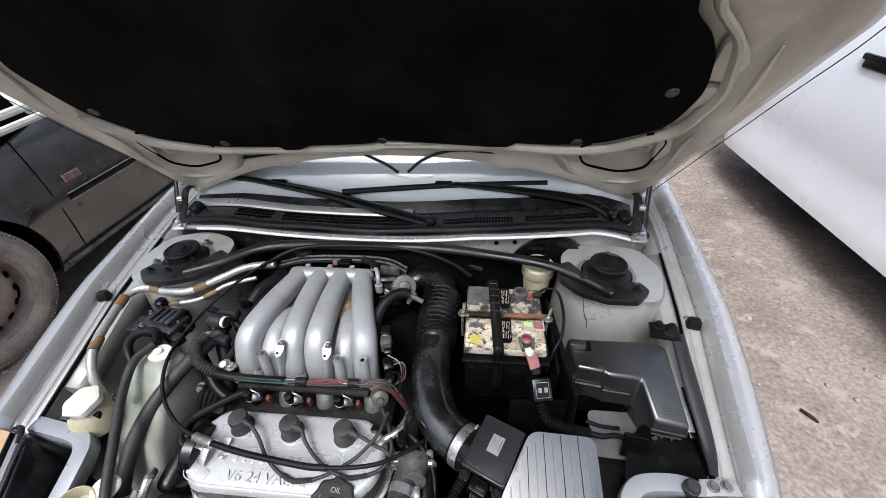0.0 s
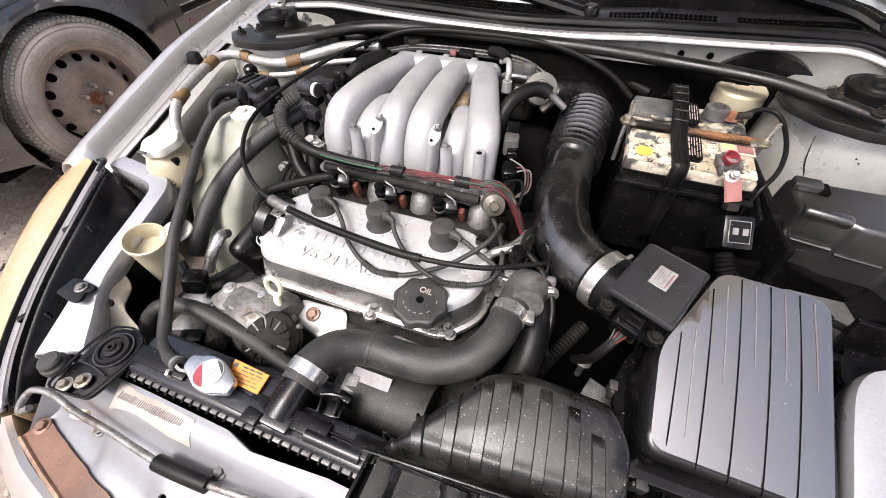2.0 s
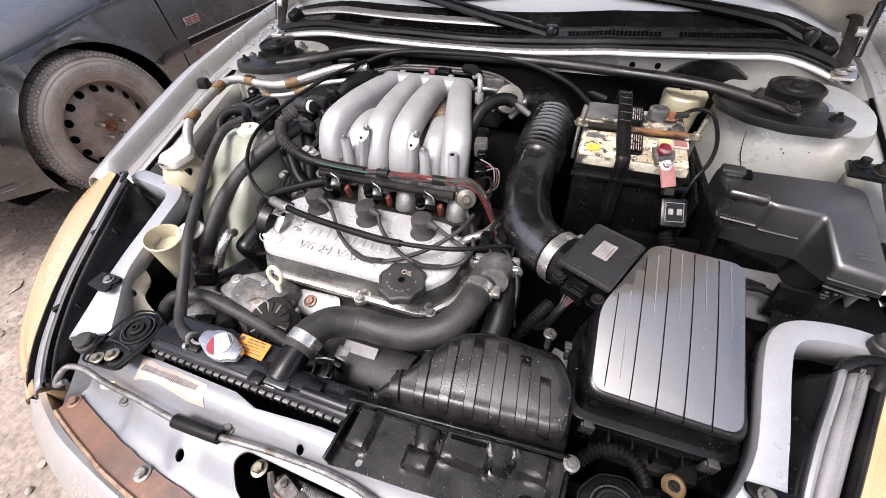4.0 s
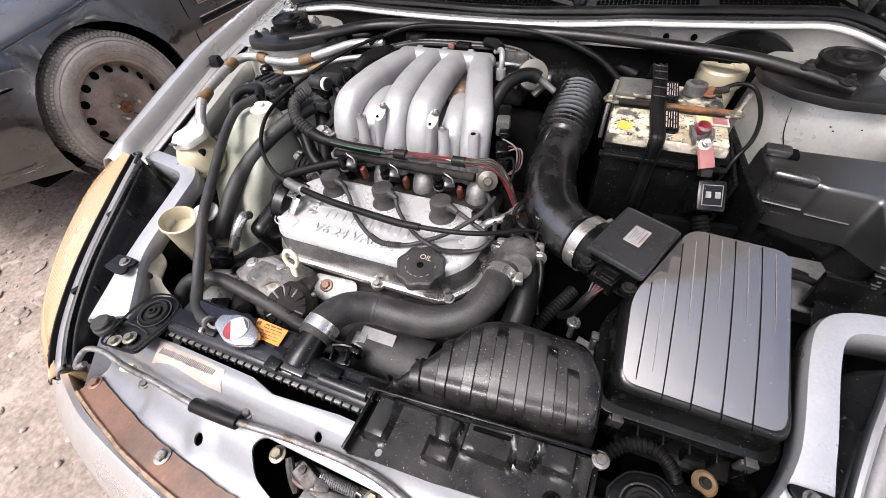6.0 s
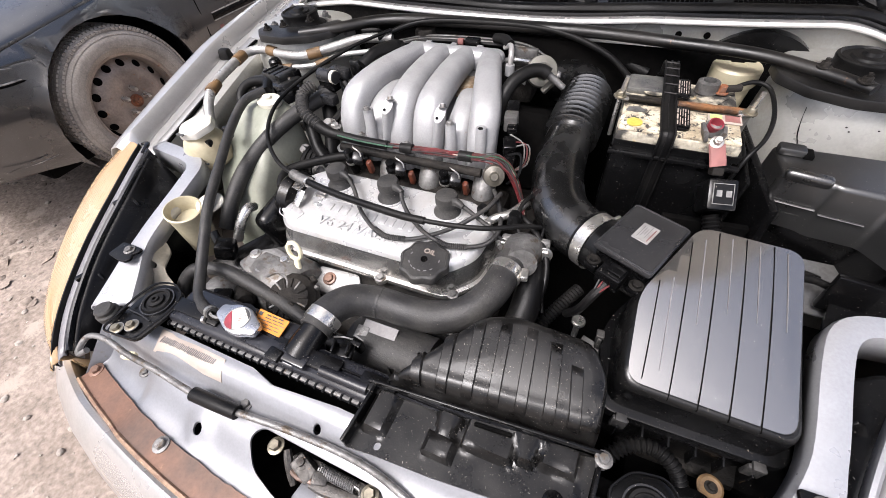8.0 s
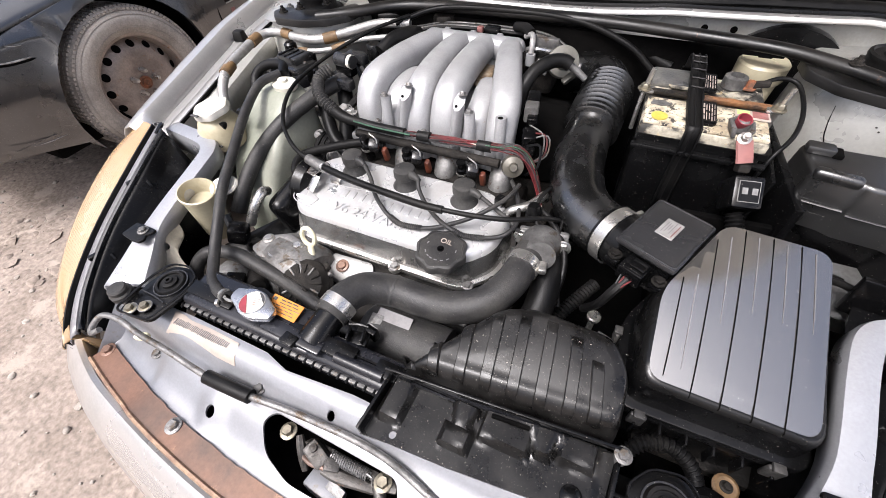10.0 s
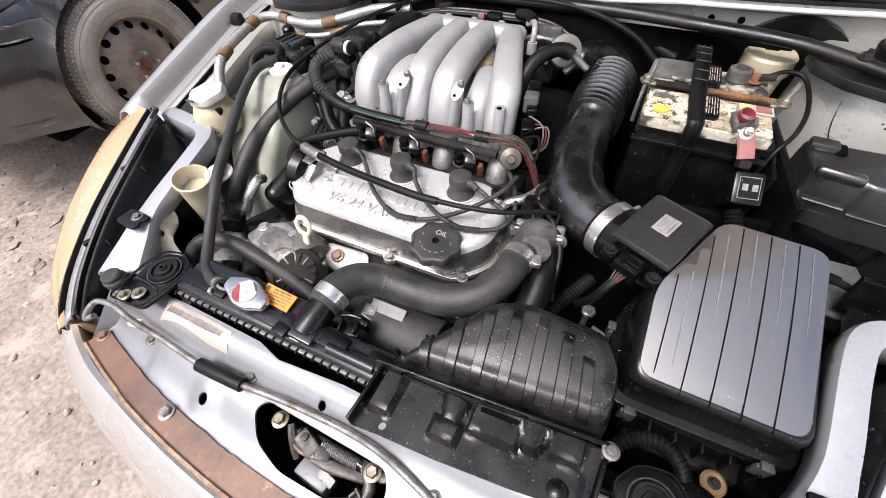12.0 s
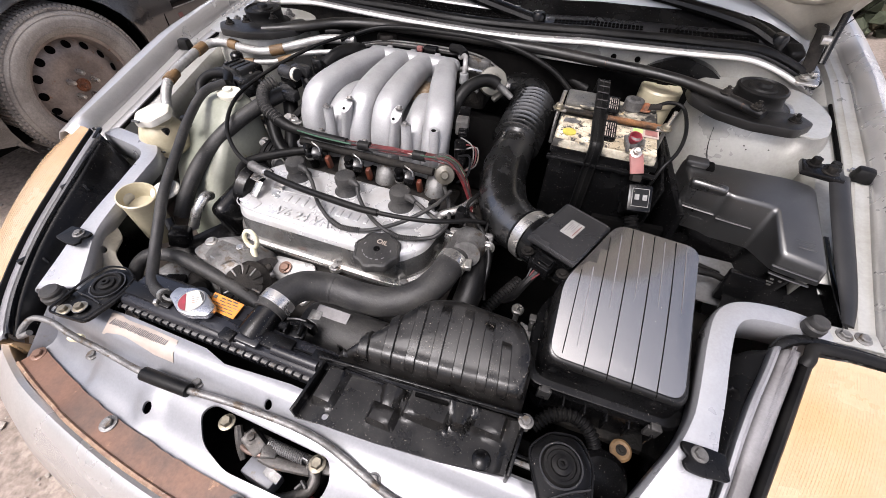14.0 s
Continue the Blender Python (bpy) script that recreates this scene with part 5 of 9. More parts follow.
def hump(k):
    lo = rounded([(0.022, 0.044), (0.276, 0.064), (0.278, 0.13), (0.254, 0.178), (0.15, 0.182), (0.108, 0.165), (0.07, 0.115)], 0.014, 5)
    hi = rounded([(0.070, 0.072), (0.265, 0.088), (0.266, 0.125), (0.246, 0.156), (0.160, 0.160), (0.126, 0.148), (0.10, 0.11)], 0.014, 5)
    z = 0.70 + 0.085 * math.sin(k * math.pi / 2) ** 0.9
    f = 1 - math.cos(k * math.pi / 2)
    return [(a[0] + (b[0] - a[0]) * f, a[1] + (b[1] - a[1]) * f, z + 0.012 * ((b[1] - 0.11) / 0.05) * k) for a, b in zip(lo, hi)]


rings = [hump(k) for k in np.linspace(0, 1, 13)]
mid = Vector([sum(p[i] for p in rings[-1]) / len(rings[-1]) for i in range(3)])
for f in (0.85, 0.65, 0.4, 0.12):
    rings.append([tuple(Vector(p).lerp(mid, 1 - f) + Vector((0, 0, 0.003 * (1 - f * f)))) for p in rings[12]])
bm = skin(rings, closed=True, caps=True)
bmesh.ops.triangulate(bm, faces=bm.faces)
over_hump = BVHTree.FromBMesh(bm)
part("hood_shell", bm, DUSTY, duct)
for x, y0, y1 in ((0.042, 0.053, 0.066), (0.0695, 0.0555, 0.098), (0.100, 0.058, 0.128), (0.130, 0.061, 0.146), (0.160, 0.0635, 0.152), (0.190, 0.0655, 0.154), (0.220, 0.068, 0.146), (0.246, 0.070, 0.128)):
    steps = np.linspace(y0, y1, 18)
    ways = []
    for k, y in enumerate(steps):
        near = [over_hump.ray_cast(Vector((x + d - 0.010 * k / 17, y + e, 1.0)), Vector((0, 0, -1)))[1] for d in (-0.006, 0, 0.006) for e in (-0.006, 0, 0.006)]
        ways.append(sum((n for n in near if n), Vector((0, 0, 0.01))).normalized())
    rows = []
    for k, (y, way) in enumerate(zip(steps, ways)):
        k = k / 17
        lift = 0.0042 * min(1.0, k * 16) * min(1.0, (1 - k) * 9)
        row = []
        for d, h in ((-0.0068, -0.002), (-0.0064, 0.8), (-0.0056, 1.0), (0.0, 1.0), (0.0056, 1.0), (0.0064, 0.8), (0.0068, -0.002)):
            px = x + d - 0.010 * k
            hit = over_hump.ray_cast(Vector((px, y, 1.0)), Vector((0, 0, -1)))[0] or Vector((px, y, 0.752))
            row.append(tuple(hit + way * (lift * h if h > 0 else h)))
        rows.append(row)
    part("raised_rib", skin(rows), DUSTY, duct)
part("push_pin", lathe([(0, 0), (0.011, 0), (0.011, 0.003), (0.006, 0.007), (0, 0.0075)], (0.244, 0.004, 0.737), seg=16), PLASTIC, duct)

# ---- air filter box ----
air = thing("air_filter_box", (0.38, 0.24, 0.60), "black plastic air filter box with ribbed faded grey lid", "air filter box")


def crown(y, x=0.36):
    """Rise of the lid's top, bowed towards the engine and falling off towards the fender."""
    return 0.41 * (y - 0.144) - 0.44 * (y - 0.144) ** 2 + 0.002 - 0.30 * max(0.0, x - 0.28) ** 2


def shell(lo, hi, r, z0, z1, dz, power=0.75, n=11, pull=0.9):
    """Rings of a rounded lid between a lower and an upper outline."""
    a, b = rounded(lo, r, 5), rounded(hi, r * 0.8, 5)
    rows = []
    for k in np.linspace(0, 1, n):
        f, z = k ** 2.2 * pull + 0.1 * k, z0 + (z1 - z0) * math.sin(k * math.pi / 2) ** power
        rows.append([(p[0] + (q[0] - p[0]) * f, p[1] + (q[1] - p[1]) * f, z + dz(q[1], q[0]) * k) for p, q in zip(a, b)])
    return rows


lid_rows = shell([(0.280, 0.136), (0.462, 0.136), (0.462, 0.354), (0.334, 0.354), (0.276, 0.245)], [(0.290, 0.144), (0.454, 0.144), (0.454, 0.347), (0.341, 0.347), (0.286, 0.240)], 0.022, 0.705, 0.768, crown, power=0.35)
part("skirt", skin(lid_rows[:5], closed=True), PLASTIC, air)
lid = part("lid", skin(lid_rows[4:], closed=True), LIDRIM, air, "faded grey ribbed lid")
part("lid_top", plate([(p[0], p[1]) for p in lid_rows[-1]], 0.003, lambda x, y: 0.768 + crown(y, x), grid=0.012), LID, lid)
for i, (x, y0, y1) in enumerate(((0.305, 0.150, 0.262), (0.334, 0.146, 0.322), (0.363, 0.145, 0.344), (0.393, 0.145, 0.344), (0.4225, 0.145, 0.344))):
    # Raised near-black lines draw the shade of the lid's grooves.
    part("groove", tube([(x, 0.1375, 0.735), (x, 0.1385, 0.758), (x, y0 + 0.004, 0.7684 + crown(y0 + 0.004, x)), (x, (y0 + y1) / 2, 0.7688 + crown((y0 + y1) / 2, x)), (x, y1, 0.7686 + crown(y1, x))], 0.0006, 6, 4), PIT, lid)
    end = y1 - 0.004 + 0.012 * (i < 2)
    part("ridge", tube([(x + 0.0145, end, 0.7686 + crown(end, x + 0.0145)), (x + 0.0150, y1 - 0.06, 0.7686 + crown(y1 - 0.06, x + 0.015)), (x + 0.0155, y1 - 0.10, 0.7682 + crown(y1 - 0.10, x + 0.0155))], [0.0007, 0.0006, 0.0003], 6, 5), TRIM, lid)
rim = [(0.268, 0.124), (0.474, 0.126), (0.474, 0.364), (0.326, 0.364), (0.264, 0.245)]
part("rim", plate(rounded(rim, 0.03, 5), 0.014, 0.718, lip=0.003), PLASTIC, air)
part("base", skin([[(x, y, z) for x, y in rounded([(0.276 + d, 0.130 + d), (0.466 - d, 0.132 + d), (0.466 - d, 0.356 - d), (0.330 + d, 0.356 - d), (0.272 + d, 0.245)], 0.03, 5)] for d, z in ((0.02, 0.56), (0.008, 0.64), (0.0, 0.705))], closed=True, caps=True), PLASTIC, air)
for i in range(6):
    x = 0.30 + i * 0.028
    part("fin", box((0.003, 0.012, 0.03), (x, 0.120, 0.690), bev=0.0008, seg=1), PLASTIC, air)
for p, a in (((0.300, 0.120, 0.708), 0), ((0.438, 0.120, 0.708), 0), ((0.262, 0.22, 0.712), -88)):
    part("clip", merge(box((0.018, 0.006, 0.024), p, (0, 0, a), 0.002), box((0.012, 0.010, 0.005), (p[0], p[1], p[2] + 0.013), (0, 0, a), 0.001)), HOSE, air, "grey spring clip")

# ---- air flow meter ----
E1, E2 = Vector((0.42, 0.907, 0)).normalized(), Vector((0.907, -0.42, 0)).normalized()
MAF = Matrix(((E2.x, E1.x, 0, 0.278), (E2.y, E1.y, 0, 0.316), (0, 0, 1, 0.79), (0, 0, 0, 1)))
maf = thing("air_flow_meter", (0.278, 0.316, 0.75), "square black air flow meter with printed plate and plug", "air flow meter")
part("housing", moved(box((0.072, 0.092, 0.056), (0, 0, 0), bev=0.006), MAF), PLASTIC, maf)
part("lid", moved(box((0.078, 0.104, 0.010), (0, 0, 0.031), bev=0.004), MAF), PLASTIC_GREY, maf)
plate_ = part("name_plate", moved(box((0.022, 0.034, 0.001), (0.0, 0.006, 0.0367), bev=0.0003, seg=1), MAF), SILVERTAPE, maf, "silver printed plate")
for k in range(4):
    part("print_line", moved(box((0.0009, 0.024 - 0.006 * (k % 3), 0.0004), (-0.0065 + 0.0030 * k, 0.006 + 0.001 * k, 0.0373), bev=0), MAF), TRIM, plate_)
part("red_line", moved(box((0.0014, 0.026, 0.0004), (0.0075, 0.006, 0.0373), bev=0), MAF), PINK, plate_)
part("lid_rim", moved(tube([(x, y, 0.0362) for x, y in rounded([(-0.036, -0.049), (0.036, -0.049), (0.036, 0.049), (-0.036, 0.049)], 0.006)] + [(-0.036, -0.043, 0.0362)], 0.0012, 6, 1), MAF), PLASTIC_GREY, maf)
for x in (-0.030, 0.030):
    part("screw", moved(bolt((x, -0.056, 0.012), 0.006), MAF), GRIME, maf)
    part("ear", moved(box((0.018, 0.02, 0.010), (x, -0.054, 0.005), bev=0.003), MAF), PLASTIC, maf)
plug = part("plug", moved(merge(box((0.032, 0.026, 0.022), (0.0, -0.062, 0.010), bev=0.003), box((0.020, 0.016, 0.008), (0.004, -0.062, 0.023), bev=0.002)), MAF), PLASTIC, maf)
part("cable", tube([tuple(MAF @ Vector(p)) for p in ((0, -0.072, 0.004), (-0.004, -0.09, -0.010), (-0.012, -0.098, -0.04), (-0.03, -0.09, -0.08))], 0.006, 8), RUBBER, maf)
for k in range(4):
    part("wire", tube([tuple(MAF @ Vector(p)) for p in ((-0.008 + 0.005 * k, -0.073, 0.008), (-0.006 + 0.003 * k, -0.083, 0.003), (-0.004, -0.094, -0.016))], 0.0011, 5), WIRE_R if k % 2 else INK, maf)

# ---- intake tube ----
tb = thing("intake_tube", (0.15, 0.5, 0.72), "glossy black rubber intake tube with corrugated bellows", "intake tube")
GLOSSY = surface("glossy_rubber", (0.004, 0.004, 0.004), (0.007, 0.007, 0.007), 0.25, 0, 200, 20, bump=0.012, spread=0.1, specular=0.9, dust=0.25, ior=1.8)
part("elbow", tube([(0.060, 0.770, 0.79), (0.10, 0.772, 0.800), (0.132, 0.748, 0.803), (0.146, 0.712, 0.803), (0.148, 0.690, 0.802)], [0.038, 0.041, 0.043, 0.043, 0.042], 24), GLOSSY, tb)
part("bellows", tube([(0.148, 0.700, 0.802), (0.147, 0.655, 0.799), (0.145, 0.61, 0.795), (0.142, 0.570, 0.789)], 0.0425, 36, 6, ribs=(0.0128, 0.0075)), GLOSSY, tb)
part("pipe", tube([(0.142, 0.580, 0.790), (0.141, 0.535, 0.783), (0.142, 0.50, 0.777), (0.148, 0.455, 0.770), (0.164, 0.405, 0.764), (0.193, 0.368, 0.764), (0.226, 0.340, 0.770)], [0.040, 0.042, 0.043, 0.043, 0.043, 0.042, 0.040], 28, 8), GLOSSY, tb)
ax = Vector((0.80, -0.58, 0.10)).normalized()
turn = ax.to_track_quat("Z", "Y").to_euler()
ang = tuple(math.degrees(a) for a in turn)
part("clamp", lathe([(0.041, -0.009), (0.0425, -0.009), (0.0425, 0.009), (0.041, 0.009), (0.041, -0.009)], (0.226, 0.339, 0.774), ang, seg=32), STEEL, tb, "shiny steel hose clamp")
part("clamp_screw", box((0.012, 0.006, 0.006), (0.246, 0.361, 0.806), (0, 0, 50), 0.002), STEEL, tb)
part("clamp_lip", lathe([(0.0415, -0.0125), (0.0432, -0.0125), (0.0432, -0.0095), (0.0415, -0.0095), (0.0415, -0.0125)], (0.226, 0.339, 0.774), ang, seg=32), PLASTIC, tb)
part("meter_collar", lathe([(0, -0.012), (0.039, -0.012), (0.039, 0.02), (0, 0.02)], (0.242, 0.328, 0.777), ang, seg=28), PLASTIC, tb)

# ---- battery ----
bat = thing("battery", (0.30, 0.60, 0.64), "dirty car battery with corroded top in a black tray box", "battery")
part("case", box((0.168, 0.186, 0.15), (0.300, 0.592, 0.762), bev=0.006, top=(1.0, 1.0)), PLASTIC, bat)
part("tray_wall", box((0.006, 0.215, 0.22), (0.408, 0.600, 0.700), (0, 3, 0), 0.002), PLASTIC, bat)
part("tray_side", box((0.012, 0.24, 0.22), (0.436, 0.560, 0.700), (0, -4, 6), 0.003), PLASTIC, bat)
part("tray_front", box((0.12, 0.012, 0.20), (0.375, 0.452, 0.66), (0, 0, 4), 0.003), PIT, bat)
btop = part("top_cover", box((0.170, 0.187, 0.024), (0.300, 0.592, 0.848), bev=0.004), BATT, bat, "crusted grey-cream top cover")
part("front_ledge", box((0.166, 0.078, 0.006), (0.300, 0.541, 0.862), (0, 0, 0), 0.003), BATTCREAM, btop)
part("cell_strip", box((0.074, 0.056, 0.012), (0.253, 0.652, 0.864), (0, 0, 0), 0.004), surface("battery_grey", (0.06, 0.06, 0.06), (0.14, 0.135, 0.12), 0.35, 0, 150, 25, bump=0.2, spread=0.2), btop)
part("eye", lathe([(0, 0), (0.0115, 0), (0.0115, 0.002), (0, 0.003)], (0.238, 0.520, 0.865), seg=20), YELLOW, btop)
part("rim_lip", plate(rounded([(0.2135, 0.4965), (0.3905, 0.4965), (0.3905, 0.6885), (0.2135, 0.6885)], 0.004), 0.010, 0.846, [rounded([(0.218, 0.501), (0.386, 0.501), (0.386, 0.684), (0.218, 0.684)], 0.004)]), PLASTIC, bat)
part("hold_lip", box((0.182, 0.010, 0.008), (0.302, 0.496, 0.826), (0, 0, 0), 0.002), PLASTIC, bat)
for y0, hh in ((0.645, 0.062), (0.546, 0.066)):
    st = part("vent_plate", plate(rounded([(0.292, y0 - hh / 2 + 0.004), (0.297, y0 - hh / 2), (0.309, y0 - hh / 2), (0.314, y0 - hh / 2 + 0.005), (0.314, y0 + hh / 2), (0.292, y0 + hh / 2)], 0.002), 0.005, 0.8705, lip=0.0012), PLASTIC, btop, "black vent plate with pale print")
    for k, (w, cuts) in enumerate(((0.0022, 3), (0.0010, 2), (0.0010, 2), (0.0012, 4), (0.0008, 3))):
        for c in range(cuts):
            run = (hh - 0.014) / cuts
            part("print_bar", box((w, run * (0.86 if (k + c) % 2 else 0.68), 0.0005), (0.2962 + 0.0036 * k, y0 - (hh - 0.014) / 2 + run * (c + 0.5), 0.8709), bev=0), LABEL, st)
for k, (x, y, w, d) in enumerate(((0.345, 0.640, 0.055, 0.050), (0.262, 0.622, 0.040, 0.012), (0.236, 0.560, 0.030, 0.016))):
    part("crust_patch", plate(rounded([(x + w / 2 * math.cos(a) * (1 + 0.25 * math.sin(3 * a + k)), y + d / 2 * math.sin(a) * (1 + 0.2 * math.cos(5 * a))) for a in np.linspace(0, 2 * math.pi, 14, endpoint=False)], 0.002), 0.002, 0.8625 if k == 0 else 0.8665, grid=0.006), BATT if k != 2 else DULL, btop)
gl = part("grade_sticker", box((0.045, 0.024, 0.001), (0.362, 0.563, 0.8664), bev=0, seg=1), LABEL, btop, "green, red and white sticker")
part("green_field", box((0.016, 0.012, 0.0005), (0.350, 0.567, 0.8672), bev=0), surface("label_green", (0.38, 0.60, 0.18), None, 0.5, bump=0), gl)
part("red_field", box((0.020, 0.018, 0.0005), (0.372, 0.565, 0.8672), bev=0), PINK, gl)
part("post", lathe([(0, 0), (0.012, 0), (0.011, 0.012), (0, 0.012)], (0.342, 0.516, 0.866), seg=16), DULL, bat)
pos = part("positive_clamp", lathe([(0.008, 0), (0.0125, 0), (0.012, 0.014), (0.008, 0.016), (0.008, 0)], (0.342, 0.516, 0.868), seg=20), DULL, bat, "grey positive terminal clamp with red boot")
part("clamp_arm", tube([(0.351, 0.494, 0.864), (0.353, 0.488, 0.859), (0.357, 0.480, 0.850), (0.360, 0.474, 0.842)], 0.0115, 10, 5, flat=0.30, square=0.7), PINK, pos, "faded pink metal strip")
part("clamp_body", merge(box((0.006, 0.028, 0.018), (0.332, 0.508, 0.872), (0, -18, 8), 0.002), box((0.006, 0.026, 0.016), (0.354, 0.508, 0.872), (0, 18, -4), 0.002)), DULL, pos)
part("red_boot", lathe([(0, 0.001), (0.006, 0), (0.0085, 0.004), (0.0100, 0.016), (0.0088, 0.016), (0.0074, 0.005), (0, 0.004)], (0.339, 0.514, 0.873), (22, 10, 0), seg=24), RED, pos, "open faded red terminal boot")
part("clamp_nut", merge(bolt((0.349, 0.494, 0.867), 0.006, (35, 0, 0), h=0.008), lathe([(0, 0), (0.0035, 0), (0.0035, 0.013), (0, 0.013)], (0.349, 0.494, 0.867), (35, 0, 0), seg=8)), STEEL, pos)
neg = part("negative_clamp", lathe([(0.010, 0), (0.018, 0), (0.017, 0.016), (0.010, 0.018), (0.010, 0)], (0.338, 0.655, 0.864), seg=18), DULL, bat)
part("clamp_nut", bolt((0.360, 0.650, 0.866), 0.007, h=0.012), HUBRUST, neg)
hold = thing("battery_hold_down", (0.30, 0.595, 0.87), "rusty steel hold-down bar across the battery", "hold-down bar")
part("bar", skin([[(x, 0.588 + d, 0.872 + h) for d, h in ((-0.0065, -0.006), (-0.006, 0.000), (0, 0.001), (0.006, 0.000), (0.0065, -0.006))] for x in np.linspace(0.296, 0.392, 8)]), surface("rust_orange", (0.25, 0.115, 0.045), (0.07, 0.04, 0.025), 0.6, 0.1, 180, 22, bump=0.4, spread=0.25, wear=(0.16, 0.15, 0.14), wear_at=0.6), hold, "rusted end", solid=0.002)
part("bar", skin([[(x, 0.588 + d, 0.872 + h) for d, h in ((-0.0065, -0.006), (-0.006, 0.000), (0, 0.001), (0.006, 0.000), (0.0065, -0.006))] for x in np.linspace(0.218, 0.2955, 8)]), surface("black_steel_bar", (0.02, 0.018, 0.016), (0.05, 0.036, 0.026), 0.45, 0.3, 180, 22, bump=0.3, spread=0.2), hold, "dark painted end", solid=0.002)
for x, y in ((0.208, 0.585), (0.393, 0.580)):
    part("stud", tube([(x, y, 0.80), (x, y, 0.86), (x + 0.004, y, 0.905)], 0.0035, 8, 3), STEEL, hold)
    part("nut", bolt((x, y, 0.872), 0.007, h=0.009), BOLT, hold)
    part("lug", box((0.022, 0.020, 0.005), (x + (0.004 if x < 0.3 else -0.004), y + 0.004, 0.870), (0, 0, 0), 0.002), STEEL, hold)
strap = thing("battery_strap", (0.293, 0.6, 0.85), "black rubber strap standing in a loop round the battery", "strap")
part("band", skin([[(0.275 - 0.075 * (y - 0.5), y, z), (0.297 - 0.075 * (y - 0.5), y, z)] for k, (y, z) in enumerate(glide([(0.494, 0.72), (0.494, 0.80), (0.494, 0.862), (0.515, 0.870), (0.56, 0.876), (0.60, 0.890), (0.635, 0.900), (0.658, 0.903), (0.672, 0.897), (0.680, 0.876), (0.700, 0.862), (0.710, 0.80)], 4))]), RUBBER, strap, solid=0.003)
for off in (-0.0095, 0.0, 0.0095):
    part("ridge", tube([(0.286 + off - 0.075 * (y - 0.5), y, z) for y, z in ((0.492, 0.72), (0.492, 0.80), (0.4925, 0.862), (0.515, 0.8715), (0.56, 0.8775), (0.60, 0.8915), (0.635, 0.9015), (0.658, 0.9045), (0.671, 0.899))], 0.0012, 6, 4), RUBBER, strap)
for y, z in ((0.585, 0.8862), (0.602, 0.8925), (0.619, 0.8985), (0.636, 0.9025), (0.652, 0.9045)):
    part("cross_bar", box((0.020, 0.0022, 0.0024), (0.286 - 0.075 * (y - 0.5), y, z), (18, 0, -4), 0.0006, seg=1), HOSE, strap)
boxm = thing("fusible_link_box", (0.372, 0.455, 0.80), "small black fuse holder with white marked square", "fuse holder")
part("body", box((0.038, 0.045, 0.05), (0.370, 0.452, 0.805), (40, 0, 10), 0.004), PLASTIC, boxm)
part("mark", box((0.027, 0.030, 0.001), (0.3728, 0.4359, 0.8248), (40, 0, 10), bev=0.0003, seg=1), DULL, boxm)
part("mark_field", box((0.0245, 0.0275, 0.001), (0.3729, 0.4355, 0.8253), (40, 0, 10), bev=0.0003, seg=1), PLASTIC, boxm)
for dx in (-0.006, 0.006):
    part("symbol", box((0.007, 0.009, 0.0008), (0.3731 + dx, 0.4349 + 0.17 * dx, 0.8264), (40, 0, 10), bev=0), DULL, boxm)
part("lead", box((0.016, 0.018, 0.012), (0.361, 0.474, 0.834), (-30, 0, 10), 0.003), GRIME, boxm)
part("loom", tube([(0.372, 0.435, 0.785), (0.385, 0.412, 0.765), (0.42, 0.40, 0.755), (0.47, 0.395, 0.75)], 0.011, 12, 6, ribs=(0.006, 0.0015)), RUBBER, boxm)
cab = thing("battery_cable", (0.40, 0.64, 0.86), "thin black earth cable curving round the battery", "cable")
part("cable_end", box((0.026, 0.010, 0.010), (0.374, 0.652, 0.874), (0, -8, 8), 0.003), GRIME, cab)
part("cable", tube([(0.372, 0.652, 0.874), (0.40, 0.668, 0.880), (0.425, 0.660, 0.876), (0.432, 0.605, 0.862), (0.424, 0.560, 0.846), (0.405, 0.530, 0.825), (0.394, 0.515, 0.78)], 0.0034, 10), RUBBER, cab)

# ---- brake booster and fluid ----
boo = thing("brake_booster", (0.43, 0.85, 0.78), "large round black brake booster on the firewall", "brake booster")
part("drum", lathe([(0, -0.06), (0.07, -0.06), (0.112, -0.045), (0.120, -0.02), (0.120, 0.03), (0, 0.04)], (0.43, 0.868, 0.778), (90, 0, 0), seg=40), PLASTIC, boo)
res = thing("brake_fluid_reservoir", (0.39, 0.78, 0.80), "cream brake fluid reservoir with round yellowed cap", "fluid reservoir")
part("bottle", lathe([(0, -0.05), (0.033, -0.05), (0.036, -0.01), (0.036, 0.012), (0, 0.012)], (0.395, 0.786, 0.832), seg=28), CREAM, res)
part("lid", lathe([(0, -0.012), (0.040, -0.012), (0.0415, -0.009), (0.0415, 0.016), (0.038, 0.020), (0.016, 0.020), (0.015, 0.018), (0, 0.018)], (0.395, 0.786, 0.840), seg=32), CREAM, res)

# ---- strut brace ----
TOWER_STEEL = surface("dusty_black_steel", (0.006, 0.0058, 0.0056), (0.016, 0.015, 0.014), 0.4, 0.1, 200, 12, bump=0.1, spread=0.15)
br = thing("strut_brace", (0, 0.72, 0.90), "worn black strut brace bar between the strut towers", "strut brace")
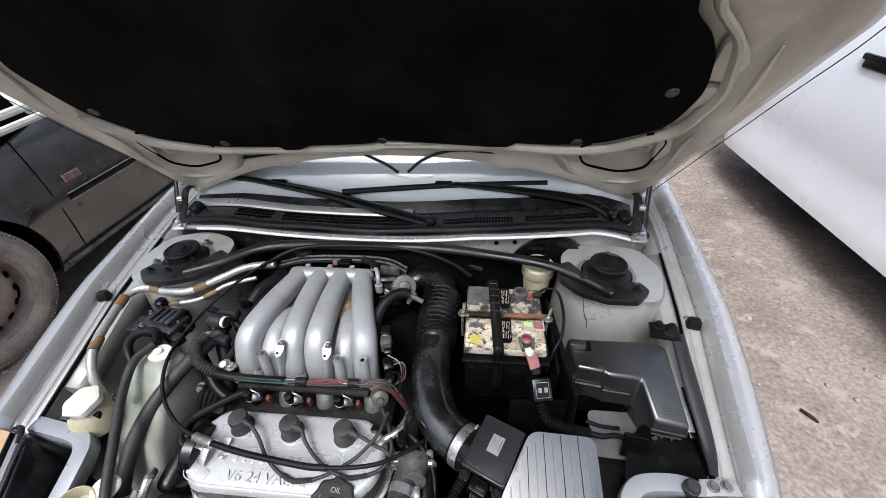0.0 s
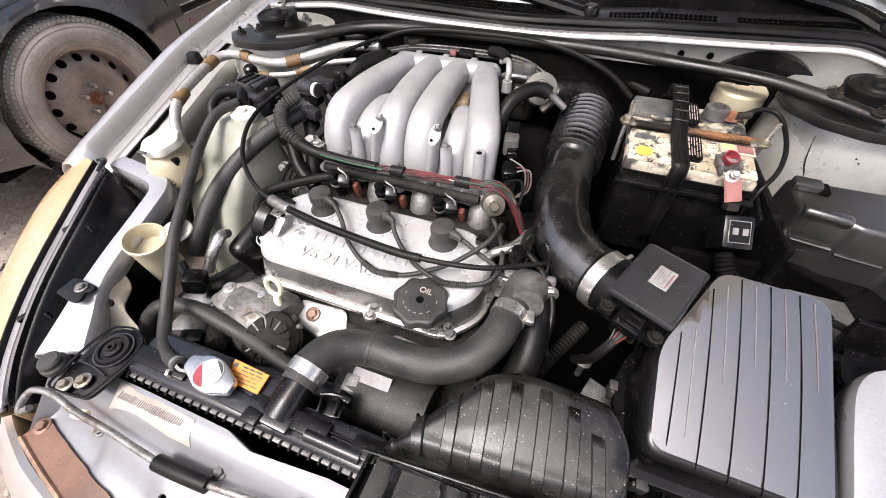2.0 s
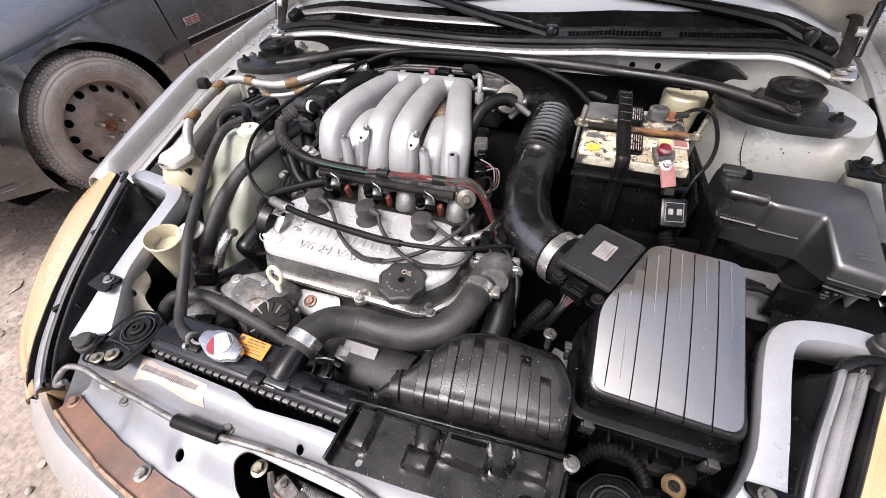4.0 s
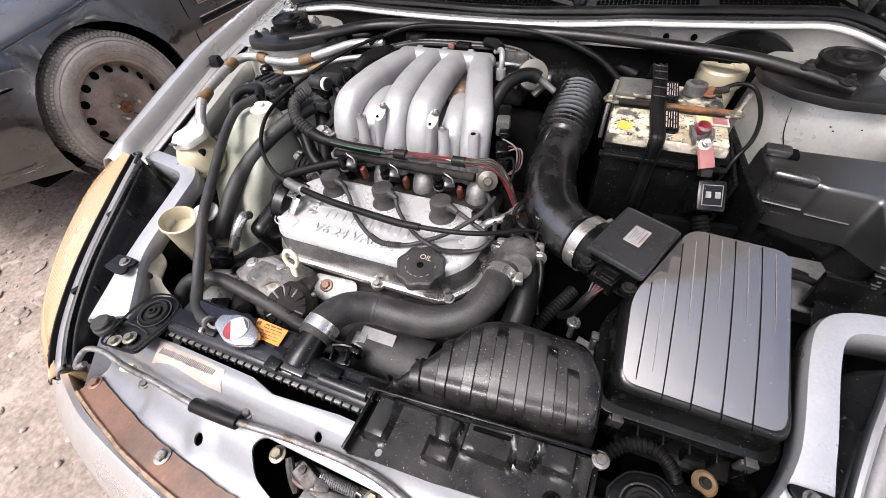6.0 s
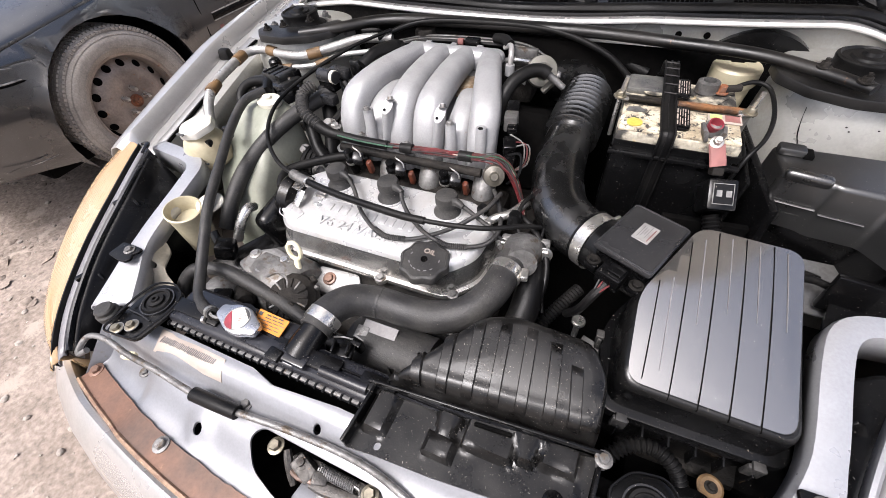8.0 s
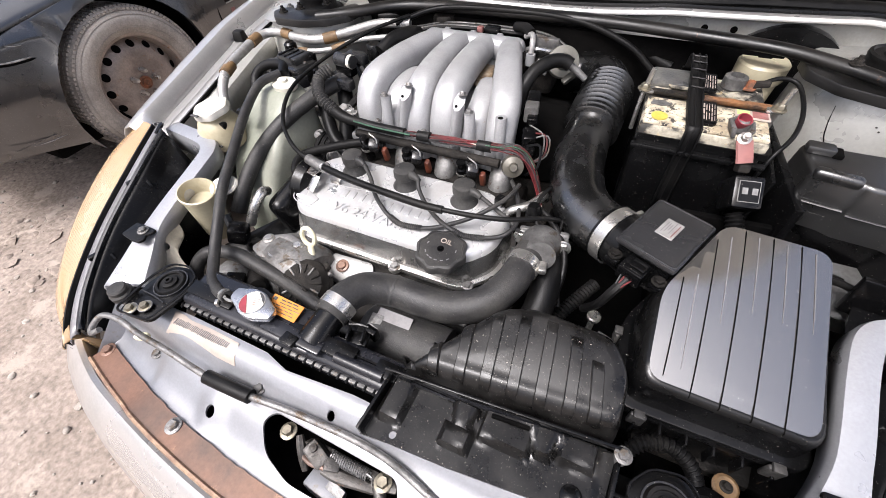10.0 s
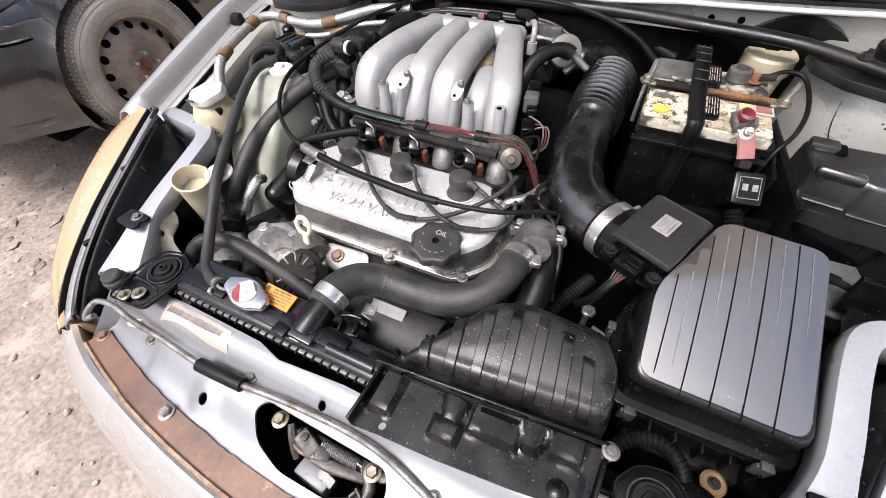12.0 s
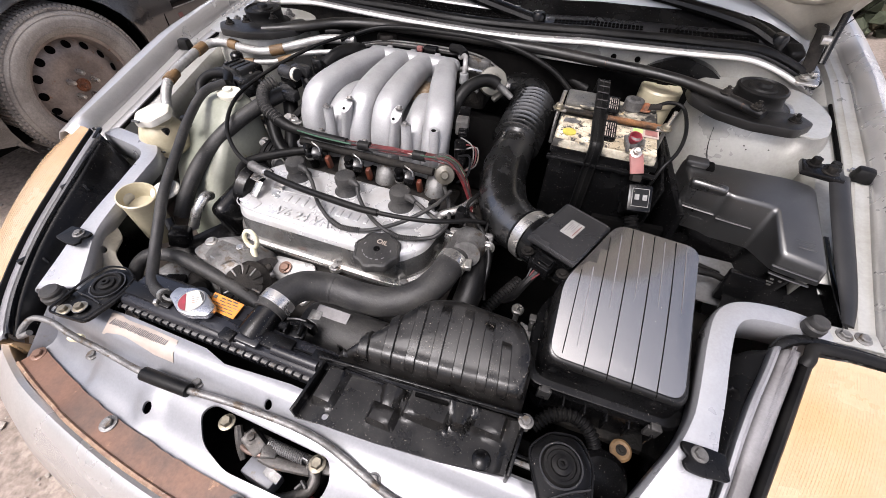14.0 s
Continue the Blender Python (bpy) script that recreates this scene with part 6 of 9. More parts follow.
part("bar", tube([(-0.51, 0.672, 0.884), (-0.44, 0.712, 0.885), (-0.36, 0.775, 0.886), (-0.25, 0.798, 0.888), (0.0, 0.800, 0.890), (0.12, 0.797, 0.891), (0.25, 0.778, 0.892), (0.40, 0.738, 0.897), (0.485, 0.688, 0.898), (0.54, 0.640, 0.899)], [0.010, 0.0135, 0.0155, 0.015, 0.0145, 0.014, 0.0135, 0.0125, 0.0115, 0.010], 14, 6, flat=0.8), surface("worn_black_bar", (0.006, 0.0058, 0.0058), (0.013, 0.0115, 0.010), 0.40, 0.1, 150, 12, bump=0.1, spread=0.2, wear=(0.14, 0.07, 0.04), wear_at=0.66), br)
for s in (-1, 1):
    foot = part("foot_plate", plate(rounded([(s * a, b) for a, b in ((0.432, 0.75), (0.436, 0.70), (0.474, 0.657), (0.530, 0.634), (0.60, 0.634), (0.632, 0.670), (0.615, 0.70), (0.56, 0.695), (0.495, 0.72), (0.465, 0.77))], 0.010), 0.016, 0.886, lip=0.003), TOWER_STEEL, br)
    for x, y in ((0.484, 0.689), (0.527, 0.648), (0.600, 0.668)):
        part("nut", merge(bolt((s * x, y, 0.886 if x > 0.55 else 0.905), 0.007, h=0.008), lathe([(0, 0), (0.0035, 0), (0.0035, 0.013), (0, 0.013)], (s * x, y, 0.886 if x > 0.55 else 0.905), seg=8)), GRIME, foot)

# ---- fuse box ----
FUSE = surface("satin_cover", (0.010, 0.0098, 0.0096), (0.007, 0.0069, 0.0067), 0.36, 0, 300, 8, bump=0.04, spread=0.10, specular=0.9, dust=0.15, ior=1.65)
fz = thing("fuse_box", (0.55, 0.48, 0.70), "matte black fuse and relay box with a sloping wing", "fuse box")
bm = bmesh.new()
ring = [(0.436, 0.556, 0.843), (0.600, 0.557, 0.843), (0.638, 0.553, 0.838), (0.634, 0.388, 0.810), (0.574, 0.396, 0.813), (0.562, 0.462, 0.845), (0.500, 0.466, 0.846), (0.493, 0.474, 0.846), (0.441, 0.483, 0.846)]
top = [bm.verts.new(p) for p in ring]
low = [bm.verts.new((x + (0.004 if x > 0.6 else -0.003 if x < 0.5 else 0), y + (0.004 if y > 0.5 else -0.005), z - (0.085 if y > 0.45 else 0.030))) for x, y, z in ring]
for face in ((0, 8, 7, 6, 5, 1), (1, 5, 2), (2, 5, 4, 3)):
    bm.faces.new([top[k] for k in face])
for i in range(9):
    j = (i + 1) % 9
    bm.faces.new((top[i], top[j], low[j], low[i]))
bm.faces.new(low)
bmesh.ops.recalc_face_normals(bm, faces=bm.faces)
bmesh.ops.bevel(bm, geom=[e for e in bm.edges if e.verts[0] in top or e.verts[1] in top], offset=0.0075, segments=4, profile=0.5, affect="EDGES")
part("cover", bm, FUSE, fz, smooth=50)
for i, (a, b) in enumerate((((0.437, 0.4765, 0.802), (0.494, 0.4675, 0.802)), ((0.497, 0.4615, 0.801), (0.548, 0.4565, 0.800)), ((0.570, 0.3895, 0.7945), (0.628, 0.3820, 0.7915)))):
    part("cover_lip", tube([a, b], 0.0022, 8, 3, flat=0.5), FUSE, fz)
part("tray", skin([[(x, y, z) for x, y in rounded([(0.440 + d, 0.555 - d), (0.634 - d, 0.552 - d), (0.630 - d, 0.394 + d), (0.580 + d, 0.402 + d), (0.566, 0.468 + d), (0.445 + d, 0.489 + d)], 0.010)] for d, z in ((0.004, 0.805), (0.004, 0.790), (0.010, 0.74), (0.016, 0.66))], closed=True, caps=True), PLASTIC, fz)
part("tray_flange", tube([(0.575, 0.392, 0.778), (0.60, 0.388, 0.776), (0.628, 0.386, 0.774)], 0.003, 8, 3, flat=0.5), FUSE, fz)
for x0, w0, z0 in ((0.585, 0.004, 0.768), (0.596, 0.004, 0.767), (0.586, 0.010, 0.760), (0.583, 0.016, 0.754)):
    part("moulded_mark", box((w0, 0.002, 0.002), (x0, 0.389 + 0.2 * (0.768 - z0), z0), (0, 0, -7), 0), DULL, fz)
for k, z0 in ((0, 0.785), (1, 0.779), (2, 0.770)):
    part("moulded_line", box((0.020 - 0.004 * k, 0.0015, 0.0012), (0.476 + 0.016 * k, 0.4735 - 0.003 * k, z0), (0, 0, -9), 0), HOSE, fz)
part("latch_tab", box((0.034, 0.020, 0.012), (0.452, 0.534, 0.850), (0, 0, -4), 0.004), FUSE, fz)
part("latch_pocket", box((0.012, 0.022, 0.010), (0.473, 0.533, 0.8455), (0, 0, -4), 0.002), PIT, fz)
part("lobe", box((0.054, 0.016, 0.016), (0.469, 0.481, 0.8425), (0, 0, -10), 0.006, seg=3), FUSE, fz)
for k in range(3):
    part("print_line", box((0.024 - 0.004 * (k == 1), 0.0013, 0.0005), (0.600 + 0.002 * k, 0.418 - 0.005 * k, 0.8268 - 0.0022 * k), (22, 1, -4), bev=0), INK, fz)
part("bracket", box((0.05, 0.012, 0.06), (0.555, 0.385, 0.735), (-10, 0, -8), 0.004), PLASTIC, fz)
stay = thing("fender_stay", (0.64, 0.45, 0.80), "dark steel stay bar bolted along the fender", "stay bar")
part("bar", tube([(0.664, 0.572, 0.852), (0.663, 0.50, 0.830), (0.664, 0.42, 0.805), (0.663, 0.36, 0.788), (0.654, 0.318, 0.784)], [0.015, 0.015, 0.014, 0.011, 0.007], 14, 6, flat=0.35), surface("satin_black", (0.02, 0.02, 0.021), None, 0.35, 0.2, bump=0.05), stay)
for p in ((0.630, 0.590, 0.856), (0.648, 0.572, 0.856), (0.655, 0.585, 0.856)):
    part("bolt", bolt(p, 0.008, h=0.012), GRIME, stay)
part("foot", box((0.06, 0.040, 0.010), (0.640, 0.578, 0.852), (0, 0, -10), 0.003), PLASTIC, stay)
rail = thing("corner_bolts", (0.70, 0.345, 0.77), "two bolts with washers beside the lamp brace", "bolts")
part("plate", box((0.060, 0.026, 0.004), (0.658, 0.301, 0.780), (0, 0, 3), 0.001), PAINT_IN, rail)
for p in ((0.646, 0.301, 0.782), (0.668, 0.303, 0.782)):
    part("bolt", bolt(p, 0.0065), DULL, rail)


# ---- engine ----
eng = thing("engine", (-0.12, 0.42, 0.40), "six-cylinder engine with bright alloy intake manifold and valve cover", "engine")
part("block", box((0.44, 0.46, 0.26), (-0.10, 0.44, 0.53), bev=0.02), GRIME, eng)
# Near-black puts the shade under the manifold into the rear head's colour.
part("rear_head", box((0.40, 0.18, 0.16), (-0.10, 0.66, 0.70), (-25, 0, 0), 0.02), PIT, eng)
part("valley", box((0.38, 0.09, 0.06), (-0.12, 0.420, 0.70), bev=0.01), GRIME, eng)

RUSTY_OIL = surface("oily_stain", (0.20, 0.13, 0.065), (0.33, 0.28, 0.21), 0.5, 0, 200, 90, bump=0.1, spread=0.2)
# intake manifold: four long runners with two short ones tucked between them
man = part("intake_manifold", box((0.226, 0.040, 0.046), (-0.142, 0.718, 0.848), bev=0.018, seg=4), CAST, eng, "cast alloy intake manifold")


def runner(name, xr, xf, short=False):
    pts = [(xr, 0.715, 0.848), (xr + (xf - xr) * 0.25, 0.660, 0.853), (xr + (xf - xr) * 0.62, 0.585, 0.853), (xr + (xf - xr) * 0.94, 0.522, 0.842), (xf, 0.497, 0.812), (xf + 0.001, 0.486, 0.775), (xf + 0.001, 0.482, 0.738)]
    rad = [0.0240, 0.0255, 0.0265, 0.0275, 0.0275, 0.0270, 0.0265]
    if short:
        pts = [(xr + (xf - xr) * 0.35, 0.632, 0.815), (xr + (xf - xr) * 0.7, 0.585, 0.828), (xf, 0.535, 0.820), (xf, 0.500, 0.794), (xf, 0.488, 0.765), (xf, 0.483, 0.738)]
        rad = [0.010, 0.019, 0.0235, 0.025, 0.0245, 0.024]
    part(name, tube(pts, rad, 24, 7, square=0.78), CAST, man)


for xr, xf in ((-0.224, -0.268), (-0.168, -0.164), (-0.113, -0.108), (-0.058, 0.000)):
    runner("runner", xr, xf)
runner("short_runner", -0.200, -0.219, True)
runner("short_runner", -0.082, -0.051, True)
part("stain", skin([[(-0.094, 0.665, 0.836), (-0.074, 0.665, 0.836)], [(-0.094, 0.63, 0.834), (-0.066, 0.63, 0.834)], [(-0.090, 0.59, 0.829), (-0.062, 0.59, 0.829)]]), RUSTY_OIL, man, "brown oily stain between the runners", solid=0.002)
part("flange", box((0.345, 0.032, 0.016), (-0.138, 0.474, 0.745), bev=0.005), CAST, man)
part("web", skin([[(-0.225, 0.72, 0.832), (-0.07, 0.72, 0.832)], [(-0.245, 0.64, 0.826), (-0.05, 0.64, 0.826)], [(-0.272, 0.56, 0.806), (-0.015, 0.56, 0.806)], [(-0.282, 0.51, 0.775), (-0.002, 0.51, 0.775)], [(-0.285, 0.49, 0.745), (0.0, 0.49, 0.745)]]), CAST, man, solid=0.006)
for x, y, h, headed in ((-0.216, 0.462, 0.846, True), (-0.050, 0.462, 0.844, True), (0.006, 0.463, 0.845, False), (-0.239, 0.458, 0.790, True), (-0.138, 0.456, 0.790, True)):
    boss = part("boss", lathe([(0, 0), (0.012, 0), (0.0108, 0.02), (0.0095, h - 0.744), (0.0088, h - 0.742), (0, h - 0.742)], (x, y, 0.742), (-4, 0, 0), seg=20), CAST, man)
    if headed:
        part("washer", lathe([(0, 0), (0.0076, 0), (0.0076, 0.0014), (0, 0.0014)], (x, y + 0.003, h), (-4, 0, 0), seg=18), CAST, boss)
        part("stud", bolt((x, y + 0.003, h + 0.001), 0.0050, (-4, 0, 12), h=0.006), DULL, boss)
    else:
        part("bore", lathe([(0, 0), (0.0045, 0), (0.0045, 0.0006), (0, 0.0006)], (x, y + 0.003, h), seg=14), PIT, boss)
for x in (-0.188, -0.084):
    boss = part("double_boss", skin([[(x + 0.010 * math.cos(a) + 0.006 * k, 0.468 + 0.016 * math.sin(a) + 0.004 * k, z + (0.62 * 0.016 * math.sin(a) if k == 2 else 0)) for a in np.linspace(0, 2 * math.pi, 20, endpoint=False)] for k, z in ((0, 0.742), (1, 0.80), (2, 0.856))], closed=True, caps=True), CAST, man, "slanted double bolt boss")
    part("stud", bolt((x + 0.015, 0.483, 0.863), 0.0052, (-25, 0, 15), h=0.006), DULL, boss)
    part("bore", lathe([(0, 0), (0.0026, 0), (0.0026, 0.0006), (0, 0.0006)], (x + 0.010, 0.466, 0.8515), (32, 0, 0), seg=12), PIT, boss)
part("side_nut", bolt((-0.300, 0.462, 0.797), 0.0085, (-6, 0, 10), h=0.009), SILVERTAPE, man)
for x in (-0.21, -0.15, -0.09):
    part("lug", box((0.014, 0.012, 0.012), (x, 0.738, 0.862), bev=0.003), CAST, man)
for i, (x, y, z) in enumerate(((-0.228, 0.412, 0.774), (-0.142, 0.418, 0.764), (-0.034, 0.420, 0.764))):
    inj = part("injector", lathe([(0, -0.04), (0.009, -0.04), (0.009, -0.012), (0.011, -0.010), (0.011, 0.0), (0.0085, 0.003), (0.0085, 0.014), (0, 0.015)], (x - 0.012, y, z), (12, 0, 0), seg=16), PLASTIC, eng)
    part("silver_ring", lathe([(0.0095, -0.014), (0.0115, -0.014), (0.0115, -0.009), (0.0095, -0.009), (0.0095, -0.014)], (x - 0.012, y, z), (12, 0, 0), seg=16), STEEL, inj)
    part("plug", box((0.020, 0.018, 0.028), (x + 0.010, y - 0.004, z + 0.002), (30, 10, 20), 0.004), PLASTIC_GREY, inj)
    part("plug_clip", tube([(x - 0.002, y + 0.004, z + 0.022), (x + 0.004, y - 0.004, z + 0.026), (x + 0.018, y - 0.006, z + 0.018), (x + 0.020, y - 0.012, z + 0.004)], 0.0013, 5, 4), STEEL, inj)
    part("insulator", box((0.010, 0.012, 0.030), (x + 0.027, y + 0.004, z - 0.018), (12, 0, 0), 0.003), AMBER, inj)
    part("intake_pipe", tube([(x + 0.055, 0.465, 0.760), (x + 0.055, 0.440, 0.735), (x + 0.055, 0.425, 0.690)], 0.0215, 16), DULL, eng)
part("fuel_rail", tube([(-0.27, 0.432, 0.778), (-0.15, 0.432, 0.778), (0.02, 0.430, 0.782)], 0.008, 10), GRIME, eng)

# front valve cover
COVER_TEXT = surface("cover_lettering", (0.62, 0.625, 0.63), (0.54, 0.54, 0.53), 0.30, 0.8, bump=0.05)


def inset(poly, d):
    """A polygon drawn in by d on all its sides."""
    out, k = [], len(poly)
    area = sum(a[0] * b[1] - b[0] * a[1] for a, b in zip(poly, [*poly[1:], poly[0]]))
    for i in range(k):
        a, b, c = (Vector(poly[j % k]) for j in (i - 1, i, i + 1))
        u, v = (b - a).normalized(), (c - b).normalized()
        n = (Vector((-u.y, u.x)) + Vector((-v.y, v.x))).normalized() * (1 if area > 0 else -1)
        out.append(tuple(b + n * d / max(0.5, (1 + u.dot(v)) / 2) ** 0.5))
    return out


def cover_z(y):
    """The height of the valve cover's top."""
    return 0.7465 + 0.06 * (y - 0.24)


COVER_PLAN = [(-0.322, 0.276), (-0.282, 0.2335), (0.030, 0.2335), (0.070, 0.276), (0.080, 0.352), (0.030, 0.397), (-0.284, 0.397), (-0.330, 0.345)]
rings = []
for d, drop in ((0.0, 0.064), (0.001, 0.050), (0.0025, 0.026), (0.004, 0.015), (0.0065, 0.008), (0.010, 0.003), (0.014, 0.0008), (0.019, 0.0)):
    rings.append([(x, y, cover_z(y) - drop) for x, y in rounded(inset(COVER_PLAN, d), 0.020, 6)])
vc = part("valve_cover", skin(rings[3:], closed=True, caps=True), COVER, eng, "silver valve cover with raised lettering", smooth=50)
# Cover paint copied darker and more metallic, so the sides reflect dark.
part("side_wall", skin(rings[:4], closed=True), surface("dark_mirror_side", (0.50, 0.50, 0.49), (0.40, 0.39, 0.375), 0.16, 0.85, 300, 10, bump=0.01, spread=0.04, wear=(0.30, 0.24, 0.18), wear_at=0.66), vc, "smooth reflective side wall")
part("gasket_flange", plate(rounded(inset(COVER_PLAN, -0.007), 0.022, 6), 0.008, lambda x, y: cover_z(y) - 0.060, lip=0.002), STEEL, vc, "bright lower rim")
part("gasket", plate(rounded(inset(COVER_PLAN, -0.0035), 0.022, 6), 0.004, lambda x, y: cover_z(y) - 0.068), PIT, vc)
part("head_casting", plate(rounded(inset(COVER_PLAN, 0.002), 0.022, 6), 0.05, lambda x, y: cover_z(y) - 0.072), DULL, eng)
for pts in (((-0.298, 0.300), (-0.303, 0.262), (-0.268, 0.2475), (-0.16, 0.2455), (-0.045, 0.2440)), ((-0.262, 0.309), (-0.15, 0.316), (-0.02, 0.311))):
    part("cast_crease", tube([(x, y, cover_z(y) + 0.0002) for x, y in pts], 0.0011, 6, 5), COVER, vc)
part("raised_square", plate(rounded([(-0.300, 0.262), (-0.258, 0.249), (-0.252, 0.268), (-0.290, 0.285)], 0.004), 0.002, lambda x, y: cover_z(y) + 0.0014, lip=0.0006), COVER, vc)
part("lettering", letters("V6 24 VALVE", 0.0205, pose(-0.1405, 0.2625, cover_z(0.2625) + 0.0006, 3.4, 0, 0) @ Matrix.Diagonal((1.38, 1.28, 1, 1)), 0.0026), COVER, vc)
part("emblem", merge(merge(box((0.009, 0.009, 0.003), (-0.247, 0.297, cover_z(0.297)), (0, 0, 30), 0.0006, seg=1), box((0.009, 0.009, 0.003), (-0.238, 0.293, cover_z(0.293)), (0, 0, -20), 0.0006, seg=1)), box((0.008, 0.008, 0.003), (-0.243, 0.304, cover_z(0.304)), (0, 0, 10), 0.0006, seg=1)), COVER_TEXT, vc)
for k in range(10):
    x = -0.216 + 0.0180 * k
    part("maker_bar", box((0.011 if k in (0, 6) else 0.007, 0.0175, 0.0036), (x, 0.2965, cover_z(0.2965)), (3.4, 0, 0), 0.0010, seg=2), COVER, vc)
part("bracket", merge(box((0.016, 0.030, 0.0022), (-0.272, 0.286, 0.764), (38, 0, -12), 0.0008), box((0.018, 0.016, 0.0022), (-0.281, 0.302, 0.775), (0, 0, -12), 0.0008)), STEEL, vc)
part("bracket", merge(box((0.020, 0.016, 0.0022), (-0.247, 0.321, 0.758), (18, 0, -6), 0.0008), box((0.020, 0.003, 0.010), (-0.247, 0.312, 0.753), (0, 0, -6), 0.0006)), STEEL, vc)
part("bracket_bolt", bolt((-0.281, 0.304, 0.776), 0.0065), DULL, vc)
for x, y in ((-0.285, 0.228), (-0.088, 0.226), (0.040, 0.236), (0.088, 0.33), (-0.172, 0.396), (-0.03, 0.398)):
    part("cover_bolt", bolt((x, y, cover_z(y) - 0.060), 0.0062, h=0.006), DULL, vc)
part("bolt_lug", lathe([(0, 0), (0.013, 0), (0.012, 0.006), (0, 0.006)], (-0.088, 0.229, cover_z(0.229) - 0.066), seg=16), STEEL, vc)
part("sensor_block", box((0.016, 0.016, 0.014), (0.046, 0.366, 0.760), (0, 0, -20), 0.002), PLASTIC, vc)
CAPM = pose(-0.003, 0.2365, cover_z(0.2365) - 0.004, 2, 0, -3)
oc = part("oil_cap", moved(lathe([(0, 0), (0.034, 0), (0.0385, 0.003), (0.0385, 0.012), (0.037, 0.015), (0.0335, 0.0165), (0.033, 0.0155), (0, 0.0155)], seg=96, wave=lambda a: 1 + 0.050 * math.cos(a * 8)), CAPM), HOSE, vc, "scalloped black oil filler cap marked OIL")
part("word", letters("OIL", 0.0125, CAPM @ pose(0.002, 0.0155, 0.0156), 0.0006), LABEL, oc)
part("hub", moved(lathe([(0, 0.0155), (0.0055, 0.0155), (0.0050, 0.0172), (0.003, 0.0168), (0, 0.0166)], seg=16), CAPM), PLASTIC, oc)
for a in (215, 238, 255, 275, 298, 322, 170, 12):
    part("mark", moved(box((0.0045, 0.0014, 0.0005), (0.0235 * math.cos(radians(a)), 0.0215 * math.sin(radians(a)), 0.0157), (0, 0, a + 90), bev=0), CAPM), TRIM, oc)

for x, y in ((-0.2305, 0.355), (-0.1225, 0.352), (-0.0120, 0.350)):
    m = pose(x, y, cover_z(y) - 0.001)
    bt = part("spark_plug_boot", moved(lathe([(0, 0), (0.023, 0), (0.0235, 0.003), (0.021, 0.006), (0.0190, 0.010), (0.0175, 0.012), (0.0170, 0.021), (0.0190, 0.023), (0.0190, 0.034), (0.0175, 0.0375), (0.013, 0.039), (0, 0.039)], seg=32), m), HOSE, eng, "black rubber spark plug boot")
    part("boot_seat", moved(lathe([(0.0235, 0.0005), (0.0265, 0.0005), (0.0265, 0.0022), (0.0235, 0.0026), (0.0235, 0.0005)], seg=32), m), COVER, bt)
    part("lead_stub", tube([tuple(m @ Vector((0.010, -0.004, 0.030))), tuple(m @ Vector((0.022, -0.008, 0.033))), tuple(m @ Vector((0.034, -0.013, 0.031)))], [0.008, 0.0065, 0.0042], 12), HOSE, bt)
def lead(name, pts, r, label, category, material=RUBBER, **kw):
    t = thing(name, pts[len(pts) // 2], label, category, kw.pop("group", ""))
    part("run", tube(pts, r, 10, 6, **kw), material, t)
    return t


# ignition leads drooping over the valve cover
lead("ignition_lead", [(-0.199, 0.344, 0.784), (-0.177, 0.326, 0.775), (-0.148, 0.294, 0.765), (-0.113, 0.271, 0.756), (-0.084, 0.262, 0.754), (-0.059, 0.264, 0.754), (-0.036, 0.272, 0.755), (-0.014, 0.282, 0.760), (0.025, 0.302, 0.775), (0.059, 0.344, 0.785), (0.068, 0.391, 0.780)], 0.0036, "black ignition lead looping over the valve cover", "ignition lead", HOSE, group="ignition leads")
lead("ignition_lead", [(-0.092, 0.342, 0.784), (-0.083, 0.327, 0.775), (-0.062, 0.307, 0.768), (-0.034, 0.288, 0.764), (-0.008, 0.278, 0.760), (0.019, 0.274, 0.757), (0.046, 0.280, 0.757), (0.071, 0.292, 0.758), (0.084, 0.306, 0.765), (0.086, 0.331, 0.768), (0.071, 0.372, 0.772), (0.051, 0.406, 0.772)], 0.0036, "black ignition lead looping over the valve cover", "ignition lead", HOSE, group="ignition leads")
lead("ignition_lead", [(0.018, 0.341, 0.782), (0.030, 0.338, 0.778), (0.056, 0.329, 0.770), (0.075, 0.324, 0.764), (0.087, 0.316, 0.760), (0.095, 0.316, 0.756), (0.114, 0.323, 0.755), (0.130, 0.338, 0.755)], 0.0036, "short black ignition lead off the valve cover", "ignition lead", HOSE, group="ignition leads")
for k, pts in enumerate((((-0.108, 0.2695, 0.7555), (-0.084, 0.262, 0.754), (-0.050, 0.2665, 0.7545)), ((0.0, 0.2765, 0.759), (0.019, 0.274, 0.757), (0.050, 0.281, 0.757)))):
    part("corrugated_sleeve", tube(pts, 0.0045, 10, 6, ribs=(0.0032, 0.0006)), HOSE, bpy.data.objects["ignition_lead" if k == 0 else "ignition_lead.001"])
cable = lead("throttle_cable", [(-0.30, 0.735, 0.885), (-0.36, 0.66, 0.872), (-0.41, 0.56, 0.852), (-0.425, 0.46, 0.835), (-0.40, 0.385, 0.815), (-0.34, 0.330, 0.80), (-0.262, 0.300, 0.798), (-0.14, 0.278, 0.800), (-0.02, 0.268, 0.806), (0.07, 0.280, 0.806), (0.125, 0.315, 0.795), (0.145, 0.345, 0.77)], 0.0038, "long black sheathed cable crossing the valve cover", "cable")
part("sleeve", tube([(-0.262, 0.300, 0.798), (-0.18, 0.284, 0.799), (-0.06, 0.269, 0.804), (-0.012, 0.268, 0.8055)], 0.0060, 10, 6), RUBBER, cable)
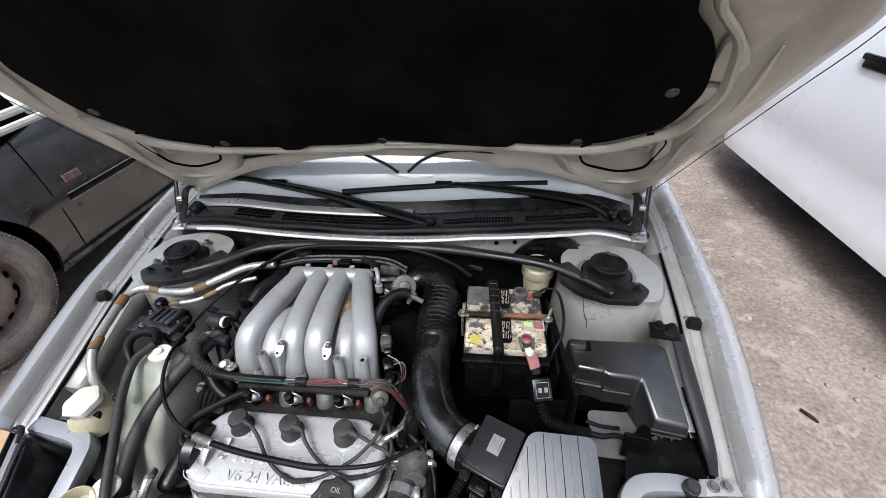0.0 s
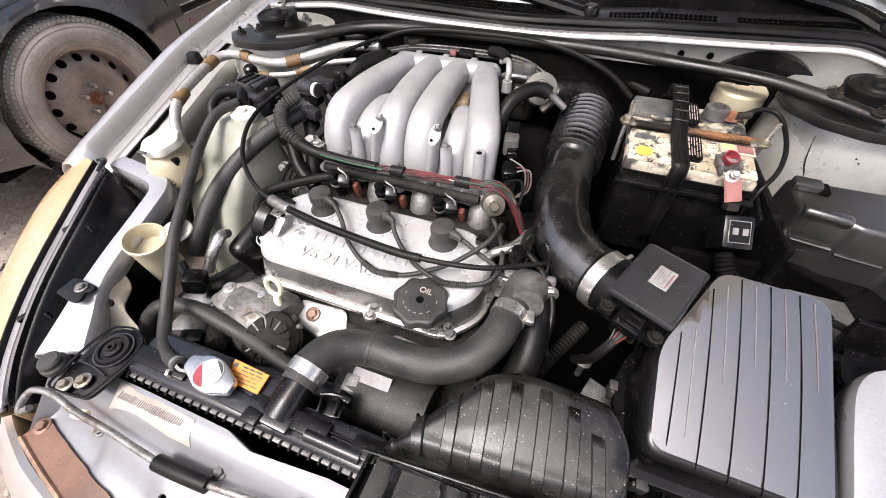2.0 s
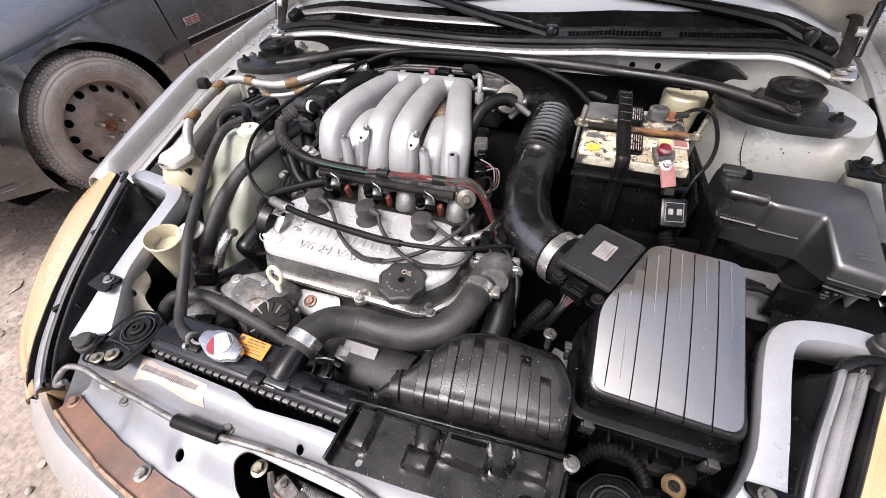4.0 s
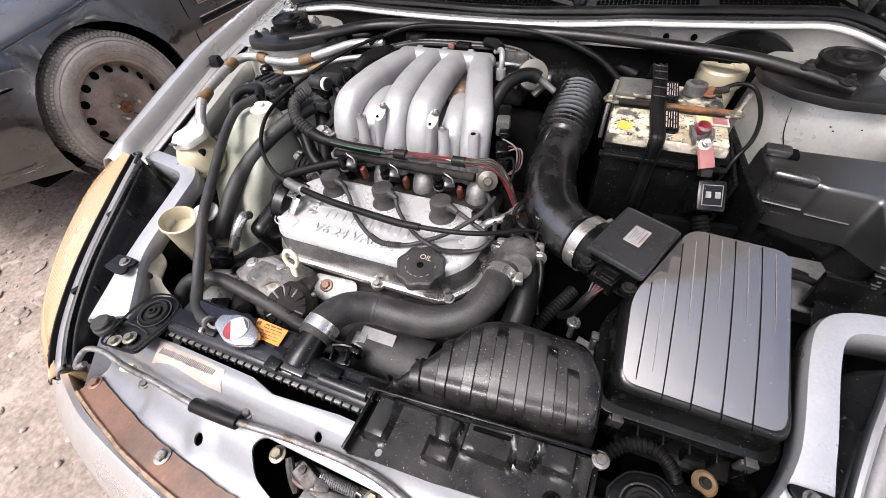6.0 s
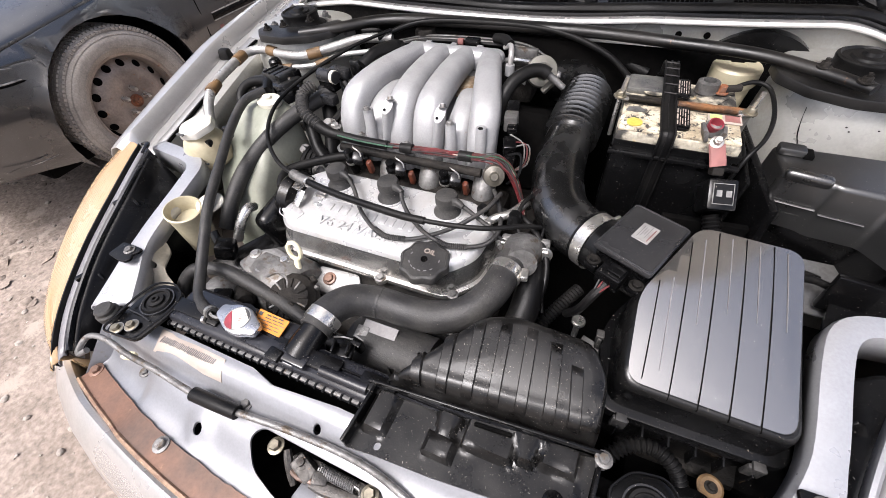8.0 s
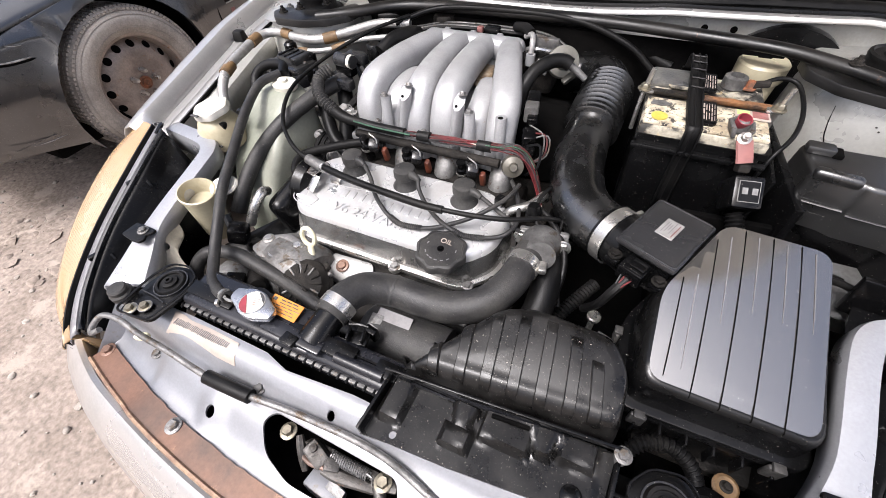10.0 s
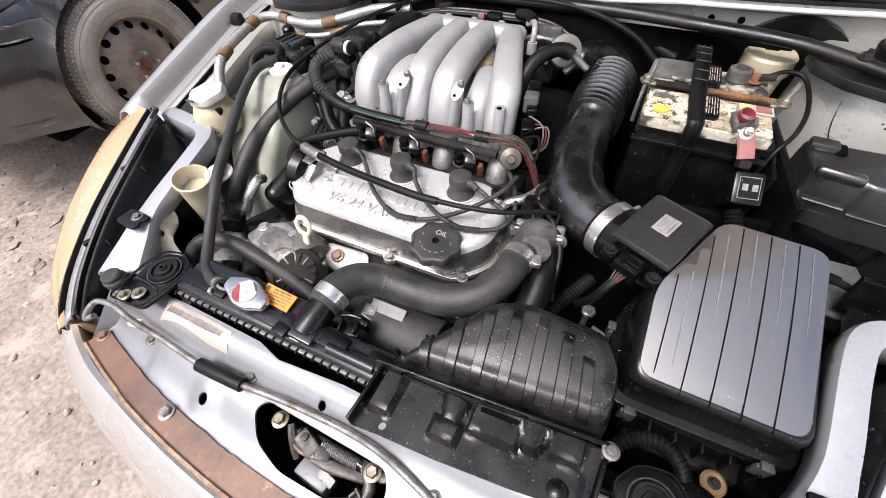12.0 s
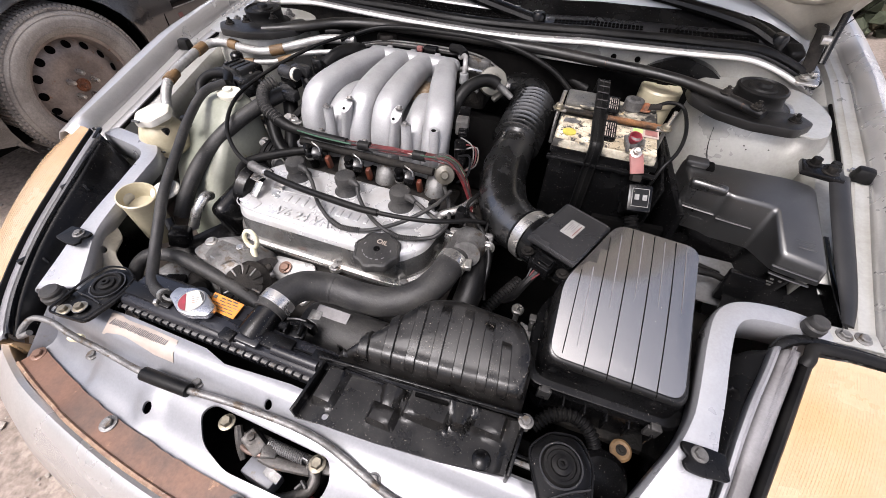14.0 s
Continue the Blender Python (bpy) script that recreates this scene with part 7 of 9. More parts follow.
part("ferrule", tube([(-0.285, 0.306, 0.799), (-0.262, 0.300, 0.798), (-0.245, 0.297, 0.798)], 0.009, 12, 3), DULL, cable)
part("ring", tube([(-0.247, 0.297, 0.798), (-0.243, 0.296, 0.798)], 0.0095, 12, 2), STEEL, cable)

# wiring along the front of the intake manifold
loom = thing("wiring_loom", (-0.14, 0.44, 0.765), "bundle of red and green wires along the intake manifold", "wiring loom")
part("sheath", tube([(-0.355, 0.500, 0.860), (-0.368, 0.475, 0.850), (-0.350, 0.445, 0.832), (-0.315, 0.436, 0.812)], 0.0115, 14, 8, ribs=(0.0060, 0.0013)), HOSE, loom)
part("sheath_end", tube([(-0.325, 0.437, 0.816), (-0.295, 0.436, 0.803), (-0.26, 0.436, 0.799)], [0.0125, 0.0105, 0.008], 10), RUBBER, loom)
rng = random.Random(7)
for k in range(26):
    o = [(rng.uniform(-0.007, 0.007), rng.uniform(-0.006, 0.006)) for _ in range(8)]
    base = [(-0.30, 0.436, 0.802), (-0.23, 0.436, 0.797), (-0.15, 0.436, 0.797), (-0.07, 0.436, 0.802), (0.0, 0.436, 0.808), (0.048, 0.434, 0.812), (0.078, 0.436, 0.780), (0.105, 0.425, 0.715)]
    wide = [0.5, 0.7, 1.0, 1.0, 1.0, 1.1, 1.4, 1.0]
    part("wire", tube([(p[0], p[1] + w * a, p[2] + w * b) for p, (a, b), w in zip(base, o, wide)], 0.0011, 5, 4), WIRE_G if k in (9, 17) else (INK if k % 5 in (1, 3) else (WIRE_R if k % 4 else LABEL if k == 12 else WIRE_R)), loom)
part("wrap", tube([(-0.28, 0.436, 0.801), (-0.23, 0.4365, 0.7975), (-0.165, 0.4365, 0.7975)], 0.0088, 10, 4), RUBBER, loom)
part("green_run", tube([(-0.27, 0.428, 0.805), (-0.22, 0.4275, 0.802), (-0.15, 0.428, 0.802)], 0.0015, 6, 4), WIRE_G, loom)
for x in (-0.125, -0.010):
    part("tape_wrap", tube([(x - 0.012, 0.436, 0.7975 + 0.06 * max(x + 0.15, 0)), (x + 0.012, 0.436, 0.7985 + 0.06 * max(x + 0.15, 0))], 0.0095, 10, 3), RUBBER, loom)

# accessories round the engine
part("timing_cover", box((0.040, 0.15, 0.13), (-0.336, 0.318, 0.682), (12, 0, -5), 0.018, seg=4), PLASTIC, eng)
part("cover_end", lathe([(0, 0), (0.048, 0), (0.050, 0.004), (0.046, 0.022), (0, 0.024)], (-0.312, 0.312, 0.735), (90, 0, 85), seg=28), PLASTIC, eng)
part("breather_elbow", tube([(-0.302, 0.330, 0.752), (-0.330, 0.325, 0.755), (-0.348, 0.325, 0.756)], 0.008, 10), RUBBER, eng)
alt = thing("alternator", (-0.27, 0.17, 0.66), "grimy alloy alternator below the valve cover", "alternator")
part("case", lathe([(0, -0.05), (0.05, -0.05), (0.058, -0.04), (0.06, 0.03), (0.05, 0.045), (0, 0.048)], (-0.262, 0.175, 0.650), (0, 90, -10), seg=28), DULL, alt)
part("front_plate", plate(rounded([(-0.336, 0.160), (-0.322, 0.190), (-0.285, 0.208), (-0.240, 0.198), (-0.232, 0.176), (-0.258, 0.168), (-0.280, 0.152), (-0.310, 0.148)], 0.008), 0.014, lambda x, y: 0.700 + 0.15 * (y - 0.15), [ring_hole(-0.287, 0.163, 0.005)], grid=0.012, lip=0.002), DULL, alt)
part("plate_eye", lathe([(0.006, 0), (0.009, 0), (0.009, 0.003), (0.006, 0.003), (0.006, 0)], (-0.287, 0.163, 0.701), seg=20), STEEL, alt)
part("bracket", box((0.05, 0.03, 0.012), (-0.22, 0.150, 0.682), (20, 0, 15), 0.004), GRIME, alt)
part("rear_bell", lathe([(0, -0.02), (0.040, -0.02), (0.044, -0.012), (0.043, 0.006), (0.034, 0.016), (0.012, 0.018), (0, 0.018)], (-0.212, 0.140, 0.678), (28, 12, 0), seg=28), GRIME, alt)
rng = random.Random(31)
for k in range(14):
    a = 2 * math.pi * k / 14
    part("vent_fin", moved(box((0.016, 0.0035, 0.006), bev=0.001, seg=1), pose(-0.212, 0.140, 0.678, 28, 12, 0) @ Matrix.Rotation(a, 4, "Z") @ Matrix.Translation((0.026, 0, 0.016))), GRIME if k % 3 else DULL, alt)
for k in range(12):
    p = (-0.235 + rng.uniform(-0.02, 0.06), 0.150 + rng.uniform(-0.035, 0.03), 0.690 + rng.uniform(-0.006, 0.006))
    part("casting_lug", box((rng.uniform(0.006, 0.014), rng.uniform(0.004, 0.010), 0.010), p, (rng.uniform(0, 30), 0, rng.uniform(-50, 50)), 0.002, seg=1), GRIME if k % 4 else DULL, alt)
part("wire_guard", tube([(-0.262, 0.150, 0.702), (-0.246, 0.160, 0.710), (-0.226, 0.158, 0.708), (-0.216, 0.146, 0.700)], 0.0022, 6, 4), DULL, alt)
for p in ((-0.315, 0.185, 0.705), (-0.255, 0.190, 0.705), (-0.22, 0.150, 0.69)):
    part("bolt", bolt(p, 0.007), STEEL, alt)
part("red_cover", box((0.02, 0.016, 0.014), (-0.182, 0.120, 0.665), bev=0.004), RED, alt)
dip = thing("dipstick", (-0.245, 0.195, 0.70), "pale yellow dipstick loop handle", "dipstick")
bm = tube([(-0.232 + 0.013 * math.cos(a), 0.200 + 0.004 * math.sin(a), 0.728 + 0.016 * math.sin(a)) for a in np.linspace(0, 2 * math.pi, 17)], 0.0038, 8, 2)
part("loop", moved(bm, Matrix.Identity(4)), BLOND, dip)
part("stem", tube([(-0.230, 0.196, 0.714), (-0.226, 0.188, 0.70), (-0.222, 0.182, 0.685)], [0.005, 0.006, 0.007], 10), BLOND, dip)
part("guide_tube", tube([(-0.222, 0.182, 0.688), (-0.212, 0.175, 0.665), (-0.20, 0.165, 0.60)], 0.007, 8), PLASTIC, dip)
pump = thing("steering_pump", (-0.36, 0.12, 0.62), "round alloy pump with black pulley", "pump")
part("body", lathe([(0, -0.03), (0.034, -0.03), (0.036, -0.02), (0.036, 0.02), (0.030, 0.03), (0, 0.031)], (-0.352, 0.118, 0.655), (70, 0, 20), seg=28), DULL, pump)
part("solenoid", lathe([(0, -0.025), (0.016, -0.025), (0.017, -0.02), (0.017, 0.02), (0.012, 0.028), (0, 0.028)], (-0.300, 0.118, 0.672), (60, 30, 40), seg=20), GRIME, pump)
part("connector", box((0.030, 0.022, 0.020), (-0.318, 0.098, 0.690), (0, 15, 30), 0.004), PLASTIC, pump)
lower = thing("belt_cover", (-0.37, 0.24, 0.62), "smooth black sloping belt cover", "belt cover")
part("cover", box((0.07, 0.20, 0.05), (-0.368, 0.235, 0.630), (0, 25, -28), 0.012), PLASTIC, lower)
part("edge", box((0.012, 0.19, 0.012), (-0.338, 0.225, 0.647), (0, 25, -28), 0.004), PLASTIC_GREY, lower)
belt = thing("drive_belts", (-0.37, 0.36, 0.68), "ribbed black drive belts beside the engine", "belts")
for k in range(4):
    part("belt", tube([(-0.372 + 0.012 * k, 0.385, 0.60), (-0.375 + 0.012 * k, 0.395, 0.70), (-0.37 + 0.012 * k, 0.43, 0.745), (-0.365 + 0.012 * k, 0.47, 0.735), (-0.36 + 0.012 * k, 0.49, 0.68)], 0.005, 6, 6), RUBBER, belt)
for i, pts in enumerate(([(-0.40, 0.50, 0.80), (-0.37, 0.47, 0.775), (-0.34, 0.44, 0.75), (-0.30, 0.42, 0.73)], [(-0.385, 0.56, 0.82), (-0.36, 0.53, 0.80), (-0.335, 0.49, 0.77), (-0.325, 0.45, 0.72)], [(-0.42, 0.60, 0.83), (-0.38, 0.585, 0.835), (-0.345, 0.575, 0.83), (-0.315, 0.545, 0.815)])):
    lead("engine_hose", pts, (0.013, 0.016, 0.008)[i], "black hose in the gap beside the engine", "hose", RUBBER, group="engine hoses")
hook = thing("lifting_bracket", (-0.36, 0.50, 0.80), "grimy steel bracket with a bolt", "bracket")
part("bracket", box((0.03, 0.04, 0.006), (-0.372, 0.515, 0.822), (20, 10, 30), 0.002), DULL, hook)
part("bolt", bolt((-0.312, 0.462, 0.800), 0.010, (20, 0, 0), 0.012), STEEL, hook)
for k, (x, y, z, rz) in enumerate(((-0.385, 0.455, 0.735, 20), (-0.40, 0.50, 0.76, -30), (-0.33, 0.405, 0.725, 60))):
    part("fitting", lathe([(0, 0), (0.011, 0), (0.011, 0.016), (0.007, 0.018), (0.007, 0.03), (0, 0.03)], (x, y, z), (60, 0, rz), seg=12), DULL, hook)
sh = thing("exhaust_shield", (0.0, 0.19, 0.66), "dull pressed heat shield below the valve cover", "heat shield")
part("shield", plate(rounded([(-0.215, 0.165), (-0.20, 0.225), (0.09, 0.215), (0.11, 0.16), (0.05, 0.13), (-0.17, 0.135)], 0.02), 0.004, lambda x, y: 0.615 + 0.45 * (y - 0.13) + 0.008 * math.sin(x * 40), grid=0.012), GRIME, sh)
part("cast_flange", plate(rounded([(-0.226, 0.190), (-0.220, 0.226), (-0.135, 0.230), (-0.112, 0.175), (-0.125, 0.155), (-0.165, 0.180)], 0.010), 0.014, lambda x, y: 0.650 + 0.35 * (y - 0.18), grid=0.012, lip=0.002), SILVERTAPE, sh)
part("cast_flange", plate(rounded([(-0.06, 0.19), (-0.05, 0.222), (0.05, 0.216), (0.06, 0.185)], 0.012), 0.012, lambda x, y: 0.648 + 0.3 * (y - 0.18), grid=0.012, lip=0.002), DULL, sh)
part("bolt", bolt((-0.188, 0.208, 0.661), 0.008, (20, 0, 0)), RUST, sh)
part("foil_patch", box((0.056, 0.026, 0.0012), (-0.033, 0.127, 0.7000), (14, 0, 0), bev=0.0004, seg=1), TRIM, sh, "dull foil patch")
part("cover_box", tube([(-0.085, 0.122, 0.655), (-0.074, 0.122, 0.655), (-0.02, 0.122, 0.655), (0.05, 0.122, 0.655)], [0.030, 0.043, 0.0445, 0.0445], 28, 4), HOSE, sh, "rounded grey cover")
part("cover_tab", box((0.020, 0.022, 0.004), (-0.058, 0.118, 0.6975), (14, 0, 0), 0.001), DULL, sh)
part("clip_post", box((0.02, 0.012, 0.022), (-0.045, 0.092, 0.715), (0, 0, -10), 0.003), PLASTIC, sh)
part("fan_shroud", box((0.34, 0.03, 0.10), (-0.05, 0.105, 0.62), bev=0.01), PLASTIC, sh)
therm = thing("thermostat_housing", (0.13, 0.30, 0.72), "grimy cast thermostat housing with bolts", "thermostat housing")
part("housing", lathe([(0, 0), (0.030, 0), (0.032, 0.012), (0.024, 0.03), (0.023, 0.045), (0, 0.045)], (0.128, 0.318, 0.742), (70, 0, 10), seg=22), DULL, therm)
part("flange", box((0.075, 0.012, 0.035), (0.130, 0.322, 0.745), (-20, 0, 8), 0.005), DULL, therm)
for x in (0.098, 0.162):
    part("bolt", bolt((x, 0.314, 0.748), 0.008, (75, 0, 8)), STEEL, therm)
part("sensor", lathe([(0, 0), (0.012, 0), (0.012, 0.018), (0.008, 0.026), (0, 0.026)], (0.105, 0.345, 0.762), seg=12), PLASTIC, therm)
part("gold_plug", lathe([(0, 0), (0.017, 0), (0.019, 0.006), (0.017, 0.02), (0.008, 0.024), (0.006, 0.03), (0, 0.03)], (0.044, 0.425, 0.788), (60, 0, 20), seg=20), surface("brass", (0.085, 0.078, 0.062), (0.055, 0.05, 0.04), 0.5, 0.25, bump=0.2), therm)

uph = thing("upper_radiator_hose", (0.02, 0.165, 0.72), "thick black rubber radiator hose with steel clamps", "radiator hose")
part("hose", tube([(-0.099, 0.080, 0.742), (-0.096, 0.112, 0.744), (-0.080, 0.142, 0.738), (-0.045, 0.160, 0.726), (0.0, 0.163, 0.722), (0.045, 0.167, 0.726), (0.085, 0.185, 0.736), (0.108, 0.222, 0.743), (0.116, 0.262, 0.744), (0.120, 0.292, 0.744)], 0.0235, 22, 6), HOSE, uph)
part("clamp", tube([(-0.0985, 0.090, 0.7425), (-0.0965, 0.106, 0.744)], 0.0255, 24, 2), STEEL, uph, "steel hose clamp")
part("clamp", tube([(0.1150, 0.255, 0.744), (0.1180, 0.271, 0.744)], 0.0252, 24, 2), STEEL, uph, "steel hose clamp")
part("clamp_screw", box((0.012, 0.020, 0.010), (0.144, 0.262, 0.752), (0, 0, 10), 0.003), STEEL, uph)
part("seam", tube([(-0.046, 0.160, 0.726), (-0.042, 0.1605, 0.7255)], 0.0242, 22, 2), HOSE, uph)

# hoses and reservoirs by the other fender
lead("overflow_hose", [(-0.468, 0.474, 0.846), (-0.484, 0.430, 0.842), (-0.468, 0.36, 0.822), (-0.432, 0.285, 0.805), (-0.396, 0.205, 0.782), (-0.368, 0.150, 0.757), (-0.340, 0.100, 0.735), (-0.308, 0.066, 0.733), (-0.276, 0.052, 0.740), (-0.252, 0.048, 0.747)], 0.0088, "long thin black rubber overflow hose", "hose", HOSE)
oh = bpy.data.objects["overflow_hose"]
part("spring_clip", tube([(-0.262, 0.050, 0.744), (-0.256, 0.049, 0.746)], 0.0098, 14, 2), STEEL, oh, "steel spring clip")
part("clip_ear", box((0.005, 0.008, 0.010), (-0.262, 0.036, 0.742), (0, 0, 30), 0.001), STEEL, oh)
part("hose_clip", box((0.014, 0.012, 0.024), (-0.478, 0.36, 0.815), (0, 0, 20), 0.003), PLASTIC, oh)
lead("coolant_hose", [(-0.345, 0.540, 0.83), (-0.385, 0.47, 0.815), (-0.420, 0.40, 0.790), (-0.448, 0.335, 0.750), (-0.456, 0.28, 0.71), (-0.458, 0.24, 0.67)], 0.0155, "thick black rubber hose beside the tank", "hose", HOSE)
lead("heater_hose", [(-0.405, 0.075, 0.62), (-0.42, 0.090, 0.665), (-0.40, 0.118, 0.700), (-0.35, 0.135, 0.704), (-0.29, 0.132, 0.698), (-0.22, 0.125, 0.686), (-0.16, 0.112, 0.682), (-0.12, 0.115, 0.667)], 0.0118, "black rubber hose looping behind the radiator", "hose", HOSE)
lead("lower_hose", [(0.150, 0.325, 0.72), (0.155, 0.27, 0.715), (0.152, 0.22, 0.69), (0.135, 0.185, 0.65)], 0.022, "black rubber hose below the radiator hose", "hose", RUBBER)
lead("breather_hose", [(-0.318, 0.305, 0.752), (-0.338, 0.315, 0.757), (-0.345, 0.348, 0.762), (-0.314, 0.384, 0.763), (-0.262, 0.424, 0.762), (-0.22, 0.44, 0.755)], 0.0085, "black breather hose beside the valve cover", "hose", RUBBER)
lead("tank_hose", [(-0.465, 0.478, 0.842), (-0.49, 0.508, 0.846), (-0.535, 0.505, 0.840), (-0.555, 0.485, 0.82), (-0.535, 0.455, 0.79)], 0.010, "bent black hose at the tank cap", "hose", RUBBER)

tank = thing("coolant_tank", (-0.46, 0.38, 0.60), "tall cream plastic coolant tank with white cap", "tank")
tk = [[(x - 0.012, y, z) for x, y in rounded([(-0.515 + a, 0.30 + f), (-0.405 + b, 0.29 + f), (-0.395 + b, 0.485), (-0.510 + a, 0.49)], 0.022, 5)] for z, a, b, f in ((0.56, 0.02, 0.01, -0.03), (0.64, 0.005, 0.015, -0.02), (0.72, 0.0, 0.012, 0.02), (0.785, 0.0, 0.004, 0.085), (0.815, 0.008, -0.004, 0.125), (0.826, 0.02, -0.018, 0.14))]
part("body", skin(tk, closed=True, caps=True), TANK, tank)
part("cap", lathe([(0, 0), (0.024, 0), (0.025, 0.003), (0.024, 0.010), (0.010, 0.013), (0.009, 0.018), (0, 0.018)], (-0.452, 0.462, 0.826), (8, 0, 0), seg=24, squash=0.85, wave=lambda a: 1 + 0.18 * max(math.cos(a), 0)), WHITE, tank, "white plastic cap")
part("clip", box((0.012, 0.012, 0.02), (-0.505, 0.330, 0.80), bev=0.003), PLASTIC, tank)
ps = thing("power_steering_reservoir", (-0.535, 0.335, 0.74), "cream fluid reservoir with hexagonal white cap", "fluid reservoir")
part("bottle", lathe([(0, 0), (0.034, 0), (0.042, 0.008), (0.043, 0.04), (0.036, 0.055), (0.028, 0.062), (0.027, 0.07), (0, 0.07)], (-0.535, 0.342, 0.750), seg=28), CREAM, ps)
part("cap", lathe([(0, 0), (0.033, 0), (0.034, 0.004), (0.033, 0.012), (0.029, 0.015), (0, 0.016)], (-0.533, 0.342, 0.820), (4, -6, 12), seg=48, wave=lambda a: 1 + 0.05 * math.cos(a * 6)), WHITE, ps, "white plastic screw cap")
part("cap_mark", box((0.018, 0.006, 0.003), (-0.535, 0.305, 0.832), bev=0.001, seg=1), INK, ps)
for k in range(3):
    part("level_mark", box((0.004, 0.003, 0.003), (-0.512 + 0.006 * k, 0.298 + 0.002 * k, 0.775), bev=0), INK, ps)
cup = thing("washer_filler", (-0.442, 0.190, 0.69), "open cream filler neck with its white lid flipped back", "filler neck")
part("funnel", moved(lathe([(0.024, -0.105), (0.028, -0.09), (0.031, -0.02), (0.032, 0.004), (0.0345, 0.006), (0.0345, 0.012), (0.032, 0.013), (0.030, 0.010), (0.0285, -0.012), (0.026, -0.016), (0.0, -0.017)], seg=32, squash=0.95), pose(-0.446, 0.186, 0.762, 4, 10, 0) @ Matrix.Diagonal((0.94, 0.94, 1.0, 1))), CREAM, cup)
part("lid", lathe([(0, 0), (0.026, 0), (0.027, 0.003), (0.025, 0.006), (0, 0.007)], (-0.412, 0.217, 0.768), (14, -8, 20), seg=28, squash=0.8), WHITE, cup, "white flip lid")
part("hinge", box((0.012, 0.012, 0.005), (-0.425, 0.215, 0.765), (0, 0, 45), 0.002), WHITE, cup)
lead("filler_pipe", [(-0.378, 0.205, 0.70), (-0.365, 0.222, 0.735), (-0.362, 0.245, 0.748), (-0.372, 0.262, 0.735)], 0.009, "bare alloy pipe stub", "pipe", STEEL)
val = thing("purge_valve", (-0.385, 0.175, 0.70), "small black valve with hose stubs", "valve")
part("body", box((0.035, 0.03, 0.035), (-0.382, 0.178, 0.700), (0, 20, 30), 0.006), PLASTIC, val)
part("spout", tube([(-0.395, 0.178, 0.70), (-0.41, 0.19, 0.725)], 0.008, 8), PLASTIC, val)

# air conditioning pipes and the relay box on the inner wing
pipe = thing("air_conditioning_pipe", (-0.58, 0.6, 0.83), "bare alloy pipe with brown tape wraps along the fender", "pipe", "air conditioning pipes")
run = [(-0.575, 0.400, 0.70), (-0.592, 0.412, 0.79), (-0.615, 0.465, 0.832), (-0.640, 0.560, 0.842), (-0.648, 0.615, 0.846), (-0.620, 0.645, 0.848), (-0.55, 0.640, 0.845), (-0.49, 0.645, 0.846), (-0.42, 0.69, 0.858), (-0.37, 0.72, 0.866), (-0.30, 0.735, 0.868)]
part("pipe", tube(run, 0.0100, 14, 6), SILVERTAPE, pipe)
for a, b in (((-0.612, 0.458, 0.831), (-0.622, 0.490, 0.835)), ((-0.643, 0.580, 0.844), (-0.649, 0.612, 0.846)), ((-0.597, 0.646, 0.848), (-0.572, 0.643, 0.8465)), ((-0.482, 0.648, 0.8465), (-0.455, 0.664, 0.851))):
    part("tape", tube([a, b], 0.0118, 14, 2), TAPE, pipe)
thin = thing("air_conditioning_pipe", (-0.5, 0.6, 0.82), "thin bare alloy pipe with tape wraps", "pipe", "air conditioning pipes")
part("pipe", tube([(-0.565, 0.610, 0.825), (-0.52, 0.615, 0.828), (-0.46, 0.632, 0.832), (-0.41, 0.675, 0.842), (-0.34, 0.70, 0.848)], 0.006, 10), SILVERTAPE, thin)
part("tape", tube([(-0.535, 0.613, 0.8275), (-0.510, 0.617, 0.829)], 0.0075, 10, 2), TAPE, thin)
part("tape", tube([(-0.455, 0.635, 0.8325), (-0.430, 0.655, 0.838)], 0.0075, 10, 2), TAPE, thin)
rel = thing("relay_box", (-0.545, 0.555, 0.78), "black plastic solenoid box with plugs", "relay box")
part("body", box((0.115, 0.062, 0.040), (-0.512, 0.555, 0.812), (0, -4, -14), 0.005), FUSE, rel)
part("side_tray", box((0.06, 0.045, 0.018), (-0.565, 0.548, 0.815), (0, -4, -14), 0.004), FUSE, rel)
part("socket", box((0.020, 0.020, 0.030), (-0.470, 0.575, 0.830), (0, 0, -14), 0.003), PLASTIC, rel)
part("cap", box((0.064, 0.048, 0.016), (-0.500, 0.560, 0.840), (0, -4, -14), 0.003), FUSE, rel)
for k in range(3):
    part("cap_rib", box((0.004, 0.040, 0.004), (-0.520 + 0.018 * k, 0.560 - 0.004 * k, 0.849), (0, -4, -14), 0.001), PLASTIC, rel)
for k in range(4):
    part("side_rib", box((0.003, 0.004, 0.030), (-0.560 + 0.026 * k, 0.5335 - 0.0065 * k, 0.814), (0, -4, -14), 0.001, seg=1), PLASTIC, rel)
for dx, dy in ((-0.045, 0.022), (0.045, -0.004), (-0.04, -0.018)):
    part("screw", bolt((-0.512 + dx, 0.555 + dy, 0.832), 0.004), DULL, rel)
part("nipple", tube([(-0.452, 0.548, 0.826), (-0.436, 0.540, 0.832), (-0.424, 0.530, 0.830)], 0.005, 10, 4), PLASTIC, rel)
part("plug", box((0.034, 0.024, 0.024), (-0.462, 0.520, 0.812), (0, 0, -25), 0.003), PLASTIC_GREY, rel)
part("knob", lathe([(0, 0), (0.014, 0), (0.014, 0.02), (0.010, 0.024), (0, 0.024)], (-0.548, 0.605, 0.825), seg=16), PLASTIC, rel)
con = thing("connector_cluster", (-0.325, 0.54, 0.84), "stack of dark connectors beside the manifold", "connector")
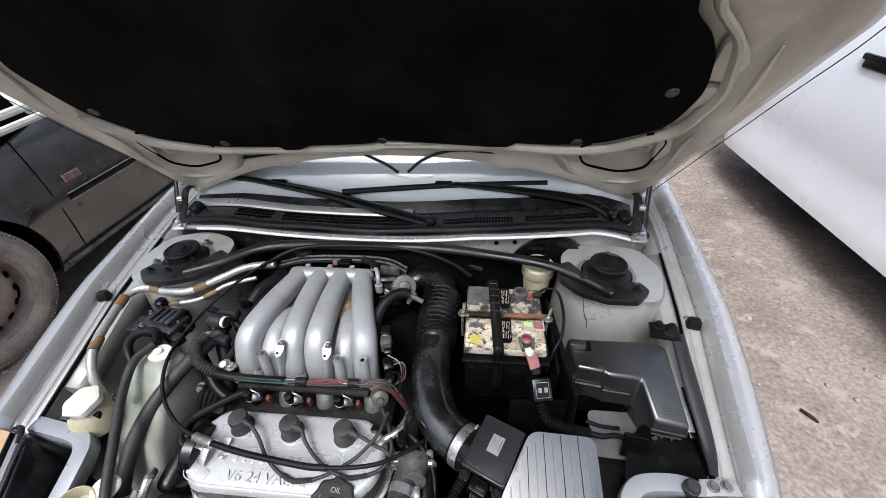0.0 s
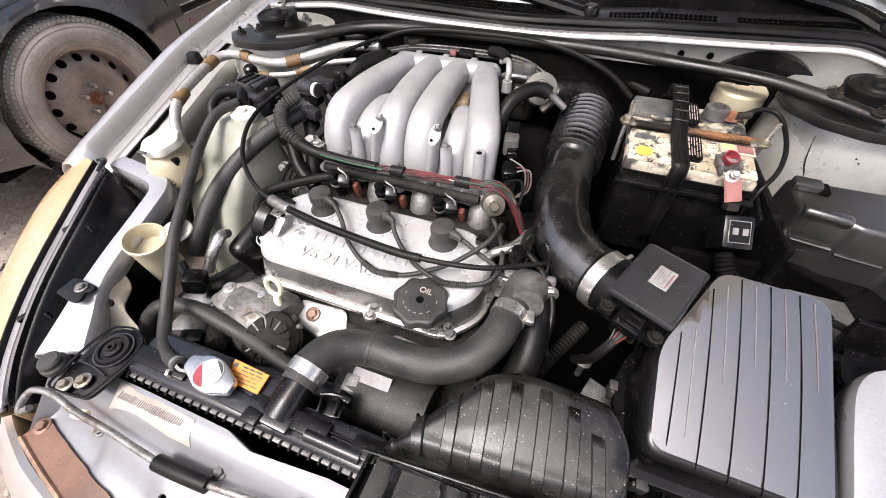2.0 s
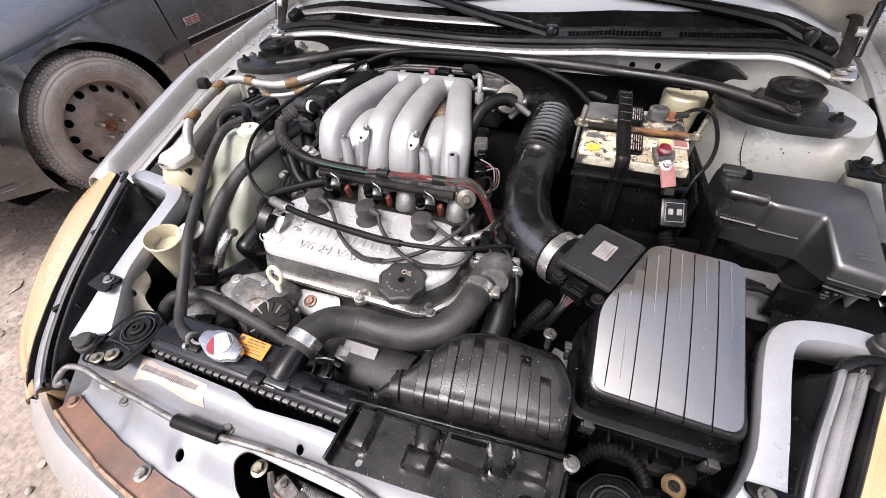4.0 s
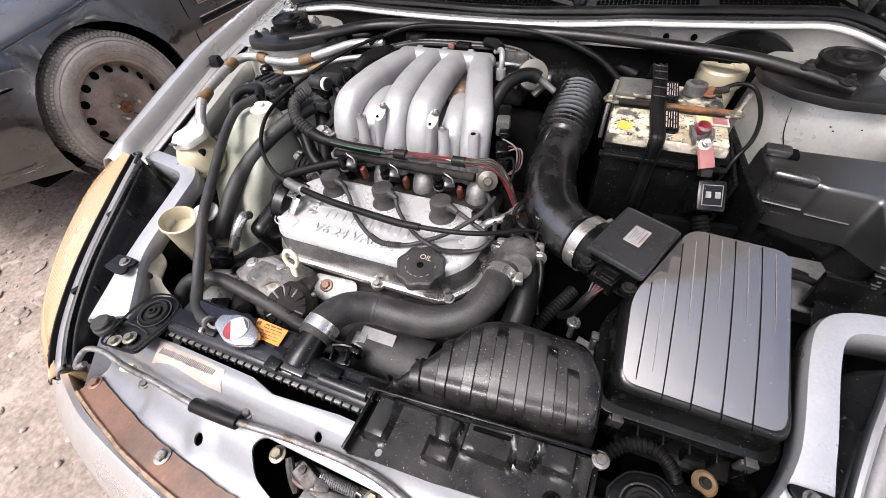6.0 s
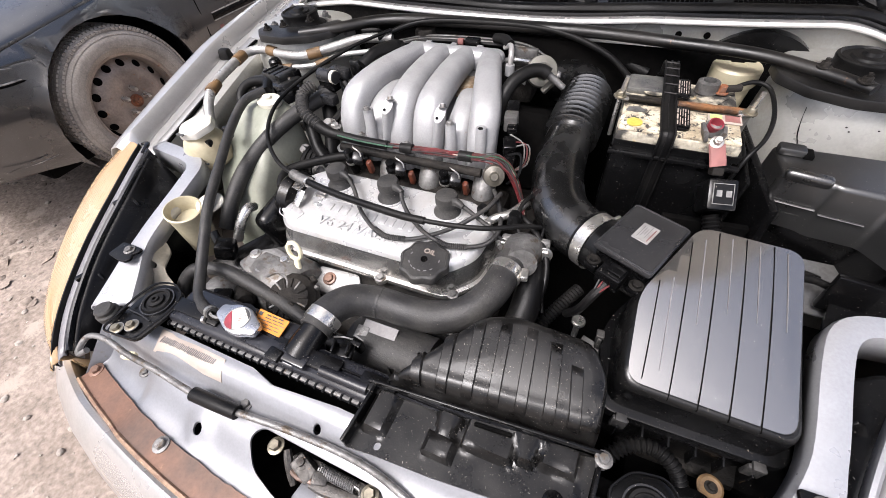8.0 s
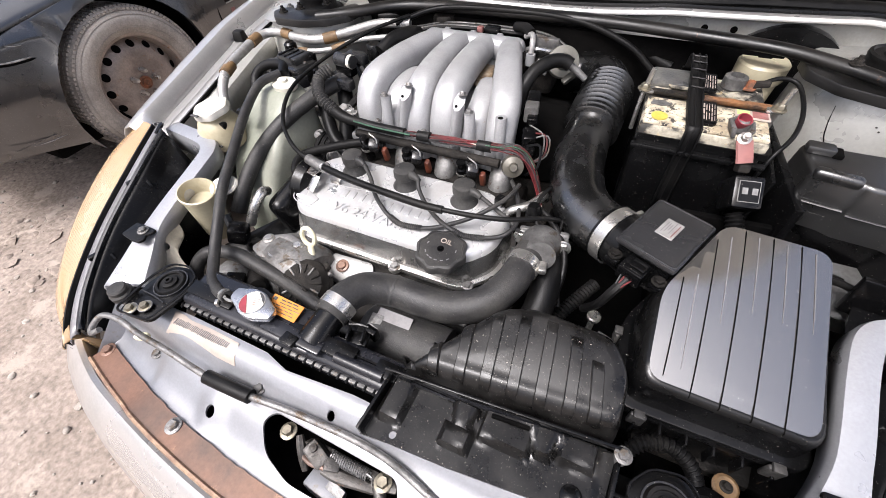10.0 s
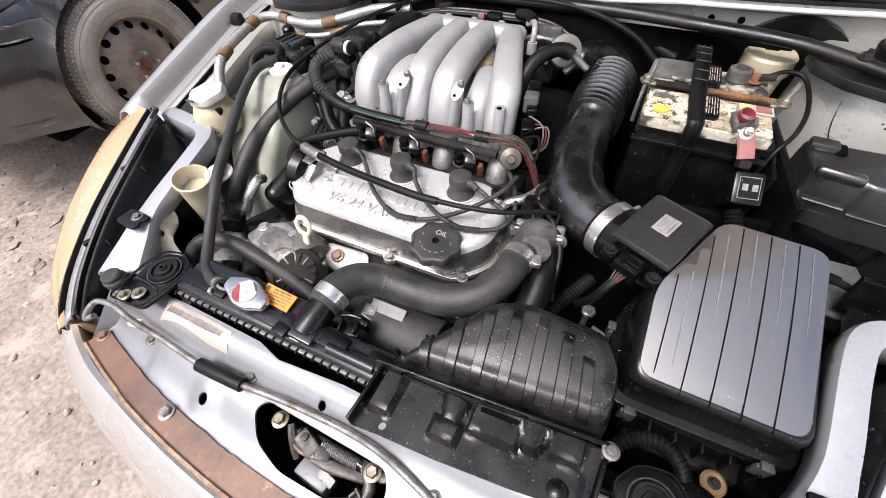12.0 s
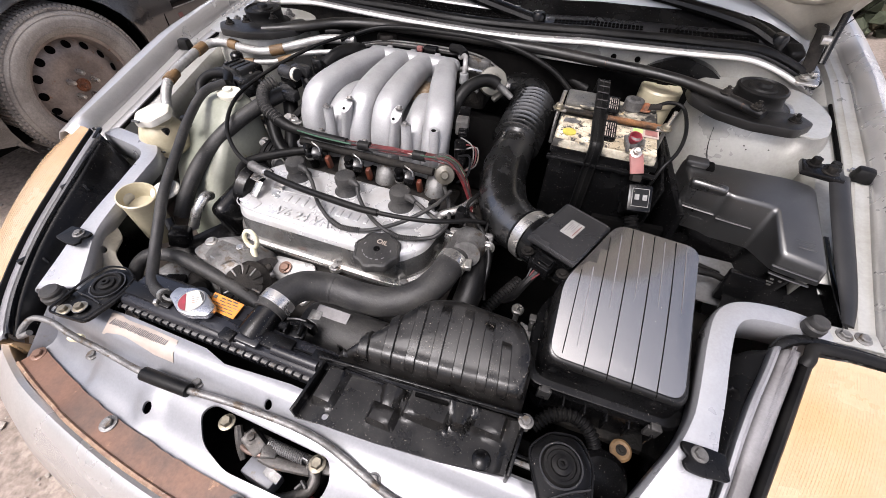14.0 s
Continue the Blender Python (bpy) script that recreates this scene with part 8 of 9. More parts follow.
part("plug", box((0.045, 0.020, 0.022), (-0.335, 0.565, 0.858), (0, 0, -8), 0.004), PLASTIC_GREY, con)
part("plug", box((0.040, 0.022, 0.026), (-0.345, 0.535, 0.848), (0, 0, -8), 0.004), PLASTIC, con)
part("barrel", lathe([(0, -0.024), (0.013, -0.024), (0.014, -0.020), (0.014, 0.006), (0.012, 0.008), (0.012, 0.018), (0, 0.018)], (-0.340, 0.534, 0.864), (0, 90, -8), seg=24), PLASTIC_GREY, con)
part("white_band", lathe([(0.0122, 0.009), (0.0130, 0.009), (0.0130, 0.016), (0.0122, 0.016), (0.0122, 0.009)], (-0.340, 0.534, 0.864), (0, 90, -8), seg=24), WHITE, con, "printed white band")
part("plug", box((0.035, 0.02, 0.02), (-0.335, 0.510, 0.828), (0, 0, -8), 0.004), PLASTIC_GREY, con)
part("lead", tube([(-0.315, 0.545, 0.850), (-0.30, 0.535, 0.83), (-0.315, 0.505, 0.80), (-0.33, 0.47, 0.785)], 0.008, 8), RUBBER, con)
part("vacuum_valve", lathe([(0, 0), (0.016, 0), (0.016, 0.026), (0.013, 0.030), (0, 0.030)], (-0.325, 0.615, 0.838), seg=18), PLASTIC, eng)
lead("vacuum_hose", [(-0.30, 0.60, 0.86), (-0.285, 0.635, 0.875), (-0.265, 0.67, 0.875), (-0.27, 0.71, 0.86)], 0.014, "fat black hose behind the manifold", "hose", RUBBER)
lead("vacuum_hose", [(-0.285, 0.58, 0.85), (-0.275, 0.63, 0.862), (-0.262, 0.665, 0.862)], 0.011, "black hose beside the manifold", "hose", RUBBER)

# throttle body and what sits behind the manifold
thr = part("throttle_body", box((0.09, 0.06, 0.07), (-0.002, 0.712, 0.815), bev=0.012), GRIME, eng, "grimy alloy throttle body")
TAN = surface("tan_cover", (0.12, 0.116, 0.098), (0.06, 0.057, 0.047), 0.45, 0.2, bump=0.1)
drum = part("cable_drum", lathe([(0, -0.006), (0.027, -0.006), (0.030, -0.003), (0.0265, 0.001), (0.030, 0.005), (0.0285, 0.009), (0.016, 0.010), (0.014, 0.016), (0.006, 0.018), (0, 0.018)], (0.056, 0.688, 0.850), (52, 22, 0), seg=30), TAN, thr, "yellowed throttle drum")
part("drum_arm", box((0.012, 0.034, 0.012), (0.078, 0.660, 0.838), (40, 20, -35), 0.003), TAN, drum)
part("drum_spring", tube([(0.030 + 0.006 * math.cos(1.3 * k), 0.676 + 0.0016 * k, 0.852 + 0.006 * math.sin(1.3 * k)) for k in range(14)], 0.0012, 5, 2), STEEL, drum)
part("air_pipe", tube([(-0.030, 0.722, 0.876), (-0.014, 0.705, 0.886), (-0.007, 0.686, 0.880), (-0.006, 0.678, 0.862)], 0.0055, 10), SILVERTAPE, thr, "bent alloy air pipe")
part("pipe_boss", lathe([(0, 0), (0.010, 0), (0.009, 0.02), (0, 0.02)], (-0.006, 0.678, 0.842), seg=16), CAST, thr)
part("breather_hose", tube([(-0.060, 0.752, 0.880), (-0.035, 0.735, 0.886), (-0.018, 0.715, 0.884)], 0.0095, 12), RUBBER, thr)
part("sensor_wire", tube([(0.000, 0.655, 0.842), (0.014, 0.650, 0.852), (0.026, 0.662, 0.858), (0.036, 0.672, 0.862)], 0.0012, 5, 4), WIRE_R, thr)
part("link_plate", box((0.026, 0.004, 0.022), (0.022, 0.664, 0.846), (10, 20, -20), 0.001), SILVERTAPE, thr)
part("bracket", box((0.05, 0.012, 0.028), (0.010, 0.738, 0.858), bev=0.003), DULL, thr)
part("linkage", tube([(-0.02, 0.70, 0.86), (0.0, 0.69, 0.868), (0.03, 0.70, 0.862)], 0.005, 8), STEEL, thr)
part("sensor", box((0.024, 0.026, 0.030), (0.044, 0.520, 0.835), (0, 0, 10), 0.004), DULL, thr)
part("sensor_cap", box((0.018, 0.020, 0.018), (0.050, 0.508, 0.828), (15, 0, 10), 0.003), PLASTIC, thr)
idle = lead("idle_hose", [(0.004, 0.56, 0.80), (0.010, 0.582, 0.840), (0.022, 0.606, 0.864), (0.044, 0.630, 0.874), (0.064, 0.640, 0.874), (0.078, 0.641, 0.868)], 0.0125, "fat black rubber hose from the throttle body", "hose", RUBBER)
part("nipple", tube([(0.072, 0.641, 0.870), (0.088, 0.642, 0.860), (0.108, 0.642, 0.846)], [0.0075, 0.0065, 0.006], 12), DULL, idle, "dull metal nipple")
vac = thing("vacuum_pipes", (-0.12, 0.745, 0.87), "thin grey pipes clipped behind the manifold", "pipes")
for k in range(4):
    part("pipe", tube([(-0.30, 0.742 + 0.008 * k, 0.850), (-0.22, 0.756 + 0.008 * k, 0.862), (-0.08, 0.760 + 0.008 * k, 0.864), (0.0, 0.756 + 0.008 * k, 0.860), (0.05, 0.740 + 0.008 * k, 0.846)], 0.0035, 6), DULL if k % 2 else RUBBER, vac)
part("red_plug", box((0.014, 0.012, 0.012), (-0.138, 0.750, 0.868), bev=0.003), PINK, vac)
part("black_plug", box((0.032, 0.018, 0.018), (-0.110, 0.750, 0.868), bev=0.003), PLASTIC, vac)
reg = thing("side_connectors", (0.05, 0.47, 0.80), "dark wiring plugs hanging beside the manifold", "connector")
for p, a in (((0.052, 0.487, 0.805), 20), ((0.058, 0.462, 0.785), -15), ((0.040, 0.545, 0.84), 5)):
    part("plug", box((0.022, 0.028, 0.028), p, (15, 0, a), 0.004), PLASTIC, reg)
for k in range(3):
    part("wire", tube([(0.048, 0.50 - 0.01 * k, 0.822 - 0.01 * k), (0.076 + 0.004 * k, 0.488, 0.815), (0.082 + 0.004 * k, 0.468, 0.790), (0.064, 0.455, 0.775)], 0.0014, 5, 4), WIRE_R if k == 1 else DULL, reg)
part("wire_loop", tube([(0.055, 0.47, 0.80), (0.078, 0.465, 0.808), (0.083, 0.44, 0.785), (0.066, 0.43, 0.77)], 0.0025, 6), RUBBER, reg)

lead("coolant_pipe", [(0.060, 0.345, 0.752), (0.072, 0.347, 0.765), (0.092, 0.360, 0.769), (0.104, 0.384, 0.767), (0.108, 0.402, 0.762), (0.110, 0.412, 0.745)], 0.0072, "bent plated coolant pipe beside the engine", "pipe", STEEL)
lead("engine_cable", [(0.150, 0.46, 0.70), (0.125, 0.43, 0.765), (0.105, 0.375, 0.772), (0.120, 0.33, 0.757), (0.165, 0.335, 0.74), (0.18, 0.38, 0.70)], 0.0035, "thin black cable looping beside the engine", "cable", RUBBER, group="engine cables")
lead("engine_cable", [(0.165, 0.45, 0.72), (0.155, 0.40, 0.765), (0.150, 0.34, 0.757), (0.165, 0.29, 0.725), (0.18, 0.25, 0.69)], 0.003, "thin black cable dropping beside the engine", "cable", RUBBER, group="engine cables")
# small things by the air box and beneath it
low = thing("ground_post", (0.237, 0.290, 0.62), "round metal sender on a bracket between duct and air box", "sender")
part("head", lathe([(0, 0), (0.011, 0), (0.011, 0.006), (0.009, 0.008), (0, 0.008)], (0.237, 0.285, 0.640), seg=20), STEEL, low)
part("stem", lathe([(0, -0.04), (0.005, -0.04), (0.005, 0), (0, 0)], (0.237, 0.285, 0.640), seg=10), DULL, low)
part("bracket", box((0.05, 0.06, 0.004), (0.262, 0.225, 0.640), (10, 0, -20), 0.001), DULL, low)
lead("corrugated_loom", [(0.225, 0.335, 0.66), (0.205, 0.30, 0.655), (0.185, 0.265, 0.645), (0.17, 0.235, 0.63)], 0.010, "corrugated black wiring sleeve", "wiring loom", RUBBER, ribs=(0.006, 0.0015))
lead("side_cable", [(0.075, 0.37, 0.765), (0.125, 0.35, 0.77), (0.165, 0.31, 0.745), (0.172, 0.26, 0.715), (0.15, 0.20, 0.69)], 0.005, "black cable running down beside the hose", "cable", RUBBER)
lead("horn_loom", [(0.300, 0.090, 0.665), (0.320, 0.108, 0.680), (0.348, 0.115, 0.682), (0.375, 0.105, 0.670), (0.392, 0.085, 0.645)], 0.0085, "corrugated black sleeve beneath the air box", "wiring loom", RUBBER, ribs=(0.006, 0.0016))
horn = thing("horn", (0.40, 0.06, 0.62), "round black horn disc below the air box", "horn")
part("disc", lathe([(0, 0), (0.040, 0), (0.042, 0.006), (0.036, 0.016), (0.02, 0.018), (0, 0.018)], (0.395, 0.062, 0.635), (35, 0, 20), seg=28), PLASTIC, horn)
bolts = thing("chassis_bolt", (0.42, 0.11, 0.63), "large washer and bolt on the dark inner panel", "bolt")
part("washer", lathe([(0, 0), (0.015, 0), (0.015, 0.002), (0.012, 0.004), (0.006, 0.003), (0, 0.003)], (0.425, 0.112, 0.635), (10, 0, 0), seg=20), TAPE, bolts, "tan washer")
part("head", bolt((0.425, 0.112, 0.638), 0.005), GRIME, bolts)
inner = thing("inner_panel", (0.44, 0.28, 0.5), "dark painted inner panel under the air box", "panel")
part("panel", box((0.30, 0.30, 0.02), (0.47, 0.28, 0.60), (0, 0, 0), 0.01), GRIME, inner)
sheet = thing("wheel_arch_panel", (0.55, 0.35, 0.6), "grey-painted inner panel beside the fuse box", "panel")
# Mid-grey, darker than the other inner panels.
part("panel", plate(rounded([(0.485, 0.38), (0.59, 0.375), (0.615, 0.42), (0.605, 0.472), (0.485, 0.472)], 0.015), 0.003, lambda x, y: 0.700 + 0.15 * (y - 0.42), grid=0.02), surface("mid_grey_panel", (0.13, 0.132, 0.138), (0.085, 0.083, 0.08), 0.35, 0.3, 200, 12, bump=0.05, spread=0.15), sheet)
liner = thing("wing_liner", (0.60, 0.36, 0.66), "black plastic liner in the corner below the fuse box", "liner")
part("panel", plate(rounded([(0.52, 0.318), (0.662, 0.312), (0.672, 0.47), (0.62, 0.48), (0.545, 0.392)], 0.02), 0.004, lambda x, y: 0.722 + 0.5 * max(0.0, x - 0.60), grid=0.02), PLASTIC, liner)
part("side", skin([[(x, y, z) for y, z in ((0.320, 0.775), (0.38, 0.780), (0.48, 0.800))] for x in (0.655, 0.661)] + [[(0.664, y, 0.70) for y in (0.320, 0.38, 0.48)]]), PLASTIC, liner, solid=0.003)
lead("fuse_box_cable", [(0.465, 0.402, 0.742), (0.495, 0.398, 0.738), (0.525, 0.405, 0.732), (0.555, 0.40, 0.725)], 0.0055, "black taped cable below the fuse box", "cable", RUBBER)
lead("fuse_box_cable", [(0.47, 0.43, 0.735), (0.50, 0.425, 0.728), (0.54, 0.43, 0.715)], 0.004, "thin black cable below the fuse box", "cable", RUBBER)
lead("cowl_cable", [(-0.33, 0.72, 0.87), (-0.25, 0.775, 0.89), (-0.12, 0.79, 0.895), (0.05, 0.79, 0.89), (0.16, 0.78, 0.86), (0.22, 0.77, 0.82)], 0.006, "black cable along the firewall", "cable", RUBBER)
lead("firewall_loom", [(-0.42, 0.80, 0.85), (-0.25, 0.82, 0.86), (0.0, 0.82, 0.855), (0.16, 0.815, 0.845), (0.25, 0.80, 0.82)], 0.012, "dark wiring loom along the firewall", "wiring loom", RUBBER)
fil = thing("fuel_filter", (-0.26, 0.80, 0.86), "round plated canister by the firewall", "filter")
part("can", lathe([(0, -0.03), (0.024, -0.03), (0.026, -0.026), (0.026, 0.02), (0.022, 0.026), (0, 0.027)], (-0.245, 0.800, 0.846), seg=24), GRIME, fil)

# ---- black car alongside ----
SIDE = -1.985
bc = thing("black_car", (-2.8, 1.2, 0), "black two-door car with a bare steel wheel", "car")
prof = [(0.10, 0.56), (0.13, 0.625), (0.2, 0.655), (0.9, 0.735), (1.35, 0.79), (1.75, 0.90), (3.4, 0.93), (3.6, 0.88), (3.6, 0.22), (1.38, 0.20)]
arch = [(1.02 + 0.39 * math.cos(a), 0.33 + 0.375 * math.sin(a)) for a in np.linspace(-0.25, math.pi + 0.45, 22)]
outline = prof + arch + [(0.62, 0.235), (0.45, 0.285), (0.30, 0.318), (0.12, 0.35), (0.09, 0.45)]
bm = plate(outline, 0.02, lambda y, z: -0.0, grid=0.06)
for v in bm.verts:
    y, z, d = v.co.x, v.co.y, v.co.z
    lean = 0.05 * ((z - 0.5) / 0.4) ** 2 + 0.02 * (math.exp(-((z - 0.52) / 0.03) ** 2) * -0.4) + max(0.0, 0.55 - y) ** 2 * 0.8
    flare = 0.018 * math.exp(-((math.hypot(y - 1.02, z - 0.33) - 0.39) / 0.03) ** 2)
    v.co = Vector((SIDE - lean + flare + d, y, z))
bmesh.ops.recalc_face_normals(bm, faces=bm.faces)
side = part("side_panel", bm, BLACKCAR, bc)


def side_x(y, z):
    return SIDE - 0.05 * ((z - 0.5) / 0.4) ** 2 - max(0.0, 0.55 - y) ** 2 * 0.8


def along_side(pts):
    return [(side_x(y, z), y, z) for y, z in pts]


SCRAPE = surface("scraped_primer", (0.42, 0.41, 0.39), (0.10, 0.095, 0.09), 0.6, 0, 120, 30, bump=0.2, spread=0.2)
part("bumper_seam", tube(along_side([(0.16, 0.640), (0.30, 0.632), (0.42, 0.626), (0.517, 0.621), (0.581, 0.606), (0.65, 0.599), (0.722, 0.597)]), 0.005, 8, 4), PIT, side)
part("chipped_edge", tube(along_side([(0.38, 0.633), (0.45, 0.630), (0.517, 0.627), (0.581, 0.613), (0.65, 0.606), (0.715, 0.604)]), [0.001, 0.003, 0.003, 0.004, 0.004, 0.002], 6, 4), SCRAPE, side)
for a, b, r in (((0.40, 0.517), (0.509, 0.476), 0.0022), ((0.443, 0.322), (0.587, 0.305), 0.002), ((0.609, 0.664), (0.66, 0.649), 0.0018), ((0.30, 0.56), (0.37, 0.545), 0.0018)):
    mid = ((a[0] + b[0]) / 2, (a[1] + b[1]) / 2 - 0.003)
    part("scratch", tube(along_side([a, mid, b]), [r * 0.3, r, r * 0.3], 6, 3), SCRAPE, side)
part("tape_streak", skin([[(side_x(y, z) + 0.0015, y - 0.012, z), (side_x(y, z) + 0.0022, y, z + 0.001), (side_x(y, z) + 0.0015, y + 0.012, z)] for y, z in ((0.853, 0.672), (0.852, 0.69), (0.850, 0.71), (0.848, 0.722))]), SCRAPE, side, "pale scuffed streak")
rows = []
for y in np.linspace(0.11, 1.35, 14):
    z = float(np.interp(y, [0.10, 0.13, 0.2, 0.9, 1.35], [0.56, 0.625, 0.655, 0.735, 0.79]))
    off = max(0.0, 0.55 - y) ** 2 * 0.8
    le = 0.05 * ((z - 0.5) / 0.4) ** 2
    rows.append([(SIDE - off - le, y, z), (SIDE - off - le - 0.02, y, z + 0.022), (SIDE - off - 0.07, y, z + 0.045), (SIDE - off - 0.16, y, z + 0.07), (SIDE - 0.5, y, z + 0.11), (SIDE - 0.9, y, z + 0.13), (SIDE - 1.6, y, z + 0.08)])
part("bonnet", skin(rows), BLACKCAR, bc, solid=0.003)
part("nose", box((1.36, 0.06, 0.30), (SIDE - 0.84, 0.14, 0.50), bev=0.025, seg=3), BLACKCAR, bc)
# Near-black block fills the arch in place of its deep shade.
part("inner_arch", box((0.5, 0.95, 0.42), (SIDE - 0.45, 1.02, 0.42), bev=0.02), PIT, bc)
part("floor", box((1.5, 3.4, 0.08), (SIDE - 0.80, 2.2, 0.24), bev=0.02), PIT, bc)
part("cabin_side", skin([[(SIDE - 0.05 - 0.01, y, 0.93), (SIDE - 0.10, y, 0.96), (SIDE - 0.32, y, 1.30)] for y in np.linspace(1.75, 3.3, 6)]), GLASS, bc, "dark side glass", solid=0.004)
part("belt_moulding", tube([(SIDE - 0.045, 1.55, 0.905), (SIDE - 0.045, 2.4, 0.935), (SIDE - 0.045, 3.3, 0.955)], 0.018, 8), WHITE, bc, "pale beltline moulding")
part("window_moulding", tube([(SIDE - 0.085, 1.60, 0.955), (SIDE - 0.085, 2.4, 0.985), (SIDE - 0.085, 3.3, 1.005)], 0.020, 8), WHITE, bc, "pale window moulding")
part("sill_edge", tube([(SIDE + 0.004, 1.42, 0.232), (SIDE + 0.006, 2.2, 0.225), (SIDE + 0.004, 3.5, 0.23)], 0.012, 8), DULL, bc, "dusty sill edge")
part("roof", skin([[(SIDE - 0.85 + x * w, y, z - 0.08 * abs(x) ** 3) for x in np.linspace(-1, 1, 9)] for y, w, z in ((1.95, 0.50, 1.30), (2.3, 0.54, 1.34), (2.8, 0.54, 1.34), (3.2, 0.50, 1.30))]), BLACKCAR, bc, solid=0.02)
part("windscreen", skin([[(SIDE - 0.85 + x * 0.70, 1.36, 0.86), (SIDE - 0.85 + x * 0.60, 1.68, 1.12), (SIDE - 0.85 + x * 0.51, 1.97, 1.29)] for x in np.linspace(-1, 1, 7)]), GLASS, bc, solid=0.004)
part("rear_glass", skin([[(SIDE - 0.85 + x * 0.51, 3.18, 1.29), (SIDE - 0.85 + x * 0.62, 3.5, 1.10), (SIDE - 0.85 + x * 0.68, 3.72, 0.95)] for x in np.linspace(-1, 1, 7)]), GLASS, bc, solid=0.004)
part("far_glass", skin([[(SIDE - 1.62, y, 0.95), (SIDE - 1.38, y, 1.30)] for y in np.linspace(1.75, 3.3, 6)]), GLASS, bc, solid=0.004)
part("far_side", skin([[(SIDE - 1.66, y, 0.22), (SIDE - 1.69, y, 0.5), (SIDE - 1.64, y, float(np.interp(y, [0.1, 0.2, 1.35, 1.75, 4.1], [0.66, 0.73, 0.87, 0.94, 0.95])))] for y in np.linspace(0.12, 4.1, 16)]), BLACKCAR, bc, solid=0.02)
part("rear_side", skin([[(SIDE - 0.02, y, 0.22), (SIDE, y, 0.5), (SIDE - 0.05, y, 0.93)] for y in np.linspace(3.58, 4.1, 5)]), BLACKCAR, bc, solid=0.02)
part("boot_lid", skin([[(SIDE - 0.85 + x * 0.80, y, z) for x in np.linspace(-1, 1, 7)] for y, z in ((3.68, 0.955), (4.05, 0.94), (4.12, 0.80), (4.12, 0.45), (4.05, 0.24))]), BLACKCAR, bc, solid=0.02)
for yy in (1.565, 3.0):
    part("door_gap", tube([(side_x(yy, z) + 0.0012, yy + 0.03 * (z - 0.5) ** 2, z) for z in (0.26, 0.40, 0.55, 0.70, 0.82, 0.90)], 0.0032, 6, 4), PIT, bc)
for zz in (0.504, 0.543):
    part("moulding_edge", box((0.010, 1.40, 0.006), (SIDE + 0.003, 2.33, zz), bev=0.002), SILVERTAPE, bc)
part("rub_moulding", box((0.012, 1.41, 0.034), (SIDE + 0.002, 2.33, 0.5235), bev=0.004), PLASTIC, bc)
badge = part("badge", box((0.004, 0.105, 0.040), (SIDE + 0.001, 1.712, 0.616), bev=0.0015, seg=1), SILVERTAPE, bc, "red emblem with pale outline")
for k in (-1, 1):
    for dz in (-0.011, 0.0, 0.011):
        part("emblem_bar", box((0.003, 0.040, 0.006), (SIDE + 0.0035, 1.712 + 0.025 * k, 0.616 + dz), bev=0.001, seg=1), RED, badge)
part("small_emblem", box((0.003, 0.028, 0.022), (SIDE + 0.002, 1.665, 0.462), bev=0.001, seg=1), PINK, bc)
part("scrape", box((0.002, 0.16, 0.003), (SIDE - 0.004, 0.46, 0.335), (-6, 0, 3), 0), DULL, bc)
part("panel_split", box((0.004, 0.42, 0.005), (SIDE - 0.012, 0.42, 0.515), (3, 0, 3), 0.001), LABEL, bc)




